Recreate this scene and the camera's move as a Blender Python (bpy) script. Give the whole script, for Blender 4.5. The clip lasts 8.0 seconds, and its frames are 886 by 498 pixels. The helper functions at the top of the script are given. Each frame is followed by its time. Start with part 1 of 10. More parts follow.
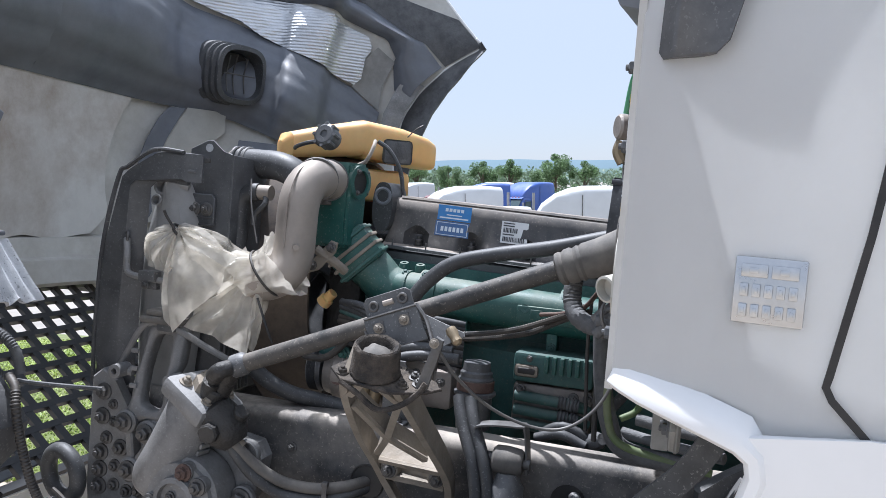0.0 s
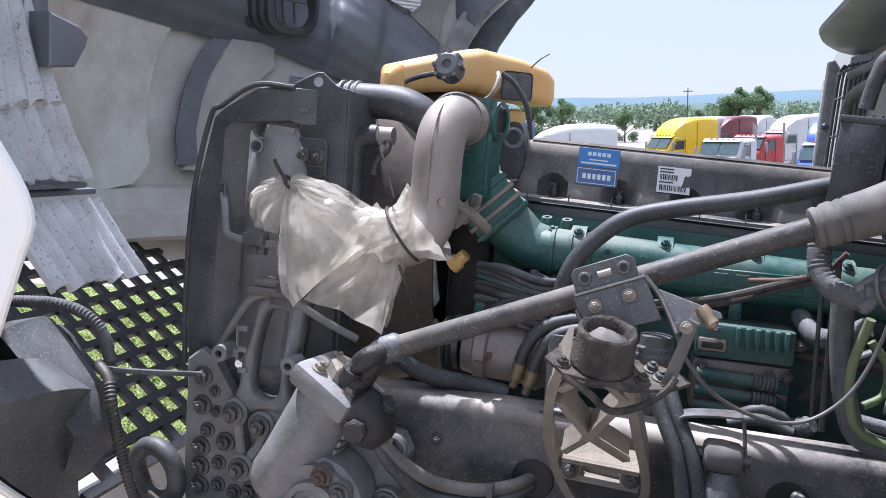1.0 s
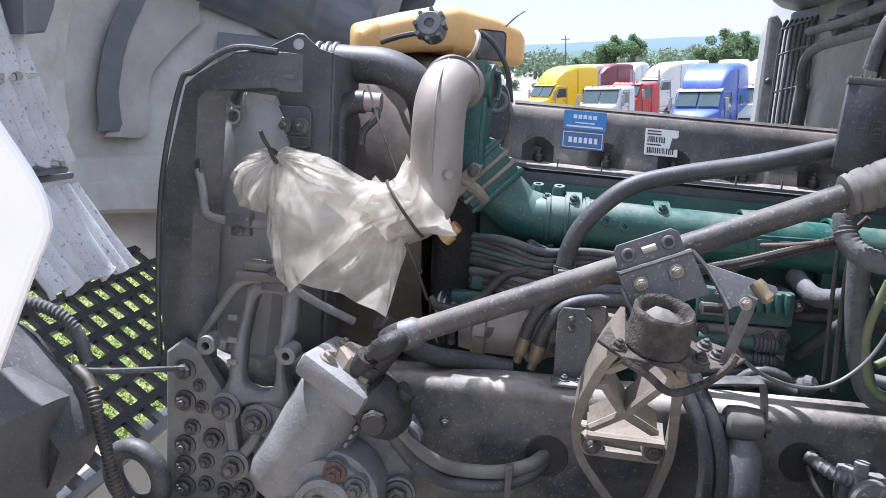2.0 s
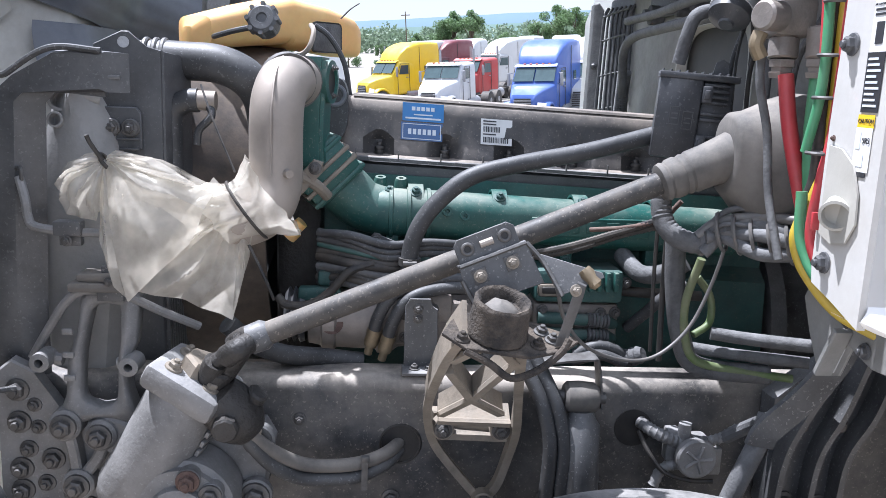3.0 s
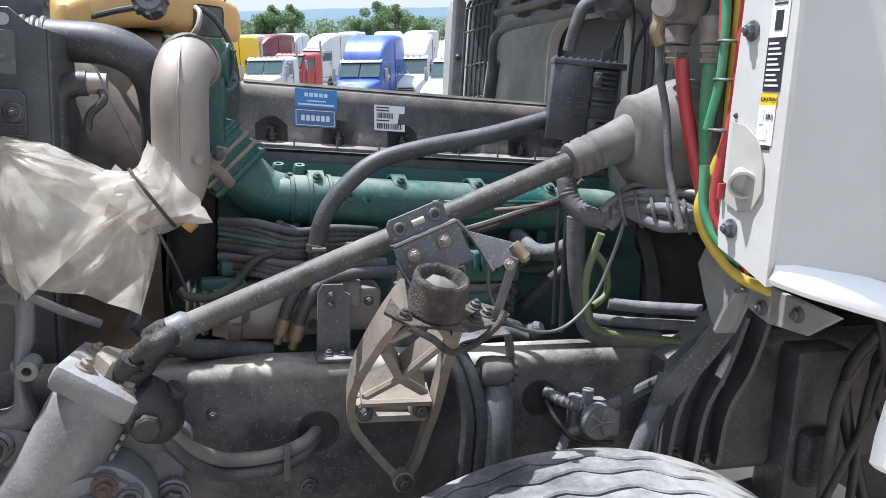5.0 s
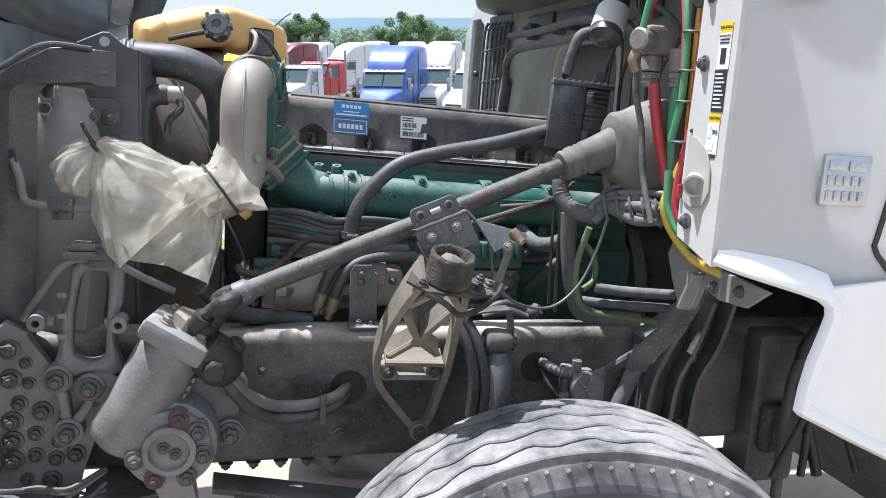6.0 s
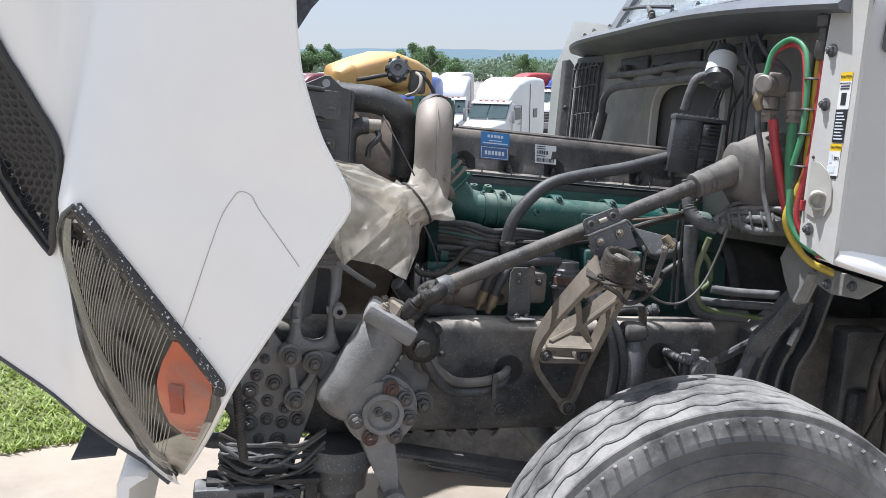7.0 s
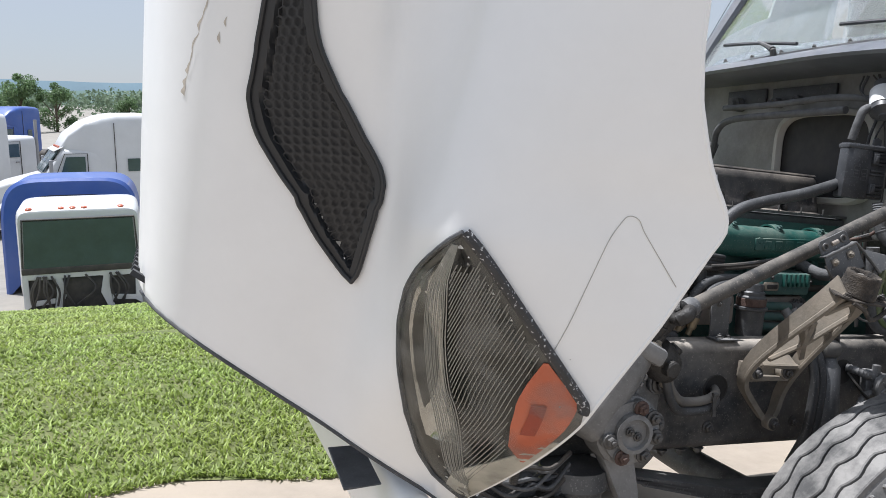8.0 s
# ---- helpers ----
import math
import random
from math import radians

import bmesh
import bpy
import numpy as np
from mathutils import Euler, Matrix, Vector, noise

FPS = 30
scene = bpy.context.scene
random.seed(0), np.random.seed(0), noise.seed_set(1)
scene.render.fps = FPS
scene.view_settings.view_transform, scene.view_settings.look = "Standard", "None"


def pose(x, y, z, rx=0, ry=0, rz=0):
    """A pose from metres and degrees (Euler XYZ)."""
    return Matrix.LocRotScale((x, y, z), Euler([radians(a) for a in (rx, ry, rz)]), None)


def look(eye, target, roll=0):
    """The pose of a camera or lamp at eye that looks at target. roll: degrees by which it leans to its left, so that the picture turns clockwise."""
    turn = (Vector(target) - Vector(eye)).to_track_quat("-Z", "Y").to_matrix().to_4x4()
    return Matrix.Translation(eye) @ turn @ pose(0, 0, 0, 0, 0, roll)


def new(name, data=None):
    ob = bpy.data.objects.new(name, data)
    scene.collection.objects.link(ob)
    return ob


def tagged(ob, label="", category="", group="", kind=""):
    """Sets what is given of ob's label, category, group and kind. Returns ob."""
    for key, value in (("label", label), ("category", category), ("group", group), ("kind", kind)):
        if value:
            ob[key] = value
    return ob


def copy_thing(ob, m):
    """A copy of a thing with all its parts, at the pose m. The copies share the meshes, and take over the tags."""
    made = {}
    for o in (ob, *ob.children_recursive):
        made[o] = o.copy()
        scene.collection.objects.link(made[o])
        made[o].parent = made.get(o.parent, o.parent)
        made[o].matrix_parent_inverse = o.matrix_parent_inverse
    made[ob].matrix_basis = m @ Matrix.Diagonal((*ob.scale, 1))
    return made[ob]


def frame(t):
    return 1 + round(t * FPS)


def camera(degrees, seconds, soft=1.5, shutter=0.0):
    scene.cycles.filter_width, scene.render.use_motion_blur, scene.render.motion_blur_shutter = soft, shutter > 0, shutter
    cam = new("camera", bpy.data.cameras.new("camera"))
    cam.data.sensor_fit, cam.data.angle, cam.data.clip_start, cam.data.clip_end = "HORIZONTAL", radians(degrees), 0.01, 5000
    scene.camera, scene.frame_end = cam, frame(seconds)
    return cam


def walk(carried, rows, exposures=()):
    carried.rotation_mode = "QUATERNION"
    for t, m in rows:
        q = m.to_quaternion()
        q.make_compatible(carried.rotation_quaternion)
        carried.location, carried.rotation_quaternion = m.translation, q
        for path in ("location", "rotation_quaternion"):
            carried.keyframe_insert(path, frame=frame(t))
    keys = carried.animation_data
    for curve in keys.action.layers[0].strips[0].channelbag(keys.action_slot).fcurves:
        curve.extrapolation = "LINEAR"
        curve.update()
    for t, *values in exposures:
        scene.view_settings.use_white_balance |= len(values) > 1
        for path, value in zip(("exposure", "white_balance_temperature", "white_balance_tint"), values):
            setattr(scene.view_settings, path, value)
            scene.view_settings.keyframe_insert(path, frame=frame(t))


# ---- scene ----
import functools

cam = camera(57.1, 8.0, soft=0.4)
# the yard falls away on the truck's far side: one turn for the truck and for the walk round it
YARD = pose(0, 0, 0, -3.2, 0, 0)
PATH = [
    (0, (0.378, -2.36, 1.603), (-0.206, -0.448, 1.537), 0.3),
    (0.5, (0.13, -2.325, 1.605), (-0.458, -0.419, 1.459), 0.0),
    (1, (-0.114, -2.145, 1.62), (-0.636, -0.226, 1.408), -0.4),
    (1.2, (-0.185, -2.111, 1.623), (-0.668, -0.185, 1.384), -0.7),
    (2.3, (-0.38, -2.096, 1.672), (-0.517, -0.134, 1.311), -1.7),
    (2.5, (-0.366, -2.1, 1.678), (-0.428, -0.136, 1.303), -2.0),
    (3, (-0.35, -2.112, 1.697), (-0.235, -0.156, 1.296), -2.3),
    (3.5, (-0.32, -2.126, 1.694), (-0.033, -0.191, 1.281), -2.5),
    (4, (-0.308, -2.133, 1.675), (0.118, -0.226, 1.251), -2.5),
    (4.5, (-0.42, -2.112, 1.677), (0.085, -0.226, 1.248), -2.4),
    (5, (-0.521, -2.107, 1.68), (0.007, -0.225, 1.255), -1.9),
    (5.2, (-0.556, -2.122, 1.683), (-0.033, -0.239, 1.259), -1.8),
    (6.3, (-0.638, -2.563, 1.702), (-0.163, -0.658, 1.321), -0.7),
    (6.5, (-0.723, -2.638, 1.705), (-0.249, -0.73, 1.34), -0.6),
    (7, (-1.089, -2.721, 1.715), (-0.616, -0.806, 1.385), -0.6),
    (7.5, (-1.464, -2.623, 1.685), (-0.941, -0.715, 1.393), -0.6),
    (8, (-1.904, -2.544, 1.716), (-1.262, -0.667, 1.463), -0.8),
]
walk(cam, [(t, YARD @ look(eye, target, roll)) for t, eye, target, roll in PATH], [(0, 1.25, 5700, 13), (1, 1.4, 5650, 19), (2.5, 1.68, 5650, 17), (4.5, 1.46, 5780, 12), (5.2, 1.46, 5780, 12), (6.5, 1.3, 5800, 11), (7, 1.1, 5900, 12), (8, 0.87, 6000, 12)])

# ---- light ----
SUN_ELEVATION, SUN_AZIMUTH = 70.0, -46.0  # azimuth from +y towards +x
world = bpy.data.worlds.new("sky")
scene.world = world
world.use_nodes = True
wn = world.node_tree
sky = wn.nodes.new("ShaderNodeTexSky")
sky.sky_type = "NISHITA"
sky.sun_disc = False
sky.sun_elevation = radians(SUN_ELEVATION)
sky.sun_rotation = radians(SUN_AZIMUTH)
sky.air_density, sky.dust_density, sky.ozone_density = 1.0, 0.35, 2.5
veil = wn.nodes.new("ShaderNodeMix")  # summer haze evens the sky out
veil.data_type = "RGBA"
veil.inputs["Factor"].default_value = 0.9
haze_dir, haze_up, haze = wn.nodes.new("ShaderNodeTexCoord"), wn.nodes.new("ShaderNodeSeparateXYZ"), wn.nodes.new("ShaderNodeMapRange")
wn.links.new(haze_dir.outputs["Generated"], haze_up.inputs[0])
wn.links.new(haze_up.outputs["Z"], haze.inputs[0])
haze.inputs[3].default_value, haze.inputs[4].default_value = 0.8, 1.3  # thicker, brighter haze towards the high sun
tint = wn.nodes.new("ShaderNodeVectorMath")
tint.operation = "SCALE"
tint.inputs[0].default_value = (2.62, 2.74, 2.88)
wn.links.new(haze.outputs[0], tint.inputs["Scale"])
wn.links.new(tint.outputs[0], veil.inputs["B"])
wn.links.new(sky.outputs[0], veil.inputs["A"])
wn.links.new(veil.outputs["Result"], wn.nodes["Background"].inputs[0])
wn.nodes["Background"].inputs[1].default_value = 0.125

sun = new("sun", bpy.data.lights.new("sun", "SUN"))
sun.data.energy, sun.data.angle, sun.data.color = 3.6, radians(0.8), (1.0, 0.965, 0.91)
sa, se = radians(SUN_AZIMUTH), radians(SUN_ELEVATION)
sun.matrix_basis = look((0, 0, 0), (-math.sin(sa) * math.cos(se), -math.cos(sa) * math.cos(se), -math.sin(se)))

# ---- building helpers ----
# The truck stands nose-up on the sloping yard: its own frame, x to the rear, y to its right side, z up from the axle line.
TRUCK = YARD @ Matrix.Translation((0, 0, 0.03)) @ pose(0, 0, 0, 0, 4.5, 0)
ORIGIN = {}


def thing(name, label, category, at=(0, 0, 0), group="", base=TRUCK):
    ob = new(name)
    ob.empty_display_size = 0.05
    ob.matrix_basis = base @ Matrix.Translation(at)
    ORIGIN[ob] = Vector(at)
    return tagged(ob, label, category, group)


def mesh_of(name, bm, material, smooth=35):
    bmesh.ops.recalc_face_normals(bm, faces=bm.faces)
    me = bpy.data.meshes.new(name)
    bm.to_mesh(me)
    bm.free()
    for m in material if isinstance(material, (list, tuple)) else (material,):
        me.materials.append(m)
    if smooth:
        me.shade_smooth()
        me.set_sharp_from_angle(angle=radians(smooth))
    return me


def part(name, bm, material, parent, label="", smooth=35):
    bm.transform(Matrix.Translation(-ORIGIN[parent]))
    ob = new(name, mesh_of(name, bm, material, smooth))
    ob.parent = parent
    ORIGIN[ob] = ORIGIN[parent]
    return tagged(ob, label)


def solo(name, bm, material, label, category, group="", at=(0, 0, 0), base=TRUCK, kind="", smooth=35):
    bm.transform(Matrix.Translation(-Vector(at)))
    ob = new(name, mesh_of(name, bm, material, smooth))
    ob.matrix_basis = base @ Matrix.Translation(at)
    ORIGIN[ob] = Vector(at)
    return tagged(ob, label, category, group, kind)


def V(*a):
    return Vector(a)


def frame_of(d):
    d = Vector(d).normalized()
    a = d.cross(V(0, 0, 1))
    if a.length < 0.05:
        a = d.cross(V(0, 1, 0))
    a.normalize()
    return a, d.cross(a).normalized(), d


def grid_faces(bm, rings, close=True, caps=True):
    vs = [[bm.verts.new(p) for p in r] for r in rings]
    for a, b in zip(vs, vs[1:]):
        n = len(a)
        for i in range(n if close else n - 1):
            j = (i + 1) % n
            bm.faces.new((a[i], a[j], b[j], b[i]))
    if caps and close:
        bm.faces.new(vs[0])
        bm.faces.new(vs[-1][::-1])
    return bm


def lathe(bm, p0, p1, profile, seg=24, caps=True):
    """profile: (distance along p0-p1 in metres, radius)."""
    p0, p1 = Vector(p0), Vector(p1)
    a, b, d = frame_of(p1 - p0)
    rings = []
    for t, r in profile:
        c = p0 + d * t
        rings.append([c + (a * math.cos(q) + b * math.sin(q)) * max(r, 1e-4) for q in (2 * math.pi * k / seg for k in range(seg))])
    return grid_faces(bm, rings, True, caps)


def cyl(bm, p0, p1, r, r1=None, seg=20, chamfer=0.0):
    L = (Vector(p1) - Vector(p0)).length
    r1 = r if r1 is None else r1
    prof = [(0, r), (L, r1)]
    if chamfer:
        prof = [(0, r - chamfer), (chamfer, r), (L - chamfer, r1), (L, r1 - chamfer)]
    return lathe(bm, p0, p1, prof, seg)


def smooth_path(pts, n=8):
    P = [Vector(p) for p in pts]
    P = [P[0] * 2 - P[1], *P, P[-1] * 2 - P[-2]]
    out = []
    for i in range(1, len(P) - 2):
        for k in range(n):
            t = k / n
            a, b, c, d = P[i - 1], P[i], P[i + 1], P[i + 2]
            out.append(0.5 * ((2 * b) + (c - a) * t + (2 * a - 5 * b + 4 * c - d) * t * t + (3 * b - a - 3 * c + d) * t ** 3))
    out.append(P[-2].copy())
    return out


def tube(bm, pts, r, seg=12, n=8, corrugated=0.0, straight=False, squash=None):
    """A hose, pipe or cable swept along pts. corrugated: depth of the rings."""
    path = [Vector(p) for p in pts] if straight else smooth_path(pts, n)
    if corrugated:
        fine = [path[0]]
        for a, b in zip(path, path[1:]):
            k = max(1, int((b - a).length / 0.0035))
            fine += [a.lerp(b, (i + 1) / k) for i in range(k)]
        path = fine
    a = None
    rings = []
    for i, p in enumerate(path):
        d = (path[min(i + 1, len(path) - 1)] - path[max(i - 1, 0)])
        d = d.normalized() if d.length > 1e-9 else V(1, 0, 0)
        if a is None:
            a = frame_of(d)[0]
        a = (a - d * a.dot(d)).normalized()
        b = d.cross(a)
        rr = r[0] + (r[1] - r[0]) * i / (len(path) - 1) if isinstance(r, tuple) else r
        rr -= corrugated * (i % 2)
        rings.append([p + a * rr * math.cos(q) + b * rr * math.sin(q) for q in (2 * math.pi * k / seg for k in range(seg))])
    return grid_faces(bm, rings)


def box(bm, lo, hi, bevel=0.0, m=None, seg=2):
    made = bmesh.ops.create_cube(bm, size=1.0)["verts"]
    lo, hi = Vector(lo), Vector(hi)
    for v in made:
        v.co = V(*[lo[i] + (v.co[i] + 0.5) * (hi[i] - lo[i]) for i in range(3)])
    if bevel:
        es = {e for v in made for e in v.link_edges}
        out = bmesh.ops.bevel(bm, geom=list(es), offset=bevel, segments=seg, affect="EDGES", profile=0.5)
        made = list({v for f in out["faces"] for v in f.verts} | {v for v in made if v.is_valid})
    if m is not None:
        bmesh.ops.transform(bm, matrix=m, verts=made)
    return made


def slab(bm, outline, depth, bevel=0.0):
    """A plate: closed outline of 3D points in one plane, pushed by the vector depth."""
    depth = Vector(depth)
    a = [bm.verts.new(Vector(p)) for p in outline]
    b = [bm.verts.new(Vector(p) + depth) for p in outline]
    n = len(a)
    fs = [bm.faces.new(a[::-1]), bm.faces.new(b)]
    for i in range(n):
        fs.append(bm.faces.new((a[i], a[(i + 1) % n], b[(i + 1) % n], b[i])))
    if bevel:
        es = [e for f in fs[:2] for e in f.edges]
        bmesh.ops.bevel(bm, geom=list(set(es)), offset=bevel, segments=1, affect="EDGES")
    return bm


def xz(points, y):
    return [V(p[0], y, p[1]) for p in points]


def strip(bm, pts, width, thick, up=None):
    """A flat bar along pts, of the given width along up and thickness across."""
    P = [Vector(p) for p in pts]
    up = Vector(up) if up is not None else V(0, 1, 0)
    rings = []
    for i, p in enumerate(P):
        d = (P[min(i + 1, len(P) - 1)] - P[max(i - 1, 0)]).normalized()
        n = d.cross(up).normalized()
        u = up.normalized()
        rings.append([p + n * thick / 2 - u * width / 2, p + n * thick / 2 + u * width / 2, p - n * thick / 2 + u * width / 2, p - n * thick / 2 - u * width / 2])
    return grid_faces(bm, rings)


def ring(bm, c, normal, R, r, seg=32, ring_seg=10):
    a, b, d = frame_of(normal)
    c = Vector(c)
    rings = []
    for k in range(seg):
        q = 2 * math.pi * k / seg
        o = a * math.cos(q) + b * math.sin(q)
        rings.append([c + o * (R + r * math.cos(w)) + d * r * math.sin(w) for w in (2 * math.pi * j / ring_seg for j in range(ring_seg))])
    vs = [[bm.verts.new(p) for p in x] for x in rings]
    for i in range(seg):
        A, B = vs[i], vs[(i + 1) % seg]
        for j in range(ring_seg):
            bm.faces.new((A[j], A[(j + 1) % ring_seg], B[(j + 1) % ring_seg], B[j]))
    return bm


BOLTS = {}


def bolt_mesh(r, material):
    key = (round(r, 4), material.name)
    if key not in BOLTS:
        bm = bmesh.new()
        lathe(bm, (0, 0, 0), (0, 0, 1), [(0, r * 1.5), (r * 0.28, r * 1.45), (r * 0.4, r * 1.0)], 16)
        lathe(bm, (0, 0, 0), (0, 0, 1), [(r * 0.3, r * 1.05), (r * 1.05, r * 1.05), (r * 1.25, r * 0.8)], 6)
        lathe(bm, (0, 0, 0), (0, 0, 1), [(r * 1.0, r * 0.5), (r * 1.6, r * 0.5), (r * 1.7, r * 0.42)], 10)
        BOLTS[key] = mesh_of("bolt", bm, material, 30)
    return BOLTS[key]


def bolt(parent, p, n=(0, -1, 0), r=0.011, material=None, turn=0.0):
    ob = new("bolt", bolt_mesh(r, material or M_STEEL))
    ob.parent = parent
    ob.matrix_basis = Matrix.Translation(Vector(p) - ORIGIN[parent]) @ Vector(n).to_track_quat("Z", "Y").to_matrix().to_4x4() @ pose(0, 0, 0, 0, 0, turn + p[0] * 700 % 60)
    return ob


# ---- materials ----
def material(name, colour, rough=0.5, metal=0.0, spread=0.25, scale=18.0, dust=0.0, dust_colour=(0.33, 0.28, 0.22), bump=0.15, bump_scale=220.0, coat=0.0, spots=0.0, dust_up=0.6, per_object=0.0):
    """A worn surface: colour with blotches at two scales, settled dust that gathers on upward faces, and fine relief."""
    m = bpy.data.materials.new(name)
    m.use_nodes = True
    nt, L = m.node_tree, m.node_tree.links
    N = nt.nodes.new
    bs = nt.nodes["Principled BSDF"]
    tc = N("ShaderNodeTexCoord")
    big, fine = N("ShaderNodeTexNoise"), N("ShaderNodeTexNoise")
    big.inputs["Scale"].default_value, big.inputs["Detail"].default_value, big.inputs["Roughness"].default_value = scale, 9, 0.7
    fine.inputs["Scale"].default_value, fine.inputs["Detail"].default_value = bump_scale, 4
    for n in (big, fine):
        L.new(tc.outputs["Object"], n.inputs["Vector"])
    ramp = N("ShaderNodeMapRange")
    ramp.inputs[1].default_value, ramp.inputs[2].default_value = 0.3, 0.7
    ramp.inputs[3].default_value, ramp.inputs[4].default_value = 1 - spread, 1 + spread
    L.new(big.outputs["Fac"], ramp.inputs[0])
    mul = N("ShaderNodeMix")
    mul.data_type, mul.blend_type = "RGBA", "MULTIPLY"
    mul.inputs[0].default_value = 1.0
    mul.inputs["A"].default_value = (*colour, 1)
    L.new(ramp.outputs[0], mul.inputs["B"])
    last = mul.outputs["Result"]
    if per_object:
        oi = N("ShaderNodeObjectInfo")
        vr = N("ShaderNodeMapRange")
        vr.inputs[3].default_value, vr.inputs[4].default_value = 1 - per_object, 1 + per_object
        L.new(oi.outputs["Random"], vr.inputs[0])
        m3 = N("ShaderNodeMix")
        m3.data_type, m3.blend_type = "RGBA", "MULTIPLY"
        m3.inputs[0].default_value = 1.0
        L.new(last, m3.inputs["A"])
        L.new(vr.outputs[0], m3.inputs["B"])
        last = m3.outputs["Result"]
    rough_out = None
    if dust:
        geo, sep = N("ShaderNodeNewGeometry"), N("ShaderNodeSeparateXYZ")
        L.new(geo.outputs["Normal"], sep.inputs[0])
        up = N("ShaderNodeMapRange")
        up.inputs[1].default_value, up.inputs[2].default_value = 0.15, 0.95
        up.inputs[3].default_value, up.inputs[4].default_value = 1 - dust_up, 1.0
        L.new(sep.outputs["Z"], up.inputs[0])
        dn = N("ShaderNodeTexNoise")
        dn.inputs["Scale"].default_value, dn.inputs["Detail"].default_value, dn.inputs["Roughness"].default_value = scale * 0.55, 9, 0.7
        L.new(tc.outputs["Object"], dn.inputs["Vector"])
        dr = N("ShaderNodeMapRange")
        dr.inputs[1].default_value, dr.inputs[2].default_value = 0.38, 0.66
        L.new(dn.outputs["Fac"], dr.inputs[0])
        k = N("ShaderNodeMath")
        k.operation = "MULTIPLY"
        L.new(up.outputs[0], k.inputs[0])
        L.new(dr.outputs[0], k.inputs[1])
        k2 = N("ShaderNodeMath")
        k2.operation, k2.use_clamp = "MULTIPLY", True
        k2.inputs[1].default_value = dust * 1.6
        L.new(k.outputs[0], k2.inputs[0])
        mx = N("ShaderNodeMix")
        mx.data_type = "RGBA"
        mx.inputs["B"].default_value = (*dust_colour, 1)
        L.new(k2.outputs[0], mx.inputs["Factor"])
        L.new(last, mx.inputs["A"])
        last = mx.outputs["Result"]
        rr = N("ShaderNodeMapRange")
        rr.inputs[3].default_value, rr.inputs[4].default_value = rough, 0.92
        L.new(k2.outputs[0], rr.inputs[0])
        rough_out = rr.outputs[0]
    if spots:
        vo = N("ShaderNodeTexNoise")
        vo.inputs["Scale"].default_value, vo.inputs["Detail"].default_value = 170, 4
        L.new(tc.outputs["Object"], vo.inputs["Vector"])
        sr = N("ShaderNodeMapRange")
        sr.inputs[1].default_value, sr.inputs[2].default_value = 0.61, 0.67
        sr.inputs[4].default_value = spots
        L.new(vo.outputs["Fac"], sr.inputs[0])
        mx = N("ShaderNodeMix")
        mx.data_type = "RGBA"
        mx.inputs["B"].default_value = (*dust_colour, 1)
        L.new(sr.outputs[0], mx.inputs["Factor"])
        L.new(last, mx.inputs["A"])
        last = mx.outputs["Result"]
    L.new(last, bs.inputs["Base Color"])
    if rough_out is None:
        rr = N("ShaderNodeMapRange")
        rr.inputs[3].default_value, rr.inputs[4].default_value = max(rough - 0.12, 0.03), min(rough + 0.12, 1)
        L.new(big.outputs["Fac"], rr.inputs[0])
        rough_out = rr.outputs[0]
    L.new(rough_out, bs.inputs["Roughness"])
    bs.inputs["Metallic"].default_value = metal
    bs.inputs["Coat Weight"].default_value = coat
    if bump:
        bp = N("ShaderNodeBump")
        grime, both = N("ShaderNodeTexNoise"), N("ShaderNodeMath")  # broad unevenness under the fine grain
        grime.inputs["Scale"].default_value, grime.inputs["Detail"].default_value = scale * 3.5, 5
        L.new(tc.outputs["Object"], grime.inputs["Vector"])
        both.operation = "MULTIPLY_ADD"
        both.inputs[1].default_value = 1.6
        L.new(grime.outputs["Fac"], both.inputs[0])
        L.new(fine.outputs["Fac"], both.inputs[2])
        bp.inputs["Strength"].default_value, bp.inputs["Distance"].default_value = bump, 0.002
        L.new(both.outputs[0], bp.inputs["Height"])
        L.new(bp.outputs[0], bs.inputs["Normal"])
    return m


TAN = (0.36, 0.31, 0.25)
GREY_DUST = (0.235, 0.238, 0.24)
M_WHITE = material("white_paint", (0.80, 0.80, 0.79), 0.42, 0, 0.03, 3, dust=0.08, dust_colour=(0.5, 0.47, 0.42), bump=0.02, coat=0.08)
M_WHITE_DIRTY = material("dirty_white_liner", (0.55, 0.54, 0.50), 0.6, 0, 0.14, 5, dust=0.45, dust_colour=(0.30, 0.27, 0.22), dust_up=0.2, bump=0.1)
M_FLANGE = material("dusty_white_flange", (0.50, 0.495, 0.475), 0.5, 0, 0.08, 8, dust=0.4, dust_colour=(0.36, 0.33, 0.28), dust_up=0.2, bump=0.06)
M_BLACK = material("black_plastic", (0.06, 0.062, 0.066), 0.38, 0, 0.4, 14, dust=0.3, dust_colour=GREY_DUST, bump=0.08, spots=0.25)
M_DUCT = material("black_moulded_plastic", (0.115, 0.125, 0.145), 0.38, 0, 0.25, 6, dust=0.3, dust_colour=(0.2, 0.2, 0.2), dust_up=0.3, bump=0.05)
M_CHASSIS = material("black_chassis_paint", (0.075, 0.077, 0.08), 0.42, 0, 0.45, 9, dust=0.55, dust_colour=(0.29, 0.285, 0.278), dust_up=0.85, bump=0.2, spots=0.5)
M_RAIL = material("dusty_frame_paint", (0.034, 0.036, 0.04), 0.48, 0, 0.5, 7, dust=0.8, dust_colour=(0.40, 0.36, 0.31), dust_up=0.72, bump=0.2, spots=0.25)
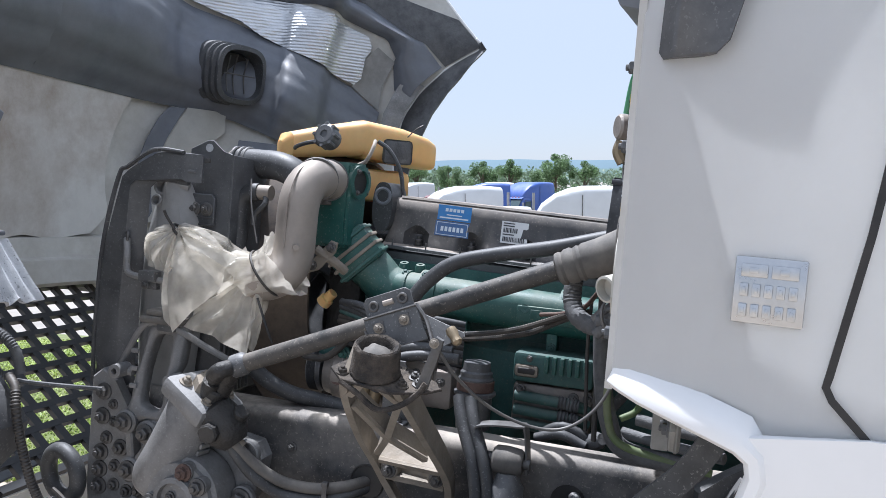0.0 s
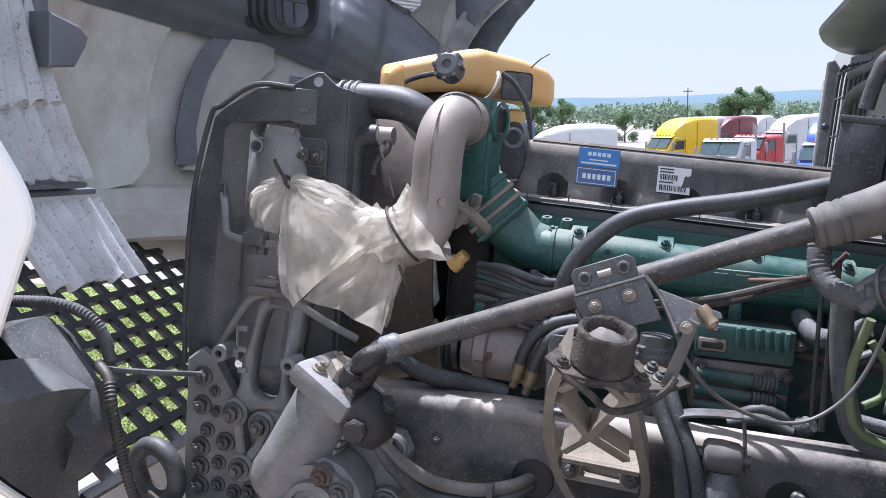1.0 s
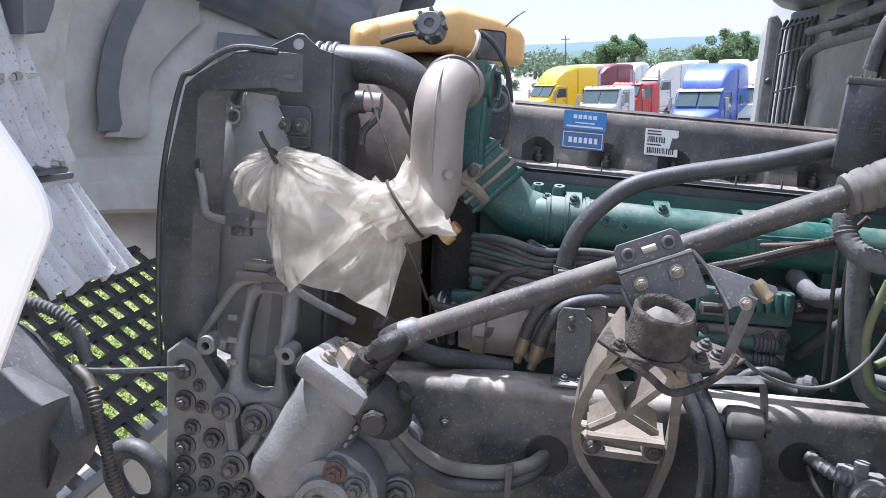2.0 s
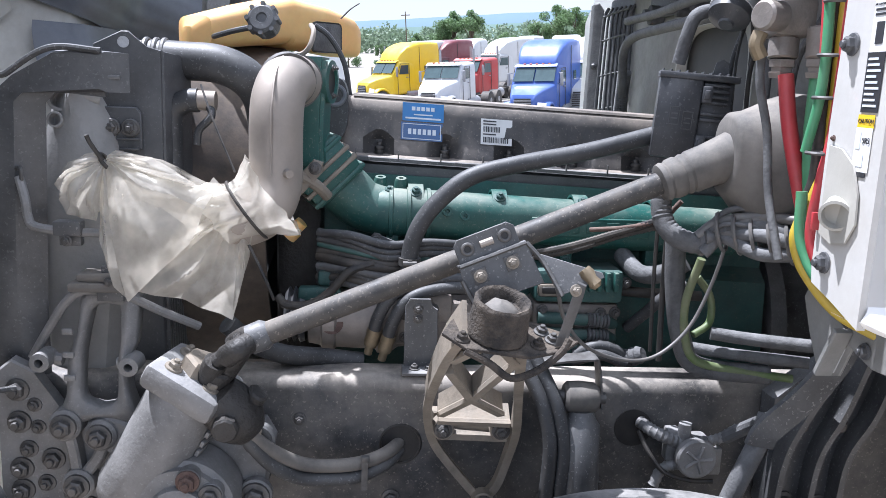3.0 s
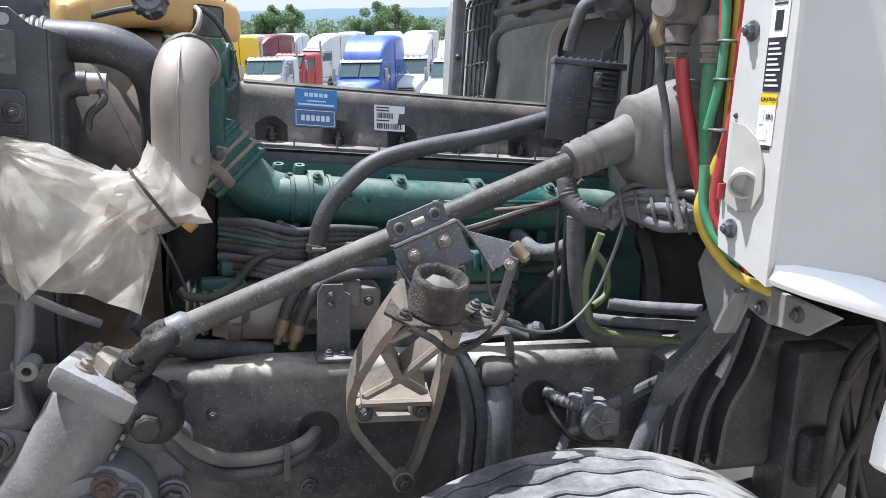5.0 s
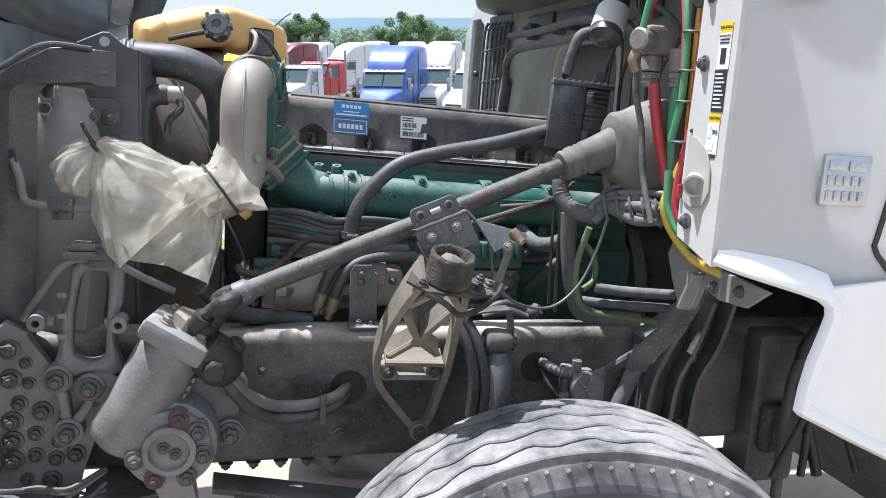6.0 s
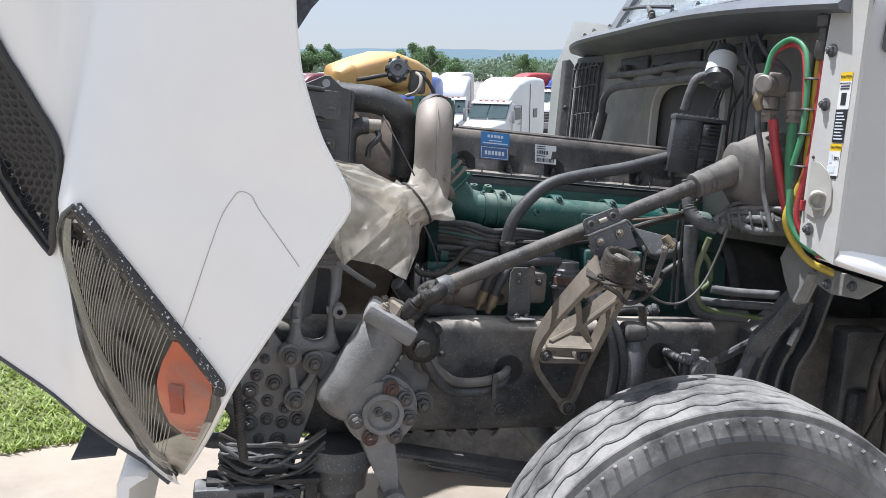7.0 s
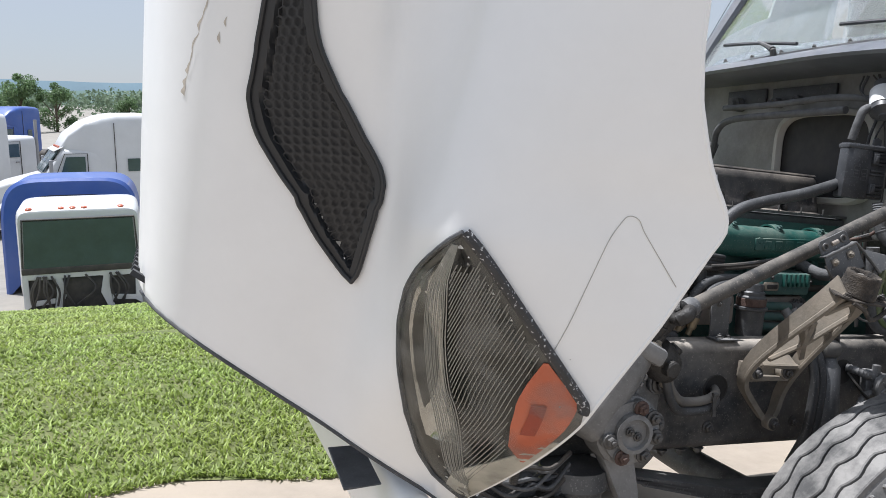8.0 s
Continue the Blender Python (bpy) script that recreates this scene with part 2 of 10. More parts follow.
M_CAST = material("dusty_cast_iron", (0.165, 0.163, 0.16), 0.55, 0.15, 0.35, 9, dust=0.6, dust_colour=(0.34, 0.338, 0.335), dust_up=0.6, bump=0.5, bump_scale=150, spots=0.3)
M_ALU = material("cast_aluminium", (0.24, 0.215, 0.18), 0.55, 0.3, 0.3, 16, dust=0.6, dust_colour=(0.31, 0.26, 0.2), dust_up=0.5, bump=0.4, bump_scale=160)
M_STEEL = material("dull_steel", (0.10, 0.095, 0.09), 0.5, 0.6, 0.3, 30, dust=0.45, dust_colour=GREY_DUST, bump=0.2)
M_RUSTY = material("rusty_bolt", (0.085, 0.05, 0.042), 0.8, 0.1, 0.4, 60, dust=0.2, bump=0.4)
M_PIPE = material("dusty_pipe", (0.27, 0.24, 0.21), 0.5, 0.35, 0.14, 7, dust=0.6, dust_colour=(0.40, 0.35, 0.30), dust_up=0.25, bump=0.06)
M_RUBBER = material("black_rubber", (0.038, 0.039, 0.041), 0.48, 0, 0.3, 12, dust=0.25, dust_colour=GREY_DUST, dust_up=0.6, bump=0.12, spots=0.35)
M_SHAFT = material("scuffed_shaft", (0.03, 0.029, 0.028), 0.55, 0, 0.5, 14, dust=0.65, dust_colour=(0.23, 0.205, 0.175), dust_up=0.7, bump=0.15, spots=0.5)
M_BOOT = material("dusty_rubber_boot", (0.075, 0.072, 0.068), 0.7, 0, 0.2, 10, dust=0.55, dust_colour=(0.32, 0.29, 0.25), dust_up=0.6, bump=0.1)
M_MOUNT = material("earthy_rubber", (0.024, 0.022, 0.021), 0.95, 0, 0.4, 40, dust=0.5, dust_colour=(0.16, 0.13, 0.10), dust_up=0.5, bump=1.0, bump_scale=260)
M_GREEN = material("green_engine_paint", (0.012, 0.085, 0.072), 0.42, 0, 0.22, 10, dust=0.42, dust_colour=(0.30, 0.30, 0.25), dust_up=0.85, bump=0.15, spots=0.25)
M_GREEN_DULL = material("grimy_green_paint", (0.024, 0.085, 0.078), 0.55, 0, 0.35, 12, dust=0.45, dust_colour=(0.16, 0.16, 0.14), dust_up=0.7, bump=0.25, spots=0.3)
M_COVER = material("black_valve_cover", (0.04, 0.041, 0.044), 0.4, 0, 0.35, 7, dust=0.75, dust_colour=(0.36, 0.31, 0.26), dust_up=0.93, bump=0.15, spots=0.3)
M_AMBER_TANK = material("yellowed_plastic", (0.72, 0.45, 0.17), 0.4, 0, 0.12, 8, dust=0.3, dust_colour=(0.5, 0.4, 0.28), bump=0.05)
M_AMBER_TANK.node_tree.nodes["Principled BSDF"].inputs["Subsurface Weight"].default_value = 0.3
M_AMBER_TANK.node_tree.nodes["Principled BSDF"].inputs["Subsurface Scale"].default_value = 0.02
M_RED = material("red_hose", (0.42, 0.035, 0.045), 0.4, 0, 0.15, 20, dust=0.2, bump=0.02)
M_GREEN_HOSE = material("green_hose", (0.06, 0.25, 0.12), 0.4, 0, 0.15, 20, dust=0.2, bump=0.02)
M_YELLOW = material("yellow_hose", (0.5, 0.36, 0.03), 0.4, 0, 0.15, 20, dust=0.2, bump=0.02)
M_LIME = material("lime_hose", (0.085, 0.135, 0.045), 0.5, 0, 0.2, 20, dust=0.3, dust_up=0.2, bump=0.02)
M_GREY_LOOM = material("grey_loom", (0.075, 0.076, 0.078), 0.7, 0, 0.3, 30, dust=0.5, dust_colour=GREY_DUST, bump=0.5)
M_TYRE = material("dusty_tyre", (0.07, 0.07, 0.07), 0.8, 0, 0.2, 9, dust=0.9, dust_colour=(0.27, 0.262, 0.25), dust_up=0.4, bump=0.3, bump_scale=120)
M_SIDEWALL = material("grey_sidewall", (0.06, 0.062, 0.066), 0.7, 0, 0.15, 5, dust=0.6, dust_colour=(0.27, 0.265, 0.26), dust_up=0.3, bump=0.15)
M_FOIL = material("crumpled_foil", (0.60, 0.61, 0.62), 0.42, 0.8, 0.12, 8, dust=0.3, dust_colour=(0.38, 0.37, 0.35), bump=0.5, bump_scale=40)
M_LINER = material("speckled_heat_liner", (0.52, 0.53, 0.545), 0.62, 0.15, 0.12, 12, dust=0.3, dust_colour=(0.16, 0.165, 0.17), dust_up=0.1, bump=0.4, bump_scale=300, spots=0.75)
M_SPECKLE = material("speckled_pad", (0.20, 0.20, 0.20), 0.75, 0, 0.3, 14, dust=0.5, dust_colour=(0.34, 0.33, 0.31), dust_up=0.2, bump=0.8, bump_scale=140, spots=0.6)
M_STAINED = material("stained_panel", (0.64, 0.63, 0.60), 0.65, 0, 0.12, 3, dust=0.7, dust_colour=(0.36, 0.31, 0.26), dust_up=0.05, bump=0.15)


def ribbed(m, scale, depth):
    """Adds fine parallel ribs to a material's relief."""
    nt, L = m.node_tree, m.node_tree.links
    tc, wv, bp = nt.nodes.new("ShaderNodeTexCoord"), nt.nodes.new("ShaderNodeTexWave"), nt.nodes.new("ShaderNodeBump")
    wv.bands_direction = "Z"
    wv.inputs["Scale"].default_value, wv.inputs["Distortion"].default_value, wv.inputs["Detail Scale"].default_value = scale, 1.2, 3.0
    bp.inputs["Strength"].default_value, bp.inputs["Distance"].default_value = 0.6, depth
    bs = nt.nodes["Principled BSDF"]
    old = bs.inputs["Normal"].links[0].from_socket
    L.new(tc.outputs["Object"], wv.inputs["Vector"])
    L.new(wv.outputs["Fac"], bp.inputs["Height"])
    L.new(old, bp.inputs["Normal"])
    L.new(bp.outputs[0], bs.inputs["Normal"])


ribbed(M_FOIL, 22, 0.003)
M_CHROME = material("chrome_badge", (0.7, 0.7, 0.7), 0.18, 1.0, 0.05, 20, bump=0.02)
M_BLUE_LABEL = material("blue_label", (0.03, 0.20, 0.50), 0.35, 0, 0.08, 20, dust=0.12, bump=0.0)
M_NAVY_LABEL = material("navy_label", (0.045, 0.12, 0.29), 0.35, 0, 0.08, 20, dust=0.15, bump=0.0)
M_PAPER = material("white_label", (0.72, 0.73, 0.73), 0.4, 0, 0.05, 30, dust=0.12, bump=0.0)
M_INK = material("black_print", (0.03, 0.03, 0.035), 0.4, 0, 0.1, 30, bump=0.0)
M_PALE_INK = material("pale_print", (0.62, 0.68, 0.74), 0.4, 0, 0.05, 30, bump=0.0)
M_YELLOW_LABEL = material("yellow_label", (0.75, 0.50, 0.02), 0.4, 0, 0.05, 30, bump=0.0)
# flat black that puts the shade of holes and openings into a colour
M_HAT = material("opening_shade_black", (0.012, 0.012, 0.013), 0.5, 0, 0.2, 20, dust=0.1, bump=0.0)
M_ORANGE = material("orange_marker_lens", (0.52, 0.115, 0.05), 0.3, 0, 0.08, 10, dust=0.1, bump=0.0, coat=0.4)
M_SEAL = material("scuffed_black_seal", (0.03, 0.03, 0.032), 0.5, 0, 0.3, 20, bump=0.3, spots=0.9, dust_colour=(0.6, 0.6, 0.6))
M_FUSE = material("dark_grey_plastic", (0.04, 0.042, 0.047), 0.4, 0, 0.3, 14, dust=0.3, dust_colour=(0.22, 0.22, 0.22), bump=0.1, spots=0.3)
M_BUCKET = material("speckled_black_plastic", (0.048, 0.05, 0.054), 0.42, 0, 0.3, 9, dust=0.4, dust_colour=(0.26, 0.26, 0.26), dust_up=0.6, bump=0.1, spots=0.6)
M_CREAM_TRIM = material("cream_lamp_trim", (0.50, 0.475, 0.42), 0.45, 0, 0.12, 9, dust=0.3, dust_colour=(0.36, 0.33, 0.28), bump=0.05)
M_OILY = material("oily_black_iron", (0.026, 0.025, 0.024), 0.55, 0.1, 0.4, 30, dust=0.15, dust_colour=(0.12, 0.10, 0.08), bump=0.8, bump_scale=160)
M_VENT = material("black_vent_plastic", (0.016, 0.017, 0.019), 0.42, 0, 0.2, 8, dust=0.12, dust_colour=(0.1, 0.1, 0.1), bump=0.05)
M_LAMP_BACK = material("smoked_reflector", (0.085, 0.085, 0.082), 0.35, 0.4, 0.25, 6, dust=0.15, bump=0.0)
M_REFLECTOR = material("dulled_chrome", (0.42, 0.42, 0.41), 0.16, 1.0, 0.15, 9, bump=0.05, bump_scale=20)
M_LAMP_RIB = material("clear_lens_rib", (0.33, 0.325, 0.30), 0.25, 0.2, 0.1, 12, bump=0.0)
M_WIRE = material("grey_cable", (0.12, 0.12, 0.12), 0.45, 0.2, 0.2, 30, dust=0.2, bump=0.0)
M_CABLE = material("black_cable", (0.018, 0.018, 0.019), 0.5, 0, 0.2, 30, dust=0.2, bump=0.0)
M_BRASS = material("dull_brass", (0.24, 0.19, 0.12), 0.5, 0.6, 0.25, 30, dust=0.3, bump=0.1)
M_COMP = material("compressor_alloy", (0.24, 0.22, 0.20), 0.5, 0.4, 0.25, 16, dust=0.4, dust_colour=(0.30, 0.24, 0.2), bump=0.3)
M_FIREWALL = material("grimy_firewall", (0.27, 0.265, 0.25), 0.7, 0, 0.35, 6, dust=0.35, dust_colour=(0.2, 0.19, 0.17), dust_up=0.4, bump=0.4, bump_scale=60)
M_STAY = material("grimy_stay_paint", (0.22, 0.22, 0.21), 0.6, 0, 0.3, 8, dust=0.4, dust_colour=(0.30, 0.29, 0.27), bump=0.2)
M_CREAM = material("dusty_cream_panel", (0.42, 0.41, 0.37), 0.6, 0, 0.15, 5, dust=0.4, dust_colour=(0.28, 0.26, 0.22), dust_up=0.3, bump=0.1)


def glass(name, colour=(1, 1, 1), rough=0.03):
    m = bpy.data.materials.new(name)
    m.use_nodes = True
    nt = m.node_tree
    bs = nt.nodes["Principled BSDF"]
    bs.inputs["Base Color"].default_value = (*colour, 1)
    bs.inputs["Roughness"].default_value = rough
    bs.inputs["Transmission Weight"].default_value = 1.0
    bs.inputs["IOR"].default_value = 1.3
    return m


def film(name, colour, clear=0.35, rough=0.25):
    """Thin clouded polythene: part see-through, part lit from behind, with a wet-looking gloss."""
    m = bpy.data.materials.new(name)
    m.use_nodes = True
    nt, L = m.node_tree, m.node_tree.links
    N = nt.nodes.new
    out = nt.nodes["Material Output"]
    bs = nt.nodes["Principled BSDF"]
    bs.inputs["Base Color"].default_value = (*colour, 1)
    bs.inputs["Roughness"].default_value = rough
    bs.inputs["Coat Weight"].default_value = 0.5
    bs.inputs["Coat Roughness"].default_value = 0.12
    tl, tr = N("ShaderNodeBsdfTranslucent"), N("ShaderNodeBsdfTransparent")
    tl.inputs[0].default_value = (*colour, 1)
    tr.inputs[0].default_value = (0.93, 0.93, 0.91, 1)
    tc, no = N("ShaderNodeTexCoord"), N("ShaderNodeTexNoise")
    no.inputs["Scale"].default_value, no.inputs["Detail"].default_value = 14, 6
    L.new(tc.outputs["Object"], no.inputs["Vector"])
    mr = N("ShaderNodeMapRange")
    mr.inputs[1].default_value, mr.inputs[2].default_value = 0.3, 0.7
    mr.inputs[3].default_value, mr.inputs[4].default_value = clear * 0.6, clear * 1.4
    L.new(no.outputs["Fac"], mr.inputs[0])
    a, b = N("ShaderNodeMixShader"), N("ShaderNodeMixShader")
    a.inputs[0].default_value = 0.5
    L.new(bs.outputs[0], a.inputs[1])
    L.new(tl.outputs[0], a.inputs[2])
    L.new(mr.outputs[0], b.inputs[0])
    L.new(a.outputs[0], b.inputs[1])
    L.new(tr.outputs[0], b.inputs[2])
    L.new(b.outputs[0], out.inputs[0])
    bp = N("ShaderNodeBump")
    bp.inputs["Strength"].default_value, bp.inputs["Distance"].default_value = 0.35, 0.012
    n2 = N("ShaderNodeTexNoise")
    n2.inputs["Scale"].default_value, n2.inputs["Detail"].default_value = 8, 2
    L.new(tc.outputs["Object"], n2.inputs["Vector"])
    fold = N("ShaderNodeMath")  # sharp creases where the noise crosses its middle
    fold.operation = "SUBTRACT"
    fold.inputs[1].default_value = 0.5
    L.new(n2.outputs["Fac"], fold.inputs[0])
    edge = N("ShaderNodeMath")
    edge.operation = "ABSOLUTE"
    L.new(fold.outputs[0], edge.inputs[0])
    L.new(edge.outputs[0], bp.inputs["Height"])
    L.new(bp.outputs[0], bs.inputs["Normal"])
    return m


M_GLASS = glass("window_glass", (0.92, 0.96, 0.95))
M_BAG = film("clouded_polythene", (0.88, 0.83, 0.74), 0.52, 0.18)
M_LENS = film("clear_lens", (0.42, 0.42, 0.39), 0.86, 0.05)

# ---- ground, grass, sky line ----
def ground_height(x, y):
    """The apron slopes with the truck; past the lawn's brow a bank drops to the lower yard."""
    tilt = -0.0787 * 4.2 * math.tanh(x / 4.2) * math.exp(-max(0.0, y - 5) / 5)
    fall = ((3.4, 0.0), (6.0, 0.36), (9.0, 0.86), (11.4, 1.29), (12.6, 1.53), (13.4, 1.74), (14.2, 1.90), (16.5, 2.02), (24.0, 2.25))
    bank = 2.25
    for (a, p), (b, q) in zip(fall, fall[1:]):
        if y <= b:
            bank = p + (q - p) * max(0.0, (y - a) / (b - a))
            break
    return -0.06 + tilt - 0.0559 * min(3.4, max(-9.0, y)) - bank


def sheet(xs, ys, lift=0.0, rough=0.0, seed=0):
    bm = bmesh.new()
    rows = []
    for y in ys:
        rows.append([bm.verts.new((x, y, ground_height(x, y) + lift + (rough * noise.noise((x * 1.7 + seed, y * 1.7, 0.3)) if rough else 0))) for x in xs])
    for a, b in zip(rows, rows[1:]):
        for i in range(len(xs) - 1):
            bm.faces.new((a[i], a[i + 1], b[i + 1], b[i]))
    return bm


def span(a, b, n):
    return [a + (b - a) * i / (n - 1) for i in range(n)]


IDENT = Matrix.Identity(4)
M_GRAVEL = material("gravel_yard", (0.25, 0.235, 0.21), 0.95, 0, 0.22, 0.8, dust=0.3, dust_colour=(0.30, 0.27, 0.23), bump=1.0, bump_scale=18)
M_CONCRETE = material("pale_concrete", (0.31, 0.265, 0.215), 0.9, 0, 0.2, 2.2, dust=0.4, dust_colour=(0.38, 0.32, 0.25), bump=0.6, bump_scale=60, spots=0.25)
M_SOIL = material("lawn_soil", (0.10, 0.13, 0.035), 0.95, 0, 0.35, 3.0, dust=0.25, dust_colour=(0.22, 0.19, 0.1), bump=1.0, bump_scale=30)

xs = sorted(set([-4000, -1500, -600, -250, -120, -60] + span(-40, 40, 41) + span(-6, 6, 25) + [60, 120, 250, 600, 1500, 4000]))
ys = sorted(set([-4000, -1500, -600, -200, -80, -40] + span(-20, 60, 41) + span(-4, 17, 43) + [80, 120, 200, 400, 800, 1500, 4000]))
solo("ground", sheet(xs, ys), M_GRAVEL, "pale gravel yard that stretches to the horizon", "ground", base=IDENT, kind="structure")
solo("pavement", sheet(span(-9, 9, 37), span(-7, 1.55, 35), 0.012), M_CONCRETE, "pale dusty concrete apron under the truck", "pavement", base=IDENT, kind="structure")


def lawn_edge(x):
    return 1.42 + 0.09 * (x + 2) + 0.08 * math.sin(x * 2.3) + 0.05 * math.sin(x * 6.1)


bm = bmesh.new()
rows = []
for j in range(50):
    row = []
    for i in range(61):
        x = -22 + 40 * i / 60
        y0, y1 = lawn_edge(x), 13.2 + 0.3 * math.sin(x * 1.3)
        y = y0 + (y1 - y0) * j / 49
        row.append(bm.verts.new((x, y, ground_height(x, y) + 0.02 + 0.02 * noise.noise((x * 2, y * 2, 0)))))
    rows.append(row)
for a, b in zip(rows, rows[1:]):
    for i in range(60):
        bm.faces.new((a[i], a[i + 1], b[i + 1], b[i]))
solo("lawn", bm, M_SOIL, "strip of rough lawn soil beside the concrete", "lawn", base=IDENT, kind="structure")


def leaf_material(name, colour, spread=0.4):
    m = bpy.data.materials.new(name)
    m.use_nodes = True
    nt, L = m.node_tree, m.node_tree.links
    N = nt.nodes.new
    bs, out = nt.nodes["Principled BSDF"], nt.nodes["Material Output"]
    geo = N("ShaderNodeNewGeometry")
    hsv = N("ShaderNodeHueSaturation")
    hsv.inputs["Color"].default_value = (*colour, 1)
    mr = N("ShaderNodeMapRange")
    mr.inputs[3].default_value, mr.inputs[4].default_value = 1 - spread, 1 + spread
    L.new(geo.outputs["Random Per Island"], mr.inputs[0])
    L.new(mr.outputs[0], hsv.inputs["Value"])
    mh = N("ShaderNodeMapRange")
    mh.inputs[3].default_value, mh.inputs[4].default_value = 0.475, 0.515
    no = N("ShaderNodeTexNoise")
    no.inputs["Scale"].default_value = 0.7
    tc = N("ShaderNodeTexCoord")
    L.new(tc.outputs["Object"], no.inputs["Vector"])
    L.new(no.outputs["Fac"], mh.inputs[0])
    L.new(mh.outputs[0], hsv.inputs["Hue"])
    L.new(hsv.outputs[0], bs.inputs["Base Color"])
    bs.inputs["Roughness"].default_value = 0.55
    tl, mx = N("ShaderNodeBsdfTranslucent"), N("ShaderNodeMixShader")
    L.new(hsv.outputs[0], tl.inputs[0])
    mx.inputs[0].default_value = 0.35
    L.new(bs.outputs[0], mx.inputs[1])
    L.new(tl.outputs[0], mx.inputs[2])
    L.new(mx.outputs[0], out.inputs[0])
    return m


M_GRASS = leaf_material("grass_blades", (0.25, 0.33, 0.075), 0.55)
# distance haze is mixed into both leaf greens, the far one greyer
M_LEAF = leaf_material("summer_leaves", (0.14, 0.225, 0.10), 0.4)
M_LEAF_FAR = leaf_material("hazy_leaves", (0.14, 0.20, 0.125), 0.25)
M_BARK = material("bark", (0.12, 0.09, 0.065), 0.9, 0, 0.3, 6, bump=0.8, bump_scale=30)


def grass_field(count, x0, x1, seed):
    rng = np.random.default_rng(seed)
    verts, faces = [], []
    x = rng.uniform(x0, x1, count)
    f = rng.uniform(0, 1, count) ** 1.7
    for k in range(count):
        y0 = lawn_edge(x[k]) - 0.03
        y1 = 13.1
        y = y0 + (y1 - y0) * f[k]
        patch = noise.noise((x[k] * 0.9, y * 0.9, 4.0))
        h = (0.014 + 0.03 * rng.random()) * (1 + 0.7 * patch)
        if f[k] < 0.04 and rng.random() < 0.4:
            continue
        a, lean = rng.uniform(0, 2 * math.pi), rng.uniform(0.4, 1.6) * h
        w = 0.003 + 0.003 * rng.random() + 0.0012 * y
        dx, dy = math.cos(a), math.sin(a)
        b = len(verts)
        z = ground_height(x[k], y) + 0.015
        verts += [(x[k] - dy * w, y + dx * w, z), (x[k] + dy * w, y - dx * w, z),
                  (x[k] + dx * lean * 0.35 + dy * w * 0.8, y + dy * lean * 0.35 - dx * w * 0.8, z + h * 0.6),
                  (x[k] + dx * lean * 0.35 - dy * w * 0.8, y + dy * lean * 0.35 + dx * w * 0.8, z + h * 0.6),
                  (x[k] + dx * lean, y + dy * lean, z + h)]
        faces += [(b, b + 1, b + 2, b + 3), (b + 3, b + 2, b + 4)]
    me = bpy.data.meshes.new("grass")
    me.from_pydata(verts, [], faces)
    me.materials.append(M_GRASS)
    return tagged(new("grass", me), "bright green unmown grass beside the concrete", "grass", kind="stuff")


grass_field(170000, -9.5, 1.5, 5)

# ---- the truck: frame, wheel, cab ----
def arc_pts(cx, cz, r, a0, a1, n, y):
    return [V(cx + r * math.cos(radians(a0 + (a1 - a0) * i / (n - 1))), y, cz + r * math.sin(radians(a0 + (a1 - a0) * i / (n - 1)))) for i in range(n)]


def rail(side):
    """A pressed channel with rolled edges; side -1 is the driver's."""
    yo, yi = 0.555 * side, 0.465 * side
    r = 0.03
    prof = [(yi, 1.055), (yo - side * r, 1.055)]
    prof += [(yo - side * r + side * r * math.sin(radians(a)), 1.055 - r + r * math.cos(radians(a))) for a in (22, 45, 68, 90)]
    prof += [(yo - side * r + side * r * math.cos(radians(a)), 0.727 + r - r * math.sin(radians(a))) for a in (0, 30, 60, 90)]
    prof += [(yi, 0.727), (yi, 0.737), (yo - side * 0.02, 0.745), (yo - side * 0.012, 0.76), (yo - side * 0.012, 1.02), (yo - side * 0.02, 1.04), (yi, 1.045)]
    bm = bmesh.new()
    rings = [[V(x, p[0], p[1]) for p in prof] for x in (-1.14, -0.9, -0.5, 0, 0.6, 1.5, 3.4)]
    grid_faces(bm, rings)
    return bm


chassis = thing("truck_chassis", "black dust-covered truck frame rails with crossmembers", "truck frame", (0.3, 0, 0.73))
left_rail = part("frame_rail", rail(-1), M_RAIL, chassis, "black frame rail with tan dust on its rolled top edge")
part("frame_rail", rail(1), M_RAIL, chassis)
for x in (-1.06, 0.85, 2.2, 3.2):
    bm = bmesh.new()
    box(bm, (x - 0.05, -0.47, 0.76), (x + 0.05, 0.47, 1.02 if x > 0.5 else 0.98), 0.01)
    part("crossmember", bm, M_CHASSIS, chassis)
# the big hole through which the steering hoses run, with its rolled lip
bm = bmesh.new()
ring(bm, (-0.435, -0.5555, 0.915), (0, 1, 0), 0.041, 0.003, 32, 8)
part("hole_lip", bm, M_OILY, chassis)
# black discs on the solid rail carry the shade of its holes
bm = bmesh.new()
cyl(bm, (-0.435, -0.5562, 0.915), (-0.435, -0.553, 0.915), 0.039, seg=32)
part("hole", bm, M_HAT, chassis, "black disc painted as the shaded opening through the rail")
bm = bmesh.new()
cyl(bm, (0.047, -0.5575, 0.955), (0.047, -0.553, 0.955), 0.04, seg=28)
part("hole", bm, M_HAT, chassis)
for p, r in (((-0.639, -0.556, 0.967), 0.009), ((-0.452, -0.556, 0.796), 0.013), ((-0.13, -0.556, 0.80), 0.012), ((-0.02, -0.556, 0.83), 0.011), ((0.10, -0.556, 0.79), 0.011), ((0.42, -0.556, 1.0), 0.01), ((0.30, -0.556, 0.83), 0.011)):
    bolt(chassis, p, (0, -1, 0), r)
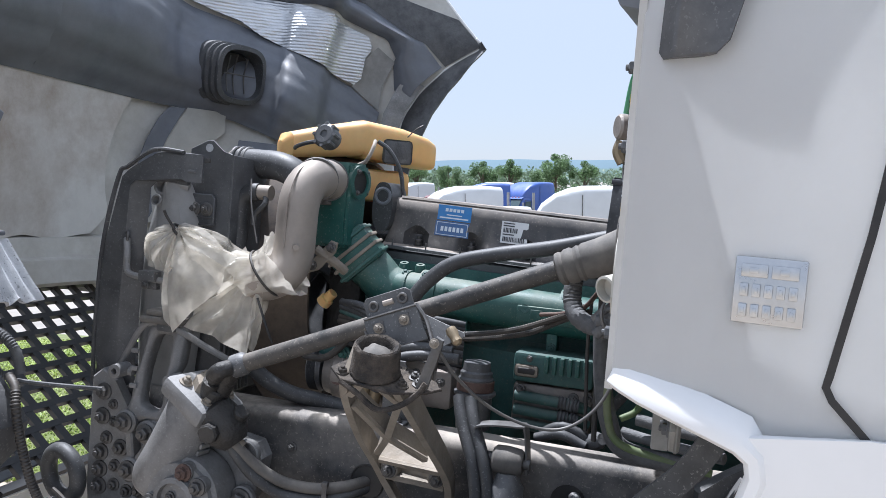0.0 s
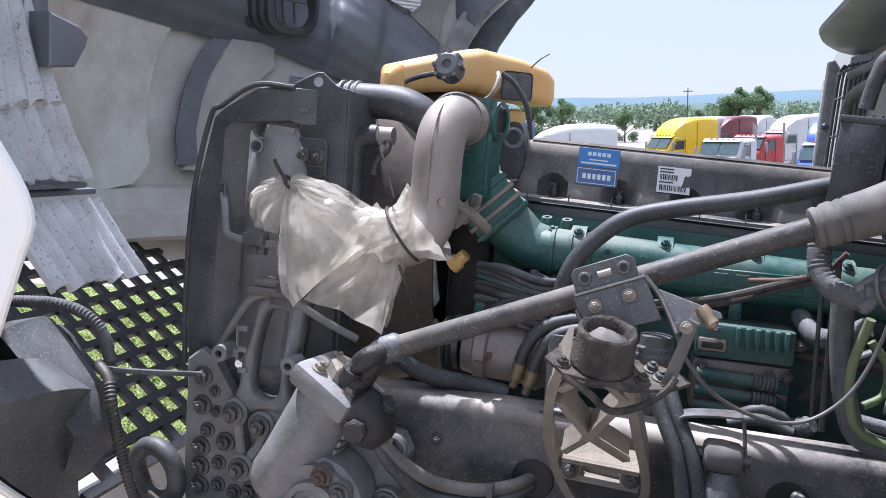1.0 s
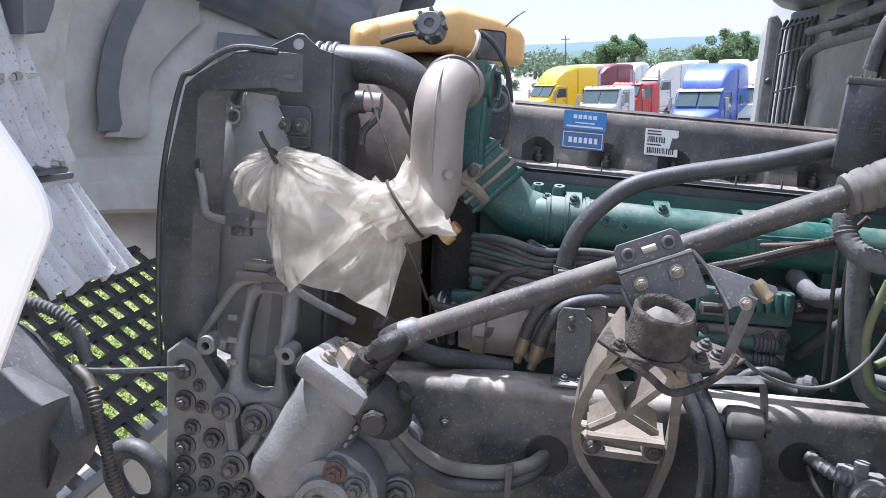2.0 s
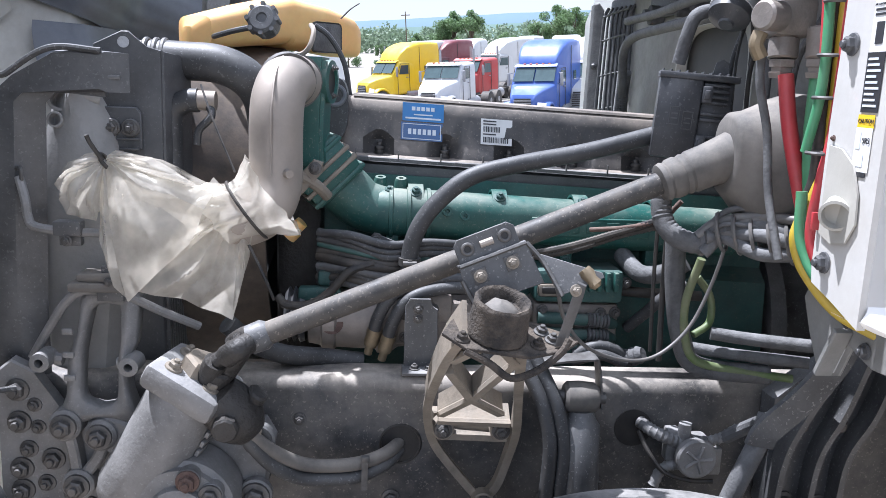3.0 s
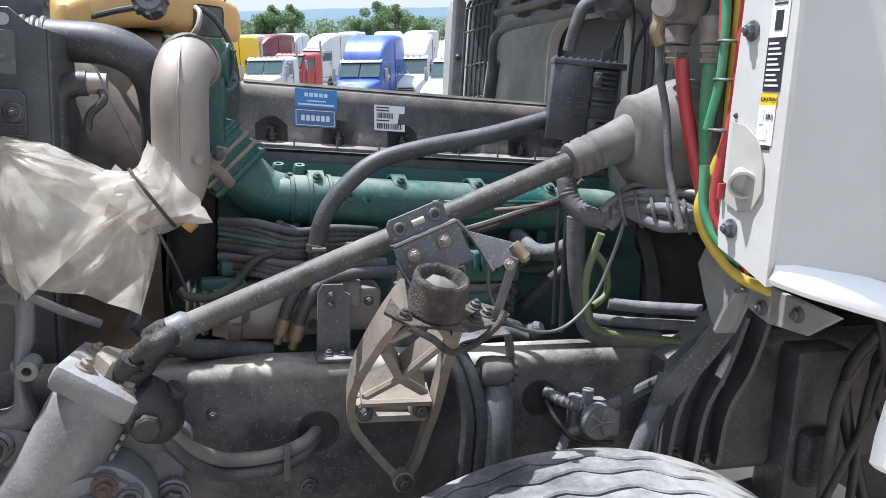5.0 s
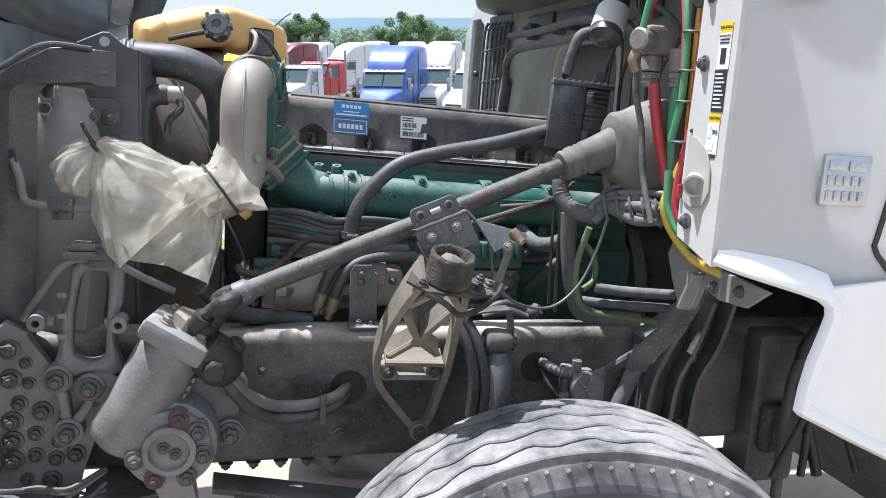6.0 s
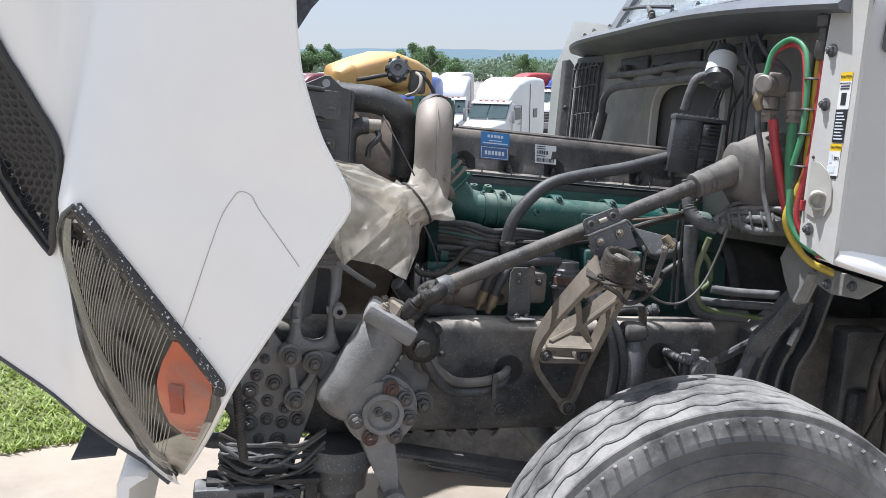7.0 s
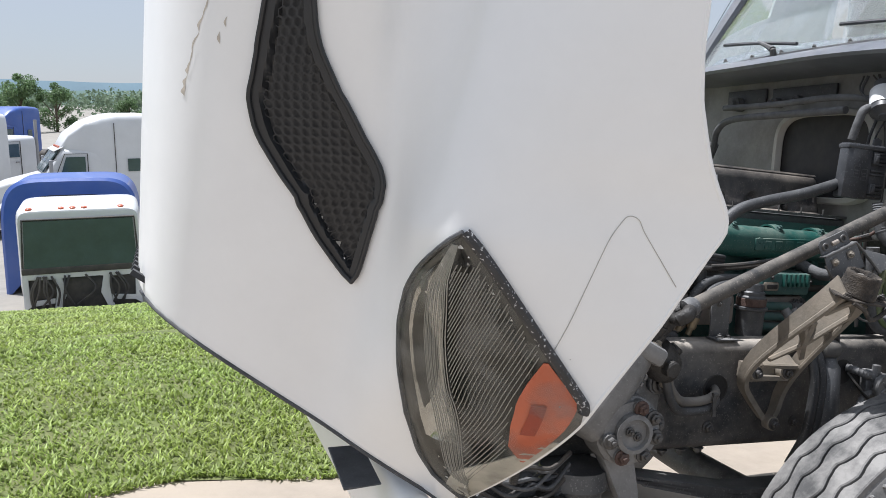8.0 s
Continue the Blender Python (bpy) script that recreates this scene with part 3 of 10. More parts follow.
# a row of bolts under the front of the rail
for i in range(9):
    bolt(chassis, (-0.98 + i * 0.065, -0.53, 0.727), (0, 0, -1), 0.012)

# bolted front bracket plate
bm = bmesh.new()
slab(bm, xz([(-1.205, 1.075), (-1.175, 1.10), (-1.13, 1.075), (-1.09, 1.0), (-1.0, 0.96), (-0.985, 0.9), (-1.0, 0.83), (-1.03, 0.74), (-1.05, 0.62), (-1.19, 0.62), (-1.205, 0.8)], -0.6), (0, 0.03, 0), 0.004)
front_plate = solo("front_bracket", bm, M_CAST, "thick black bracket plate studded with dirty bolts", "bracket", at=(-1.1, -0.58, 0.75))
for px_, pz_ in ((-1.165, 1.04), (-1.135, 1.01), (-1.165, 0.975), (-1.13, 0.965), (-1.15, 0.92), (-1.105, 0.90), (-1.165, 0.88), (-1.12, 0.85), (-1.075, 0.83), (-1.165, 0.835), (-1.12, 0.80), (-1.08, 0.79), (-1.04, 0.80), (-1.165, 0.79), (-1.14, 0.745), (-1.09, 0.74), (-1.16, 0.68), (-1.1, 0.68)):
    bolt(front_plate, (px_, -0.6, pz_), (0, -1, 0), 0.0125 + 0.003 * math.sin(px_ * 90))


# cast fork bracket in front of the radiator
def fork_bracket():
    t = thing("fork_bracket", "grey cast-iron fork bracket bolted to the frame", "bracket", (-1.03, -0.6, 0.85))
    y = -0.615
    outer = ((-1.042, 1.22), (-1.05, 1.155), (-1.066, 1.11), (-1.069, 1.036), (-1.082, 1.001), (-1.056, 0.976), (-1.021, 0.99), (-0.978, 0.99), (-0.956, 0.985), (-0.935, 0.998), (-0.952, 1.042), (-0.954, 1.108), (-0.94, 1.138), (-0.935, 1.225), (-0.954, 1.242), (-1.024, 1.239))
    inner = ((-1.024, 1.196), (-1.032, 1.155), (-1.039, 1.111), (-1.041, 1.052), (-1.038, 1.033), (-1.031, 1.023), (-1.006, 1.015), (-0.985, 1.019), (-0.974, 1.033), (-0.972, 1.048), (-0.971, 1.107), (-0.968, 1.144), (-0.967, 1.195), (-0.972, 1.208), (-0.996, 1.211), (-1.014, 1.207))
    bm = bmesh.new()
    loops = []
    for k in range(16):
        o, i = outer[k], inner[k]
        back = 0.03 * max(0.0, (o[1] - 1.0) / 0.25)
        mid = ((o[0] + i[0]) / 2, (o[1] + i[1]) / 2)
        loops.append([V(o[0], y + 0.03 + back, o[1]), V(o[0], y - 0.008 + back, o[1]), V(mid[0], y - 0.018 + back, mid[1]), V(i[0], y - 0.008 + back, i[1]), V(i[0], y + 0.03 + back, i[1])])
    vs = [[bm.verts.new(p) for p in r] for r in loops]
    for k in range(16):
        p, q = vs[k], vs[(k + 1) % 16]
        for j in range(5):
            bm.faces.new((p[j], p[(j + 1) % 5], q[(j + 1) % 5], q[j]))
    bmesh.ops.bevel(bm, geom=list(bm.edges), offset=0.003, segments=1, affect="EDGES")
    part("casting", bm, M_CAST, t, "", 50)
    for P in ([(-1.068, y, 0.983), (-1.058, y, 0.93), (-1.05, y, 0.863)], [(-0.985, y, 0.98), (-1.01, y, 0.92), (-1.045, y, 0.87)]):
        bm = bmesh.new()
        strip(bm, smooth_path(P, 5), 0.035, 0.022, (0, 1, 0))
        bmesh.ops.bevel(bm, geom=list(bm.edges), offset=0.004, segments=1, affect="EDGES")
        part("tie_bar", bm, M_CAST, t)
    for bx, bz in ((-1.068, 0.983), (-1.004, 0.964), (-1.049, 0.863)):
        bm = bmesh.new()
        cyl(bm, (bx, y + 0.02, bz), (bx, y - 0.026, bz), 0.031, seg=24, chamfer=0.005)
        part("boss", bm, M_CAST, t)
        bolt(t, (bx, y - 0.026, bz), (0, -1, 0), 0.0165)
    for bx, bz, s in ((-1.105, 1.108, -1), (-0.945, 1.102, 1)):
        bm = bmesh.new()
        lathe(bm, (bx, y + 0.02, bz), (bx, y - 0.03, bz), [(0, 0.018), (0.048, 0.018), (0.05, 0.008), (0.02, 0.008)], 20)
        tube(bm, [(bx, y + 0.01, bz), (bx - s * 0.03, y + 0.01, bz - 0.005)], 0.012, 8)
        part("eye", bm, M_CAST, t)
    bm = bmesh.new()
    box(bm, (-1.056, y - 0.012, 1.238), (-0.94, y + 0.06, 1.256), 0.007)
    box(bm, (-1.042, y - 0.004, 1.256), (-0.952, y + 0.05, 1.272), 0.006)
    part("rubber_cushion", bm, M_BOOT, t, "flat dusty rubber pad")
    for i in range(3):
        bm = bmesh.new()
        box(bm, (-1.066, y - 0.02, 1.07 + i * 0.045), (-1.045, y - 0.012, 1.082 + i * 0.045), 0.003, pose(0, 0, 0))
        part("rib", bm, M_CAST, t)
    return t


fork_bracket()


# ---- front axle and wheels ----
bm = bmesh.new()
tube(bm, [(-0.02, -0.95, 0.5), (-0.02, -0.6, 0.47), (-0.02, -0.3, 0.43), (-0.02, 0.3, 0.43), (-0.02, 0.95, 0.5)], 0.06, 12)
front_axle = solo("front_axle", bm, M_CHASSIS, "dusty black steer axle beam with dust-caked truck tyres", "axle", at=(-0.02, 0, 0.4))


def front_wheel(c, turn):
    """A steer tyre on its rim: zigzag ribs, a beaded shoulder and plain dusty sidewalls."""
    R, seg = 0.555, 120
    prof = [(-0.075, 0.30), (-0.12, 0.33), (-0.143, 0.375), (-0.151, 0.42), (-0.151, 0.45), (-0.146, 0.474), (-0.149, 0.482), (-0.145, 0.495), (-0.138, 0.51), (-0.134, 0.53), (-0.127, 0.538), (-0.115, 0.541), (0.115, 0.541), (0.127, 0.538), (0.137, 0.505), (0.15, 0.44), (0.12, 0.33), (0.075, 0.30)]
    bm = bmesh.new()
    vs = [[bm.verts.new((r * math.cos(2 * math.pi * k / seg), y, r * math.sin(2 * math.pi * k / seg))) for y, r in prof] for k in range(seg)]
    for i in range(seg):
        for j in range(len(prof) - 1):
            f = bm.faces.new((vs[i][j], vs[i][j + 1], vs[(i + 1) % seg][j + 1], vs[(i + 1) % seg][j]))
            f.material_index = 0 if j < 7 else 1
    tyre = new("front_wheel", mesh_of("front_wheel", bm, (M_SIDEWALL, M_TYRE)))
    tyre.parent = front_axle
    tyre.matrix_basis = Matrix.Translation(Vector(c) - ORIGIN[front_axle]) @ pose(0, 0, 0, 0, 0, turn)
    ORIGIN[tyre] = V(0, 0, 0)
    tagged(tyre, "worn truck steer tyre caked in pale dust")
    edges = [-0.133, -0.088, -0.032, 0.03, 0.083, 0.132]
    n = 240
    saw = (1.0, 1.0, 0.55, 0.1, -0.6, -1.0, -0.7, -0.1)
    for k in range(5):
        bm = bmesh.new()
        rows = []
        for i in range(n):
            a = 2 * math.pi * i / n
            zig = lambda e, e0: edges[e] + (0.0085 * saw[(i + 3 * e) % 8] + 0.002 * noise.noise((i * 0.7, e, 0.0)) if 0 < e < 5 else 0.0015 * noise.noise((i * 0.5, e, 1.0)))
            z0, z1 = zig(k, 0) + 0.0042, zig(k + 1, 0) - 0.0042
            crown = lambda y: R + 0.003 - 0.35 * y * y
            rr = [(z0, 0.532), (z0, crown(z0) - 0.003), (z0 + 0.003, crown(z0)), (z1 - 0.003, crown(z1)), (z1, crown(z1) - 0.003), (z1, 0.532)]
            rows.append([bm.verts.new((r * math.cos(a), y, r * math.sin(a))) for y, r in rr])
        for i in range(n):
            for j in range(5):
                bm.faces.new((rows[i][j], rows[i][j + 1], rows[(i + 1) % n][j + 1], rows[(i + 1) % n][j]))
        part("tread_rib", bm, M_TYRE, tyre)
    bm = bmesh.new()
    for k in range(84):
        a = 2 * math.pi * k / 84
        o = V(math.cos(a), 0, math.sin(a)) * (0.522 if k % 2 else 0.526)
        lathe(bm, o + V(0, -0.133, 0), o + V(0, -0.146, 0), [(0, 0.0055), (0.007, 0.005), (0.0095, 0.003)], 6)
    tagged(part("shoulder_beads", bm, M_TYRE, tyre, "small moulded beads round the tyre shoulder"), kind="stuff")
    for rr, y in ((0.405, -0.149), (0.452, -0.1505), (0.37, -0.1415)):
        bm = bmesh.new()
        ring(bm, (0, y, 0), (0, 1, 0), rr, 0.003, 120, 6)
        part("sidewall_ridge", bm, M_SIDEWALL, tyre)
    bm = bmesh.new()
    lathe(bm, (0, -0.1, 0), (0, 0.1, 0), [(0.0, 0.31), (0.012, 0.305), (0.03, 0.285), (0.1, 0.28), (0.17, 0.285), (0.2, 0.31)], 64, False)
    lathe(bm, (0, 0.02, 0), (0, 0.05, 0), [(0, 0.285), (0.02, 0.285)], 64)
    part("rim", bm, M_STEEL, tyre, "grey steel rim")
    bm = bmesh.new()
    lathe(bm, (0, 0.02, 0), (0, -0.1, 0), [(0, 0.16), (0.06, 0.15), (0.065, 0.09), (0.11, 0.085), (0.12, 0.07)], 40)
    part("hub", bm, M_STEEL, tyre)


front_wheel((-0.04, -1.06, 0.465), -7)
front_wheel((-0.04, 1.06, 0.465), 173)
for yy in (-0.5, 0.5):
    bm = bmesh.new()
    for k in range(3):
        strip(bm, [(-0.75 + 0.05 * k, yy, 0.66 - k * 0.016), (-0.3, yy, 0.575 - k * 0.016), (0.2, yy, 0.575 - k * 0.016), (0.8, yy, 0.66 - k * 0.016)], 0.09, 0.014)
    solo("leaf_spring", bm, M_CHASSIS, "dusty black leaf spring below the frame rail", "spring", "leaf springs", at=(0, yy, 0.56))

# ---- cab ----
cab = thing("truck_cab", "white truck cab with its hood opened away", "truck cab", (0.9, 0, 0.6))


def cab_side_y(x, s):
    """Half width of the cab's side skin at x."""
    x = max(x, 0.15)
    return s * (1.108 + 0.092 * (1 - math.exp(-(x - 0.15) / 0.19)))


def cab_side(s):
    bm = bmesh.new()
    xs_ = [0.155, 0.175, 0.2, 0.24, 0.29, 0.35, 0.42, 0.5, 0.6, 0.8, 1.0, 1.4, 1.8, 2.2]
    xs_ = [x for x in xs_ if s < 0 or x > 0.28]  # the air box closes the front of the far side
    zs = [1.33, 1.36, 1.42, 1.5, 1.6, 1.75, 1.9, 2.05, 2.16]
    rows = []
    for i, z in enumerate(zs):
        row = []
        for x in xs_:
            low = 1.342 - 0.23 * max(0, x - 0.155) ** 1.0 if x < 0.36 else 1.295
            zz = z
            if i == 0:
                zz = low
            elif i == 1:
                zz = low + 0.04
            lean = max(0, z - 1.9)
            xx = x + (0.32 * lean if x < 0.42 else 0.32 * lean * max(0, 1 - (x - 0.42) / 0.4))
            row.append(V(xx, cab_side_y(x, s) - s * 0.10 * lean, zz))
        rows.append(row)
    outer = rows
    vs = [[bm.verts.new(p) for p in r] for r in outer]
    for a, b in zip(vs, vs[1:]):
        for i in range(len(xs_) - 1):
            bm.faces.new((a[i], a[i + 1], b[i + 1], b[i]))
    bmesh.ops.solidify(bm, geom=list(bm.faces), thickness=0.012)
    return bm


for s in (-1, 1):
    part("side_skin", cab_side(s), M_WHITE, cab, "glossy white cab side panel", 50)


for s in (-1, 1):
    bm = bmesh.new()
    slab(bm, [V(0.62, s * 1.17, 2.165), V(1.6, s * 1.17, 2.165), V(1.6, s * 1.10, 2.95), V(1.02, s * 1.10, 2.95)], (0, -s * 0.006, 0))
    pane = part("side_window", bm, M_GLASS, cab, "clear cab side window")
    pane.visible_shadow = False
    bm = bmesh.new()
    slab(bm, [V(1.6, s * 1.185, 2.16), V(2.2, s * 1.185, 2.16), V(2.2, s * 1.12, 3.05), V(1.6, s * 1.12, 3.05)], (0, -s * 0.012, 0))
    part("rear_quarter_panel", bm, M_WHITE, cab)

# wheel-arch fairing under the cab side, with its flared lip
def arch_fairing(s):
    bm = bmesh.new()
    path = [(0.150, 1.114, 1.345), (0.17, 1.13, 1.337), (0.2, 1.15, 1.327), (0.25, 1.175, 1.314), (0.30, 1.195, 1.301), (0.335, 1.204, 1.29)]
    path += [(0.350, 1.206, 1.279), (0.353, 1.206, 1.262), (0.343, 1.206, 1.225), (0.327, 1.206, 1.175), (0.317, 1.206, 1.12), (0.314, 1.206, 1.078)]
    path += [(0.325, 1.206, 1.068), (0.36, 1.206, 1.052), (0.43, 1.206, 1.018), (0.6, 1.206, 0.94), (0.9, 1.206, 0.85), (2.0, 1.206, 0.8)]
    rows = []
    n = len(path)
    for i, (x, y, z) in enumerate(path):
        a, b = path[max(i - 1, 0)], path[min(i + 1, n - 1)]
        d = V(b[0] - a[0], 0, b[2] - a[2]).normalized()
        o = V(-d.z, 0, d.x)  # out of the opening: up over the arch, rearwards down the leg
        if i < 6:
            reach = (0.0, 0.0, 0.006, 0.022, 0.04, 0.055)
        else:
            reach = (0.0, 0.0, 0.006, 0.02, 0.03, 0.04)
        inward = (0.07 if i < 5 else 0.02, 0.01, 0.0, -0.002, 0.008, 0.03)
        rows.append([V(x, s * (y - inward[k]), z) + o * reach[k] for k in range(6)])
    vs = [[bm.verts.new(p) for p in r] for r in rows]
    for a, b in zip(vs, vs[1:]):
        for i in range(5):
            bm.faces.new((a[i], a[i + 1], b[i + 1], b[i]))
    bmesh.ops.recalc_face_normals(bm, faces=bm.faces)
    out = [(0.345, 1.318), (0.372, 1.285), (0.375, 1.262), (0.363, 1.22), (0.347, 1.17), (0.337, 1.118), (0.336, 1.092), (0.37, 1.078), (0.44, 1.043), (0.61, 0.965), (0.91, 0.875), (2.0, 0.82), (2.0, 1.34), (0.5, 1.335)]
    slab(bm, [V(x, s * 1.2, z) for x, z in out], (0, -s * 0.012, 0), 0.003)
    return bm


for s in (-1, 1):
    part("wheel_arch_fairing", arch_fairing(s), M_WHITE, cab, "white moulded fairing with a flared wheel-arch lip", 45)

# front door jamb, the flange that the open hood leaves bare
def jamb(s):
    bm = bmesh.new()
    # outline in (y, z), scooped out near the bottom for the hinge pocket
    y_in, y_out = 0.985, 1.112
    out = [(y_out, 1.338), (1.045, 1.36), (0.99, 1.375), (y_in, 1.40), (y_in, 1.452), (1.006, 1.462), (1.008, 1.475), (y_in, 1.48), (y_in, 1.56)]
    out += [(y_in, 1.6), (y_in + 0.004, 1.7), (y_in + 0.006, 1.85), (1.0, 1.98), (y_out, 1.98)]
    a = [V(0.148 + 0.02 * (p[0] - 1.05), s * p[0], p[1]) for p in out]
    slab(bm, a, (0.012, 0, 0))
    return bm


part("door_jamb", jamb(-1), M_FLANGE, cab, "white cowl flange with warning stickers")
# flat sheet with a drain hose in the jamb; its darker cream paints the pocket's shade
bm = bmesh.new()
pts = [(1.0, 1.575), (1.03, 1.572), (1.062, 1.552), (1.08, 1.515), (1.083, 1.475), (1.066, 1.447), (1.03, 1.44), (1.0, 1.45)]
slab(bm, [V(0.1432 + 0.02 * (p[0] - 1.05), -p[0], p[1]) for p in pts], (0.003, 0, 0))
part("pocket", bm, M_CREAM, cab, "flat sheet toned as the shaded hollow in the flange")
bm = bmesh.new()
lathe(bm, (0.16, -1.02, 1.492), (0.12, -1.07, 1.478), [(0, 0.02), (0.03, 0.021), (0.045, 0.022), (0.046, 0.018), (0.03, 0.017)], 20)
part("drain_tube", bm, M_CREAM, cab)
bm = bmesh.new()
box(bm, (0.136, -0.992, 1.452), (0.147, -0.986, 1.478), 0.001)
part("red_clip", bm, M_RED, cab)
for z in (1.41, 1.712, 1.838):
    bolt(cab, (0.147, -1.018, z), (-1, 0, 0), 0.0105, M_BLACK)
bolt(cab, (0.147, -1.0, 1.585), (-1, 0, 0), 0.003, M_RUSTY)

# stickers on the flange: yellow caution band, pictogram, printed paragraphs
stick = (
    ((1.058, 1.765, 1.095, 1.785), M_YELLOW_LABEL), ((1.058, 1.70, 1.095, 1.765), M_PAPER), ((1.056, 1.623, 1.093, 1.70), M_INK),
    ((1.054, 1.603, 1.09, 1.62), M_YELLOW_LABEL), ((1.053, 1.545, 1.089, 1.603), M_PAPER), ((1.053, 1.538, 1.085, 1.545), M_INK))


def on_jamb(y0, z0, y1, z1, lift):
    bm = bmesh.new()
    slab(bm, [V(0.1475 + 0.02 * (y - 1.05) - lift, -y, z) for y, z in ((y0, z0), (y1, z0), (y1, z1), (y0, z1))], (-0.0006, 0, 0))
    return bm


for (y0, z0, y1, z1), mm in stick:
    part("sticker", on_jamb(y0, z0, y1, z1, 0.0004), mm, cab)
for k in range(9):
    part("printed_line", on_jamb(1.060, 1.630 + k * 0.0075, 1.089 - 0.004 * (k % 3), 1.633 + k * 0.0075, 0.0012), M_PALE_INK, cab)
for k in range(2):
    part("printed_line", on_jamb(1.062, 1.752 - k * 0.006, 1.09, 1.755 - k * 0.006, 0.0012), M_INK, cab)
part("pictogram", on_jamb(1.068, 1.71, 1.084, 1.738, 0.0012), M_INK, cab)
part("pictogram", on_jamb(1.056, 1.575, 1.066, 1.597, 0.0012), M_PALE_INK, cab)
part("pictogram", on_jamb(1.058, 1.552, 1.076, 1.568, 0.0012), M_PALE_INK, cab)


def lettering(text, size, m, mat_, parent, name="lettering"):
    cu = bpy.data.curves.new(name, "FONT")
    cu.body, cu.size, cu.extrude, cu.align_x, cu.align_y = text, size, 0.0003, "CENTER", "CENTER"
    tmp = new("tmp_text", cu)
    dg = bpy.context.evaluated_depsgraph_get()
    me = bpy.data.meshes.new_from_object(tmp.evaluated_get(dg))
    bpy.data.objects.remove(tmp)
    me.materials.clear()
    me.materials.append(mat_)
    ob = new(name, me)
    ob.parent = parent
    ob.matrix_basis = Matrix.Translation(-ORIGIN[parent]) @ m
    ORIGIN[ob] = ORIGIN[parent]
    return ob


FACE_JAMB = pose(0.1462, -1.0765, 1.775, 90, 0, -90)
lettering("CAUTION", 0.0078, FACE_JAMB, M_INK, cab)
lettering("CAUTION", 0.0078, pose(0.1462, -1.073, 1.6115, 90, 0, -90), M_INK, cab)
lettering("SRS", 0.011, pose(0.1462, -1.0785, 1.586, 90, 0, -90), M_INK, cab)
lettering("AIR CONDITIONING", 0.0038, pose(0.1462, -1.0765, 1.760, 90, 0, -90), M_INK, cab)

# raised maker's plate on the cab side: three rows of chromed blocks
badge = thing("badge_plate", "square chromed badge on the white cab side", "badge", (0.36, -1.178, 1.515))
ang = -9
M_BADGE = material("brushed_badge_metal", (0.50, 0.51, 0.52), 0.3, 0.85, 0.12, 30, bump=0.05)
BM = Matrix.Translation((0.362, -1.176, 1.514)) @ pose(0, 0, 0, 0, 0, ang)
bm = bmesh.new()
box(bm, (-0.046, -0.006, -0.046), (0.046, 0.004, 0.046), 0.003, BM)
part("plate", bm, M_BADGE, badge)
for row, n in ((0.027, 2), (0.0, 5), (-0.028, 5)):
    for k in range(n):
        w = 0.078 / n
        bm = bmesh.new()
        x0 = -0.039 + k * w
        box(bm, (x0 + 0.0015, -0.0095, row - 0.009), (x0 + w - 0.003, -0.004, row + 0.009), 0.0015, BM)
        box(bm, (x0 + w * 0.3, -0.0105, row - 0.004), (x0 + w * 0.62, -0.006, row + 0.004), 0.001, BM)
        part("raised_block", bm, M_BADGE, badge)

# door shut line and door skin edge
bm = bmesh.new()
line = [(0.545, 2.25), (0.515, 1.9), (0.478, 1.6), (0.446, 1.41), (0.443, 1.395), (0.452, 1.378), (0.53, 1.30), (0.62, 1.22)]
strip(bm, [V(x, cab_side_y(x, -1) - 0.0032, z) for x, z in line], 0.004, 0.010)
part("door_gap", bm, M_HAT, cab, "dark shut line of the driver's door")
bm = bmesh.new()
slab(bm, [V(x, cab_side_y(x, -1) - 0.004, z) for x, z in ((0.30, 2.1), (0.19, 2.1), (0.183, 1.84), (0.19, 1.83), (0.245, 1.832), (0.262, 1.85), (0.29, 1.97))], (0.02, -0.028, 0), 0.003)
part("mirror_foot", bm, M_BLACK, cab, "black plastic mirror foot")

# firewall, cowl and windscreen
# wall and shelf added to keep the space under the cab dark
bm = bmesh.new()
box(bm, (1.15, -0.95, 0.5), (1.19, 0.95, 1.38), 0.02)
box(bm, (0.40, -0.98, 1.36), (1.19, 0.98, 1.38), 0.01)
part("under_cab_backing", bm, M_CHASSIS, cab, "dark wall and shelf added to darken the space under the cab")
bm = bmesh.new()
box(bm, (0.36, -0.98, 1.36), (0.42, 0.98, 1.98), 0.02)
part("firewall", bm, M_FIREWALL, cab, "grimy dark firewall behind the engine")
bm = bmesh.new()
rows = []
for i in range(25):
    y = -1.06 + 2.06 * i / 24
    fx = 0.115 + 0.07 * (i / 24) + 0.13 * max(0, i / 6 - 3) ** 2
    zz = 1.925 + 0.075 * math.sin(math.pi * min(1, (i + 1.5) / 13) / 2)
    rows.append([V(fx, y, zz - 0.012), V(fx - 0.006, y, zz), V(fx + 0.012, y, zz + 0.016), V(fx + 0.1, y, zz + 0.045), V(fx + 0.24, y, zz + 0.075), V(fx + 0.3, y, zz + 0.06), V(fx + 0.3, y, zz - 0.05), V(fx + 0.05, y, zz - 0.022)])
grid_faces(bm, rows)
part("cowl_panel", bm, M_DUCT, cab, "dusty dark cowl panel below the windscreen")
for i in range(12):
    y = -0.95 + i * 0.17
    bolt(cab, (0.205 + 0.035 * (i / 11) + 0.13 * max(0, (y + 1.06) / 2.06 * 4 - 3) ** 2, y, 2.045), (-0.4, 0, 1), 0.007)
bm = bmesh.new()
rows = []
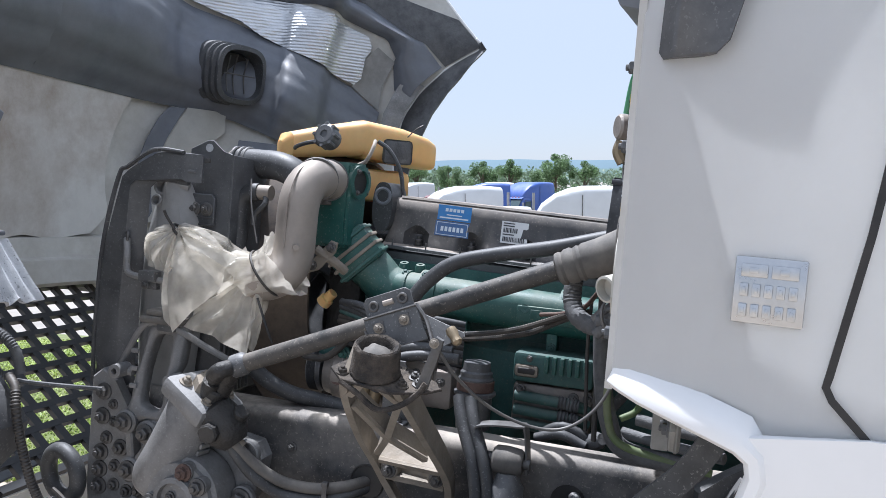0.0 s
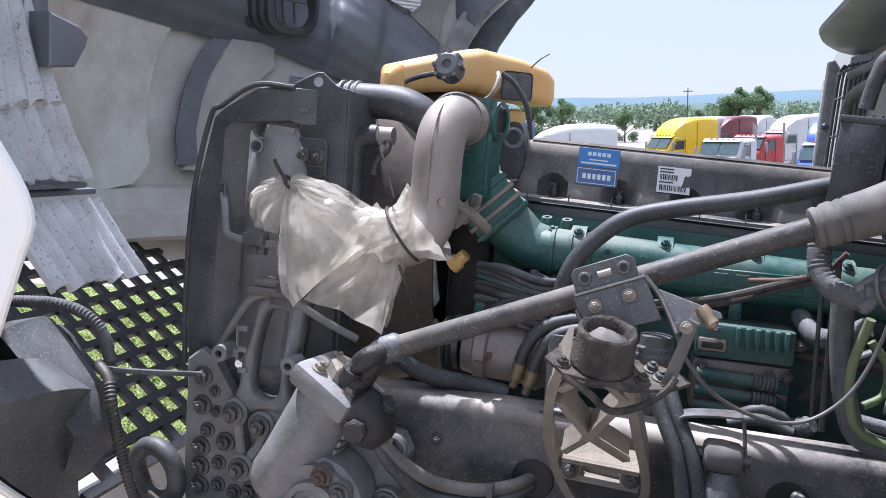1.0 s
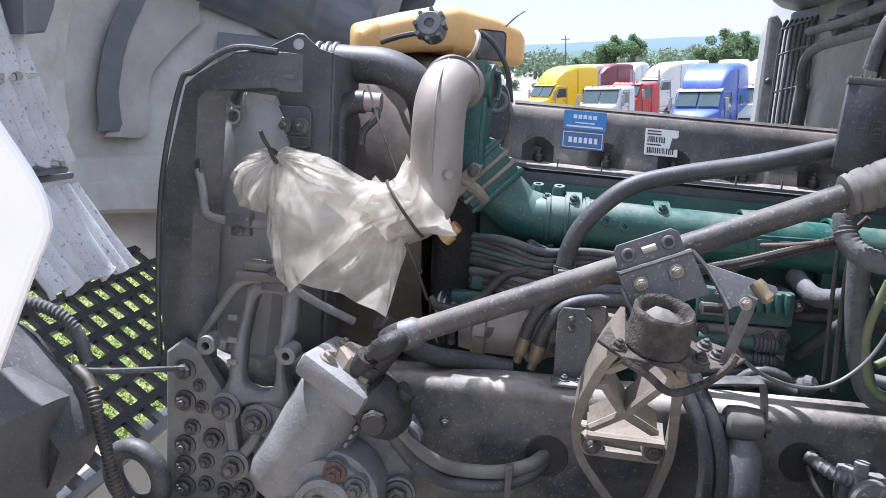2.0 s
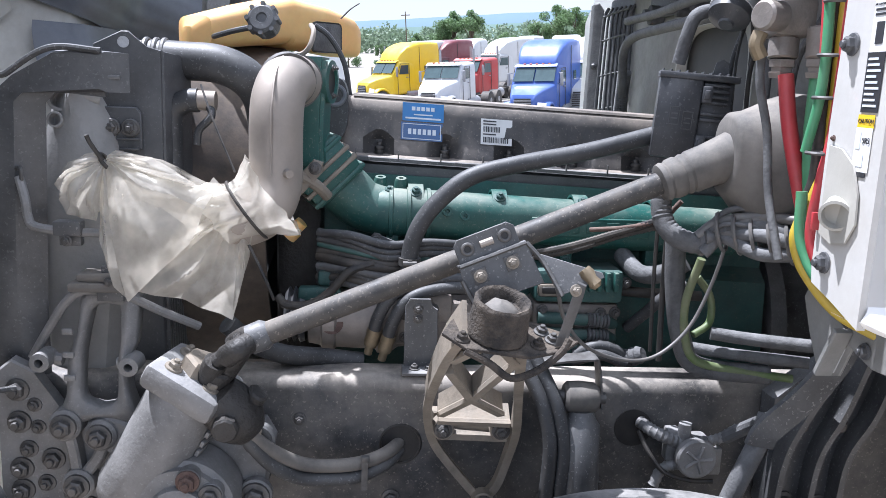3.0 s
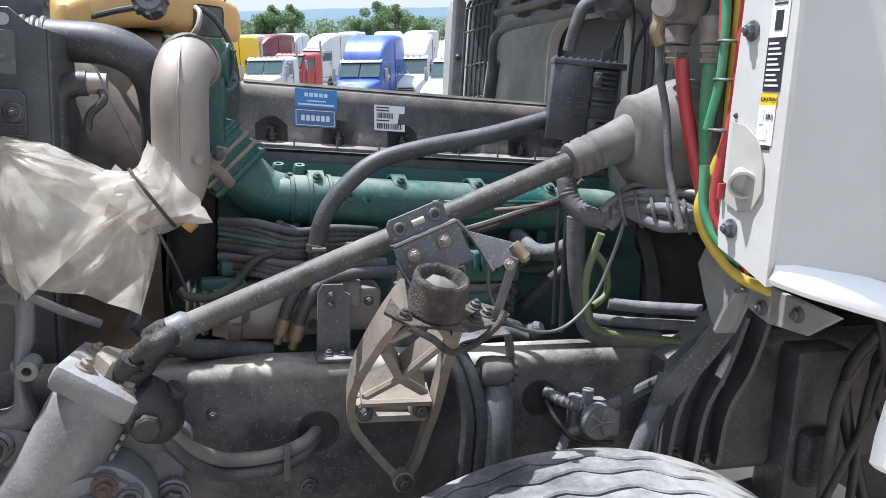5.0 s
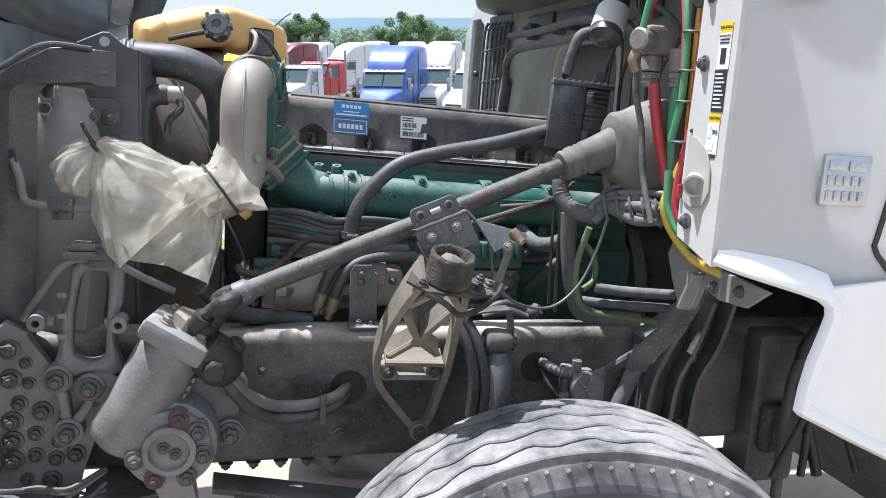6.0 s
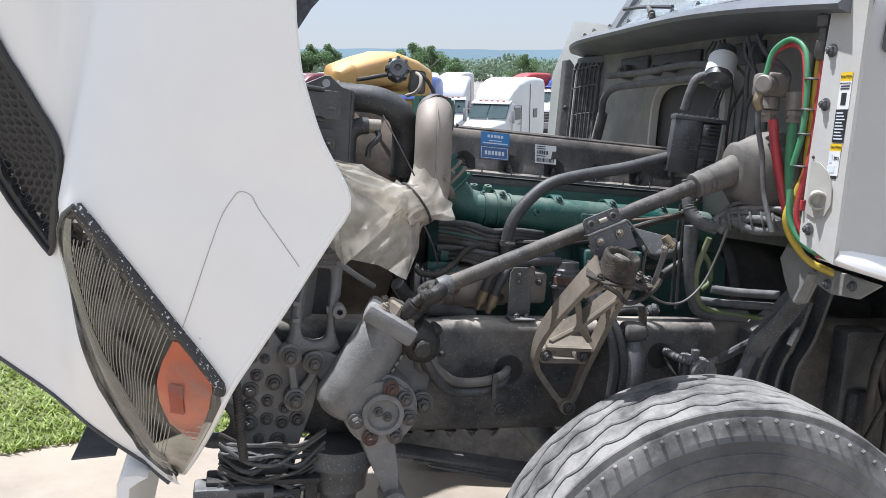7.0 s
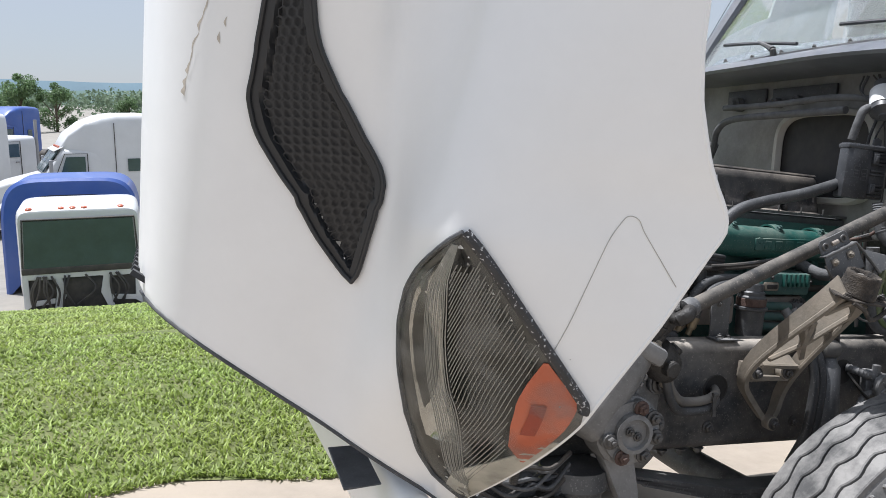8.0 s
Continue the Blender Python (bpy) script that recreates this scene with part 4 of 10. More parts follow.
for i in range(21):
    y = -1.0 + 2.0 * i / 20
    bow = 0.16 * (1 - (y / 1.0) ** 2)
    rows.append([V(0.5 - bow, y, 2.06), V(0.62 - bow, y * 0.985, 2.25), V(0.78 - bow, y * 0.96, 2.5), V(0.94 - bow, y * 0.93, 2.78)])
vs = [[bm.verts.new(p) for p in r] for r in rows]
for a, b in zip(vs, vs[1:]):
    for i in range(3):
        bm.faces.new((a[i], a[i + 1], b[i + 1], b[i]))
bmesh.ops.solidify(bm, geom=list(bm.faces), thickness=0.006)
ws = part("windscreen", bm, M_GLASS, cab, "clear curved windscreen")
ws.visible_shadow = False
bm = bmesh.new()
tube(bm, [V(0.505 - 0.16 * (1 - (y / 1.0) ** 2), y, 2.062) for y in (-1.0, -0.75, -0.5, -0.25, 0, 0.25, 0.5, 0.75, 1.0)], 0.013, 8)
part("windscreen_seal", bm, M_RUBBER, cab)
for s in (-1, 1):
    bm = bmesh.new()
    tube(bm, [V(0.5, s * 1.02, 2.03), V(0.62, s * 1.015, 2.25), V(0.94, s * 0.95, 2.8)], 0.035, 10)
    part("windscreen_pillar", bm, M_DUCT, cab)
bm = bmesh.new()
rows = []
for x, z in ((0.78, 2.76), (0.95, 2.92), (1.3, 3.1), (1.8, 3.2), (2.25, 3.2), (2.25, 1.0)):
    rows.append([V(x, y, z - 0.12 * abs(y) ** 3) for y in span(-1.15, 1.15, 15)])
vs = [[bm.verts.new(p) for p in r] for r in rows]
for a, b in zip(vs, vs[1:]):
    for i in range(14):
        bm.faces.new((a[i], a[i + 1], b[i + 1], b[i]))
bmesh.ops.solidify(bm, geom=list(bm.faces), thickness=0.02)
part("roof", bm, M_WHITE, cab)
bm = bmesh.new()
box(bm, (0.5, -0.98, 1.385), (2.2, 0.98, 1.42))
part("cab_floor", bm, M_FIREWALL, cab)
# dashboard top seen through the screen
bm = bmesh.new()
box(bm, (0.46, -0.95, 1.95), (0.75, 0.95, 2.07), 0.03)
part("dashboard", bm, M_DUCT, cab)


def wiper(y, s):
    t = thing("windscreen_wiper", "black wiper arm resting on the windscreen", "wiper", (0.36, y, 2.06), "wipers")
    bm = bmesh.new()
    cyl(bm, (0.33, y, 2.03), (0.315, y, 2.09), 0.016, 0.012, 16, 0.003)
    part("pivot", bm, M_STEEL, t)
    bm = bmesh.new()
    tube(bm, [(0.315, y, 2.085), (0.33, y + s * 0.05, 2.105), (0.375, y + s * 0.16, 2.14)], (0.014, 0.007), 8)
    part("arm", bm, M_STEEL, t)
    bm = bmesh.new()
    tube(bm, [(0.345, y - s * 0.1, 2.10), (0.37, y + s * 0.16, 2.135), (0.40, y + s * 0.42, 2.16)], 0.008, 6)
    part("blade", bm, M_RUBBER, t)


wiper(0.23, 1)
wiper(-0.45, 1)

# far-side black cowl air box with its grid of ribs
air_box = thing("cowl_air_box", "black plastic cowl air box with a ribbed grille", "air intake", (0.3, 0.9, 1.55))
bm = bmesh.new()
prof = [(0.335, 0.98), (0.325, 0.91), (0.345, 0.83), (0.352, 0.74), (0.42, 0.70), (0.46, 0.74), (0.46, 0.98)]
grid_faces(bm, [[V(x + 0.02 * (zz - 1.6), y, zz) for x, y in prof] for zz in (1.35, 1.6, 1.8, 1.93, 1.965)])
part("box", bm, M_FUSE, air_box)
for zz in (1.585, 1.705, 1.83, 1.915):
    bm = bmesh.new()
    tube(bm, [(0.295, 0.90, zz - 0.012), (0.318, 0.81, zz), (0.34, 0.725, zz + 0.008)], 0.004, 6)
    part("rib", bm, M_GREY_LOOM, air_box)
for k in range(7):
    f = k / 6
    x, y = 0.295 + 0.045 * f, 0.90 - 0.175 * f
    bm = bmesh.new()
    tube(bm, [(x + 0.02 * f * f, y, 1.53), (x - 0.004, y, 1.58), (x, y, 1.80), (x + 0.004, y, 1.90), (x + 0.02, y + 0.01, 1.935)], 0.0065 if k in (0, 6) else 0.0045, 6)
    part("rib", bm, M_GREY_LOOM, air_box)
bm = bmesh.new()
slab(bm, [V(0.258, 0.94, 1.3), V(0.300, 0.915, 1.3), V(0.300, 0.915, 1.93), V(0.285, 0.93, 1.955), V(0.268, 0.94, 1.95)], (0.004, 0.06, 0), 0.003)
part("edge_flange", bm, M_GREY_LOOM, air_box, "grey dusty flange of the air box")
bolt(air_box, (0.278, 0.925, 1.73), (-0.4, -0.9, 0), 0.009, M_BLACK)
# pale doghouse ring on the firewall, and a black sheet painted as its shaded opening
bm = bmesh.new()
rows = []
for k, x in ((1.16, 0.355), (1.12, 0.325), (1.02, 0.32), (0.99, 0.345)):
    rows.append([V(x, -0.07 + 0.225 * k * math.copysign(abs(math.cos(q)) ** 0.5, math.cos(q)), 1.655 + 0.155 * k * math.copysign(abs(math.sin(q)) ** 0.5, math.sin(q))) for q in (2 * math.pi * k2 / 48 for k2 in range(48))])
grid_faces(bm, rows, True, False)
part("tunnel_ring", bm, M_CREAM, cab, "dusty cream engine-tunnel surround")
bm = bmesh.new()
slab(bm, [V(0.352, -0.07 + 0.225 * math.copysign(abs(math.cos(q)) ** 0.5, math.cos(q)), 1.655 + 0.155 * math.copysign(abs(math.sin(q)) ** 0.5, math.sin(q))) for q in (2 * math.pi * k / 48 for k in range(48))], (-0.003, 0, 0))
part("tunnel_shade_sheet", bm, M_HAT, cab)
# dark sound-deadening patches, stubs and brackets along the top of the firewall
for y0, y1, z0, z1 in ((0.28, 0.52, 1.865, 1.935), (-0.10, 0.24, 1.87, 1.93), (-0.46, -0.30, 1.86, 1.93)):
    bm = bmesh.new()
    box(bm, (0.345, y0, z0), (0.358, y1, z1), 0.004)
    part("deadening_patch", bm, M_RUBBER, cab)
for y, z, r in ((0.44, 1.875, 0.03), (0.20, 1.87, 0.02), (0.08, 1.875, 0.018)):
    bm = bmesh.new()
    lathe(bm, (0.36, y, z), (0.30, y, z), [(0, r), (0.04, r), (0.045, r * 0.6), (0.06, r * 0.55)], 14)
    part("stub", bm, M_GREY_LOOM, cab)

# ---- engine ----
SLOPE = -0.036  # the engine sits nose-up in the frame


def es(x, y, z):
    """Engine height at x, from its height at x = -0.25."""
    return V(x, y, z + SLOPE * (x + 0.25))


engine = thing("engine", "green-painted diesel engine under grey dust", "engine", (-0.1, 0.05, 0.75))
# block and head
bm = bmesh.new()
grid_faces(bm, [[es(x, y, z) for y, z in ((-0.20, 1.42), (-0.20, 1.25), (-0.24, 1.22), (-0.26, 1.0), (-0.2, 0.86), (0.3, 0.86), (0.34, 1.22), (0.30, 1.42))] for x in (-0.62, -0.3, 0.1, 0.45)])
part("block", bm, M_GREEN_DULL, engine, "grimy green engine block")
bm = bmesh.new()
grid_faces(bm, [[es(x, y, z) for y, z in ((-0.165, 1.447), (-0.19, 1.44), (-0.19, 1.40), (0.28, 1.40), (0.28, 1.447))] for x in (-0.64, -0.3, 0.1, 0.4)])
part("cylinder_head", bm, M_BLACK, engine)
bm = bmesh.new()
grid_faces(bm, [[es(x, y, z) for y, z in ((-0.17, 1.457), (-0.2, 1.457), (-0.2, 1.449), (-0.17, 1.449))] for x in (-0.62, -0.3, 0.1, 0.38)])
part("gasket_rail", bm, M_CHASSIS, engine)
# dark box added at the front of the block to hide lit ground behind
bm = bmesh.new()
box(bm, (-0.73, -0.23, 0.88), (-0.62, 0.32, 1.50), 0.025)
part("gap_blocker", bm, M_OILY, engine, "dark box added to close the bright gap ahead of the block")
# oil pan
bm = bmesh.new()
grid_faces(bm, [[V(x, -0.2 + i, 0.86), V(x, -0.16 + i, 0.7), V(x, 0.16, 0.7), V(x, 0.24, 0.86)] for x, i in ((-0.6, 0.0), (0.3, 0.0))])
part("oil_pan", bm, M_BLACK, engine)


# valve cover
def valve_cover():
    c = part("valve_cover", bmesh.new(), M_COVER, engine, "black plastic valve cover with tan dust on top")
    bm = bmesh.new()
    xs_ = span(-0.595, 0.275, 59)
    rings = []
    for x in xs_:
        f = (x + 0.595) / 0.87
        ph = ((x + 0.595 - 0.02) / 0.158) % 1
        sc = max(0.0, 1 - abs(ph - 0.5) / 0.23) if 0.02 < f < 0.98 else 0
        sc = math.sin(sc * math.pi / 2) if sc > 0 else 0
        e = 0.03 if x in (xs_[0], xs_[-1]) else 0.0
        yf = -0.148 + 0.022 * e * 10
        prof = [(-0.163, 1.449), (-0.163, 1.456), (yf - 0.006 + 0.034 * sc, 1.462), (yf + 0.002 + 0.03 * sc, 1.495), (yf + 0.006 + 0.0 * sc, 1.495 + 0.022 * sc + 0.004), (yf + 0.014, 1.56), (yf + 0.02, 1.585 - e * 0.2), (yf + 0.032, 1.594 - e * 0.25), (0.21 - e, 1.594 - e * 0.25), (0.225, 1.58 - e * 0.2), (0.24, 1.456), (0.26, 1.449)]
        rings.append([es(x + (0.03 if x == xs_[0] else 0) * min(1, max(0, (p[1] - 1.456) / 0.13)), *p) for p in prof])
    grid_faces(bm, rings)
    bm.transform(Matrix.Translation(-ORIGIN[engine]))
    c.data = mesh_of("valve_cover", bm, M_COVER, 40)
    return c


cover = valve_cover()
bm = bmesh.new()
grid_faces(bm, [[es(x, y, z) for y, z in ((-0.122, 1.594), (-0.118, 1.6), (0.2, 1.6), (0.205, 1.594))] for x in (-0.56, -0.2, 0.27)])
part("top_lip", bm, M_COVER, cover)
for k in range(5):
    x = -0.495 + k * 0.158
    bm = bmesh.new()
    q = es(x, -0.128, 1.455)
    lathe(bm, q, q + V(0, 0, 1), [(0, 0.013), (0.006, 0.013), (0.006, 0.009), (0.012, 0.0115), (0.015, 0.0115), (0.015, 0.009), (0.02, 0.0115), (0.024, 0.0115), (0.026, 0.006), (0.034, 0.006)], 14)
    part("spring_bolt", bm, M_STEEL, cover)
for k in range(9):
    x = -0.55 + k * 0.1
    bm = bmesh.new()
    q = es(x, -0.198, 1.452)
    box(bm, q + V(-0.0015, -0.002, 0), q + V(0.0015, 0.004, 0.024), 0.0005)
    part("wire_clip", bm, M_STEEL, cover)


def on_cover(x0, z0, x1, z1, lift=0.0):
    def sit(x, z):
        f = (z - 1.497) / 0.09
        return es(x, -0.1435 + 0.0155 * f - lift, z)
    bm = bmesh.new()
    slab(bm, [sit(x0, z0), sit(x1, z0), sit(x1, z1), sit(x0, z1)], (0, -0.0007, 0))
    return bm


label = part("blue_sticker", on_cover(-0.442, 1.545, -0.343, 1.588, 0.001), M_BLUE_LABEL, cover, "blue maker's sticker")
for k in range(5):
    bm = on_cover(-0.420 + k * 0.0115, 1.570, -0.4115 + k * 0.0115, 1.579, 0.002)
    part("emblem_block", bm, M_PALE_INK, label)
part("printed_line", on_cover(-0.415, 1.559, -0.37, 1.562, 0.002), M_PALE_INK, label)
part("printed_line", on_cover(-0.435, 1.550, -0.35, 1.554, 0.002), M_PALE_INK, label)
label = part("navy_sticker", on_cover(-0.445, 1.500, -0.345, 1.542, 0.001), M_NAVY_LABEL, cover, "navy sticker with a pale outline")
for a in ((-0.441, 1.503, -0.349, 1.5045), (-0.441, 1.5375, -0.349, 1.539), (-0.441, 1.503, -0.4395, 1.539), (-0.3505, 1.503, -0.349, 1.539)):
    part("outline", on_cover(*a, 0.002), M_PALE_INK, label)
for k in range(6):
    part("emblem_block", on_cover(-0.428 + k * 0.0118, 1.514, -0.420 + k * 0.0118, 1.527, 0.002), M_PALE_INK, label)
label = part("barcode_sticker", on_cover(-0.252, 1.502, -0.176, 1.563, 0.001), M_PAPER, cover, "white barcode sticker")
rr = random.Random(3)
for row in (1.532, 1.507):
    x = -0.246
    while x < (-0.205 if row > 1.52 else -0.184):
        w = rr.choice((0.0012, 0.002, 0.003))
        part("bar", on_cover(x, row, x + w, row + 0.013, 0.002), M_INK, label)
        x += w + rr.choice((0.0012, 0.002))
for z in (1.556, 1.549, 1.525):
    part("printed_line", on_cover(-0.247, z, -0.215, z + 0.003, 0.002), M_INK, label)


# intake manifold
def rounded(bm, path_xs, yc, zc, ry, rz, power=0.8, seg=28):
    rings = []
    for x, k in path_xs:
        rings.append([es(x, yc + ry * k * math.copysign(abs(math.cos(q)) ** power, math.cos(q)), zc + rz * k * math.copysign(abs(math.sin(q)) ** power, math.sin(q))) for q in (2 * math.pi * j / seg for j in range(seg))])
    return grid_faces(bm, rings)


bm = bmesh.new()
rounded(bm, [(-0.50, 0.92), (-0.49, 1), (-0.43, 1), (-0.2, 1), (0.3, 1), (0.33, 0.96), (0.35, 0.6)], -0.27, 1.343, 0.058, 0.054)
manifold = part("intake_manifold", bm, M_GREEN, engine, "green intake manifold, dusty on top")
for x in (-0.465, -0.425, -0.38):
    bm = bmesh.new()
    rounded(bm, [(x - 0.005, 1.0), (x - 0.004, 1.075), (x + 0.004, 1.075), (x + 0.005, 1.0)], -0.27, 1.343, 0.058, 0.054)
    part("band", bm, M_GREEN, manifold)
for x, zc in ((-0.41, 1.396), (-0.22, 1.396), (-0.032, 1.396), (0.15, 1.396)):
    bm = bmesh.new()
    p = es(x, -0.262, 1.345)
    q = []
    for a in range(0, 181, 15):
        q.append(V(p.x - 0.017, p.y + 0.062 * math.cos(radians(a + 30)) * 1.0, p.z + 0.061 * math.sin(radians(a + 30))))
    strip(bm, [v + V(0.017, 0, 0) for v in q if v.z > p.z - 0.01], 0.034, 0.006, (1, 0, 0))
    part("saddle", bm, M_GREEN, manifold)
    bolt(manifold, es(x, -0.30, 1.394), (0, -0.55, 0.8), 0.0095, M_GREEN_DULL)
for x in (-0.49, -0.443):
    bm = bmesh.new()
    p = es(x, -0.245, 1.39)
    lathe(bm, p, p + V(0, -0.25, 1), [(0, 0.016), (0.022, 0.015), (0.03, 0.012), (0.03, 0.006), (0.02, 0.005)], 16)
    part("lug", bm, M_GREEN, manifold)
bolt(manifold, es(-0.47, -0.29, 1.388), (0, -0.4, 0.9), 0.01, M_GREEN_DULL)
for x, z in ((-0.34, 1.36), (-0.30, 1.352), (-0.13, 1.352), (0.08, 1.35)):
    bm = bmesh.new()
    p = es(x, -0.325, z)
    lathe(bm, p, p + V(0, -1, 0.2), [(-0.01, 0.012), (0.008, 0.011), (0.008, 0.005), (0.003, 0.004)], 14)
    part("port", bm, M_GREEN, manifold)
bm = bmesh.new()
p = es(-0.15, -0.329, 1.318)
box(bm, p + V(0, -0.004, 0), p + V(0.27, 0.01, 0.042), 0.003)
plaque = part("cast_plaque", bm, M_GREEN, manifold, "raised green casting panel")
for k in range(5):
    bm = bmesh.new()
    q = p + V(0.035 + k * 0.045, -0.0065, 0.008)
    box(bm, q, q + V(0.03, 0.004, 0.026), 0.002)
    part("raised_block", bm, M_GREEN, plaque)
# manifold feet and under-ribs
for x in (-0.46, -0.3, -0.06, 0.14):
    bm = bmesh.new()
    p = es(x, -0.28, 1.29)
    box(bm, p + V(-0.014, -0.02, -0.05), p + V(0.014, 0.03, 0.01), 0.004)
    part("foot", bm, M_GREEN, manifold)
    bolt(manifold, p + V(0, -0.021, -0.032), (0, -1, 0), 0.009, M_GREEN_DULL)

# inlet elbow: fat neck, ribbed throttle block, tall housing
bm = bmesh.new()
P = [es(-0.485, -0.27, 1.343), V(-0.53, -0.272, 1.365), V(-0.565, -0.275, 1.395), V(-0.60, -0.28, 1.425)]
tube(bm, P, (0.056, 0.062), 20)
neck = part("inlet_neck", bm, M_GREEN, engine)
D = (V(-0.66, -0.30, 1.50) - V(-0.565, -0.275, 1.395)).normalized()
Mx = Matrix.Translation((-0.62, -0.29, 1.445)) @ D.to_track_quat("Z", "Y").to_matrix().to_4x4()
bm = bmesh.new()
box(bm, (-0.066, -0.066, -0.052), (0.066, 0.066, 0.052), 0.008, Mx)
thr = part("throttle_block", bm, M_GREEN, engine)
for k in range(4):
    bm = bmesh.new()
    box(bm, (-0.072, -0.072, -0.045 + k * 0.026), (0.072, 0.072, -0.035 + k * 0.026), 0.003, Mx)
    part("fin", bm, M_GREEN if k in (0, 3) else M_ALU, thr)
bm = bmesh.new()
grid_faces(bm, [[V(-0.66 + a * ca, -0.34 + b, z) for a, b in ((-0.05, -0.05), (0.05, -0.05), (0.06, 0.05), (-0.05, 0.06))] for z, ca in ((1.46, 1.0), (1.52, 0.95), (1.60, 1.0), (1.685, 1.05))])
bmesh.ops.bevel(bm, geom=list(bm.edges), offset=0.008, segments=2, affect="EDGES")
hous = part("air_inlet_housing", bm, M_GREEN, engine, "green cast air inlet housing")
bm = bmesh.new()
p = V(-0.607, -0.345, 1.635)
lathe(bm, p, p + V(1, -0.25, 0), [(-0.01, 0.045), (0.012, 0.045), (0.014, 0.032), (-0.012, 0.03)], 28)
part("flange", bm, M_GREEN, hous)
# black disc painted as the shade in the flange bore
bm = bmesh.new()
lathe(bm, p, p + V(1, -0.25, 0), [(0.006, 0.031), (0.008, 0.03)], 28)
part("flange_shade_disc", bm, M_HAT, hous)
for a in (45, 135, 225, 315):
    bolt(hous, p + V(0.014, -0.04 * math.cos(radians(a)), 0.04 * math.sin(radians(a))), (1, -0.25, 0), 0.005, M_STEEL)
bm = bmesh.new()
tube(bm, [(-0.60, -0.40, 1.40), (-0.62, -0.43, 1.425), (-0.665, -0.45, 1.455)], 0.012, 10)
slab(bm, [V(-0.70, -0.44, 1.402), V(-0.685, -0.44, 1.39), V(-0.655, -0.44, 1.40), V(-0.61, -0.44, 1.45), V(-0.605, -0.44, 1.475), V(-0.625, -0.44, 1.48), V(-0.66, -0.44, 1.44)], (0, -0.008, 0), 0.002)
stay = part("stay_bracket", bm, M_ALU, engine, "light alloy stay bracket")
for q in ((-0.672, -0.449, 1.412), (-0.622, -0.449, 1.462)):
    bolt(stay, q, (0, -1, 0), 0.009)
# round black pulley housing behind the inlet
bm = bmesh.new()
grid_faces(bm, [[V(-0.60 + 0.03 * math.copysign(abs(math.cos(q)) ** 0.7, math.cos(q)), y, 1.575 + 0.07 * math.copysign(abs(math.sin(q)) ** 0.8, math.sin(q))) for q in (2 * math.pi * k / 28 for k in range(28))] for y in (-0.05, -0.16, -0.17)])
part("oil_separator", bm, M_RUBBER, engine)
bm = bmesh.new()
ring(bm, (-0.60, -0.168, 1.605), (0, 1, 0), 0.022, 0.006, 24, 8)
part("separator_ring", bm, M_DUCT, engine)

# ---- charge-air pipe, hoses ----
pipe = thing("charge_air_pipe", "dusty grey metal charge-air pipe with an elbow", "pipe", (-0.69, -0.5, 1.36))
bm = bmesh.new()
P = [(-0.665, -0.385, 1.632), (-0.672, -0.42, 1.636), (-0.682, -0.465, 1.628), (-0.689, -0.495, 1.60), (-0.691, -0.51, 1.56), (-0.691, -0.515, 1.50), (-0.691, -0.52, 1.445), (-0.698, -0.53, 1.41), (-0.715, -0.545, 1.385), (-0.745, -0.56, 1.372), (-0.775, -0.565, 1.37)]
tube(bm, P, 0.0515, 32, 6)
part("pipe", bm, M_PIPE, pipe)
bm = bmesh.new()
seam = [Vector(p) + V(-0.0, -0.0512, 0.0) for p in P[4:7]]
tube(bm, [(-0.683, -0.468, 1.681), (-0.69, -0.525, 1.648), (-0.692, -0.558, 1.6), (-0.693, -0.5665, 1.56), (-0.693, -0.567, 1.5), (-0.693, -0.5715, 1.46)], 0.0022, 6)
part("weld_seam", bm, M_PIPE, pipe)
bm = bmesh.new()
lathe(bm, (-0.664, -0.563, 1.462), (-0.655, -0.578, 1.462), [(0, 0.009), (0.012, 0.008)], 12)
part("nub", bm, M_PIPE, pipe)


def hose_clamp(name, c, d, r, w=0.014, mat_=None, parent=None):
    c, d = Vector(c), Vector(d).normalized()
    bm = bmesh.new()
    lathe(bm, c - d * w / 2, c + d * w / 2, [(0, r), (0, r + 0.0025), (w, r + 0.0025), (w, r)], 28)
    a, b, _ = frame_of(d)
    q = c + b * (r + 0.006)
    cyl(bm, q - a * 0.014, q + a * 0.014, 0.006, seg=10)
    box(bm, (-0.007, -0.006, -0.005), (0.007, 0.006, 0.005), 0.001, Matrix.Translation(c + b * (r + 0.003)) @ d.to_track_quat("X", "Z").to_matrix().to_4x4())
    return part(name, bm, mat_ or M_STEEL, parent)


hose_clamp("clamp", (-0.677, -0.445, 1.634), (0.35, -0.9, -0.2), 0.0535, 0.018, M_STEEL, pipe)
hose_clamp("clamp", (-0.668, -0.402, 1.634), (0.3, -0.95, 0), 0.0535, 0.012, M_STEEL, pipe)

hose = thing("radiator_hose", "fat black rubber hose on a metal neck", "hose", (-0.9, -0.36, 1.6))
bm = bmesh.new()
tube(bm, [(-0.97, -0.33, 1.668), (-0.90, -0.345, 1.666), (-0.83, -0.36, 1.662), (-0.775, -0.365, 1.64), (-0.745, -0.35, 1.60), (-0.735, -0.33, 1.54), (-0.735, -0.31, 1.45)], 0.0395, 24, 6)
part("hose", bm, M_RUBBER, hose)
for x in (-0.985, -0.965, -0.948):
    bm = bmesh.new()
    lathe(bm, (x, -0.333, 1.668), (x + 0.02, -0.333, 1.668), [(0, 0.041), (0.003, 0.044), (0.008, 0.044), (0.011, 0.041)], 28)
    part("clamp_band", bm, M_STEEL, hose)
bm = bmesh.new()
tube(bm, [(-1.0, -0.30, 1.668), (-0.955, -0.335, 1.668)], 0.038, 20)
part("neck", bm, M_ALU, hose)

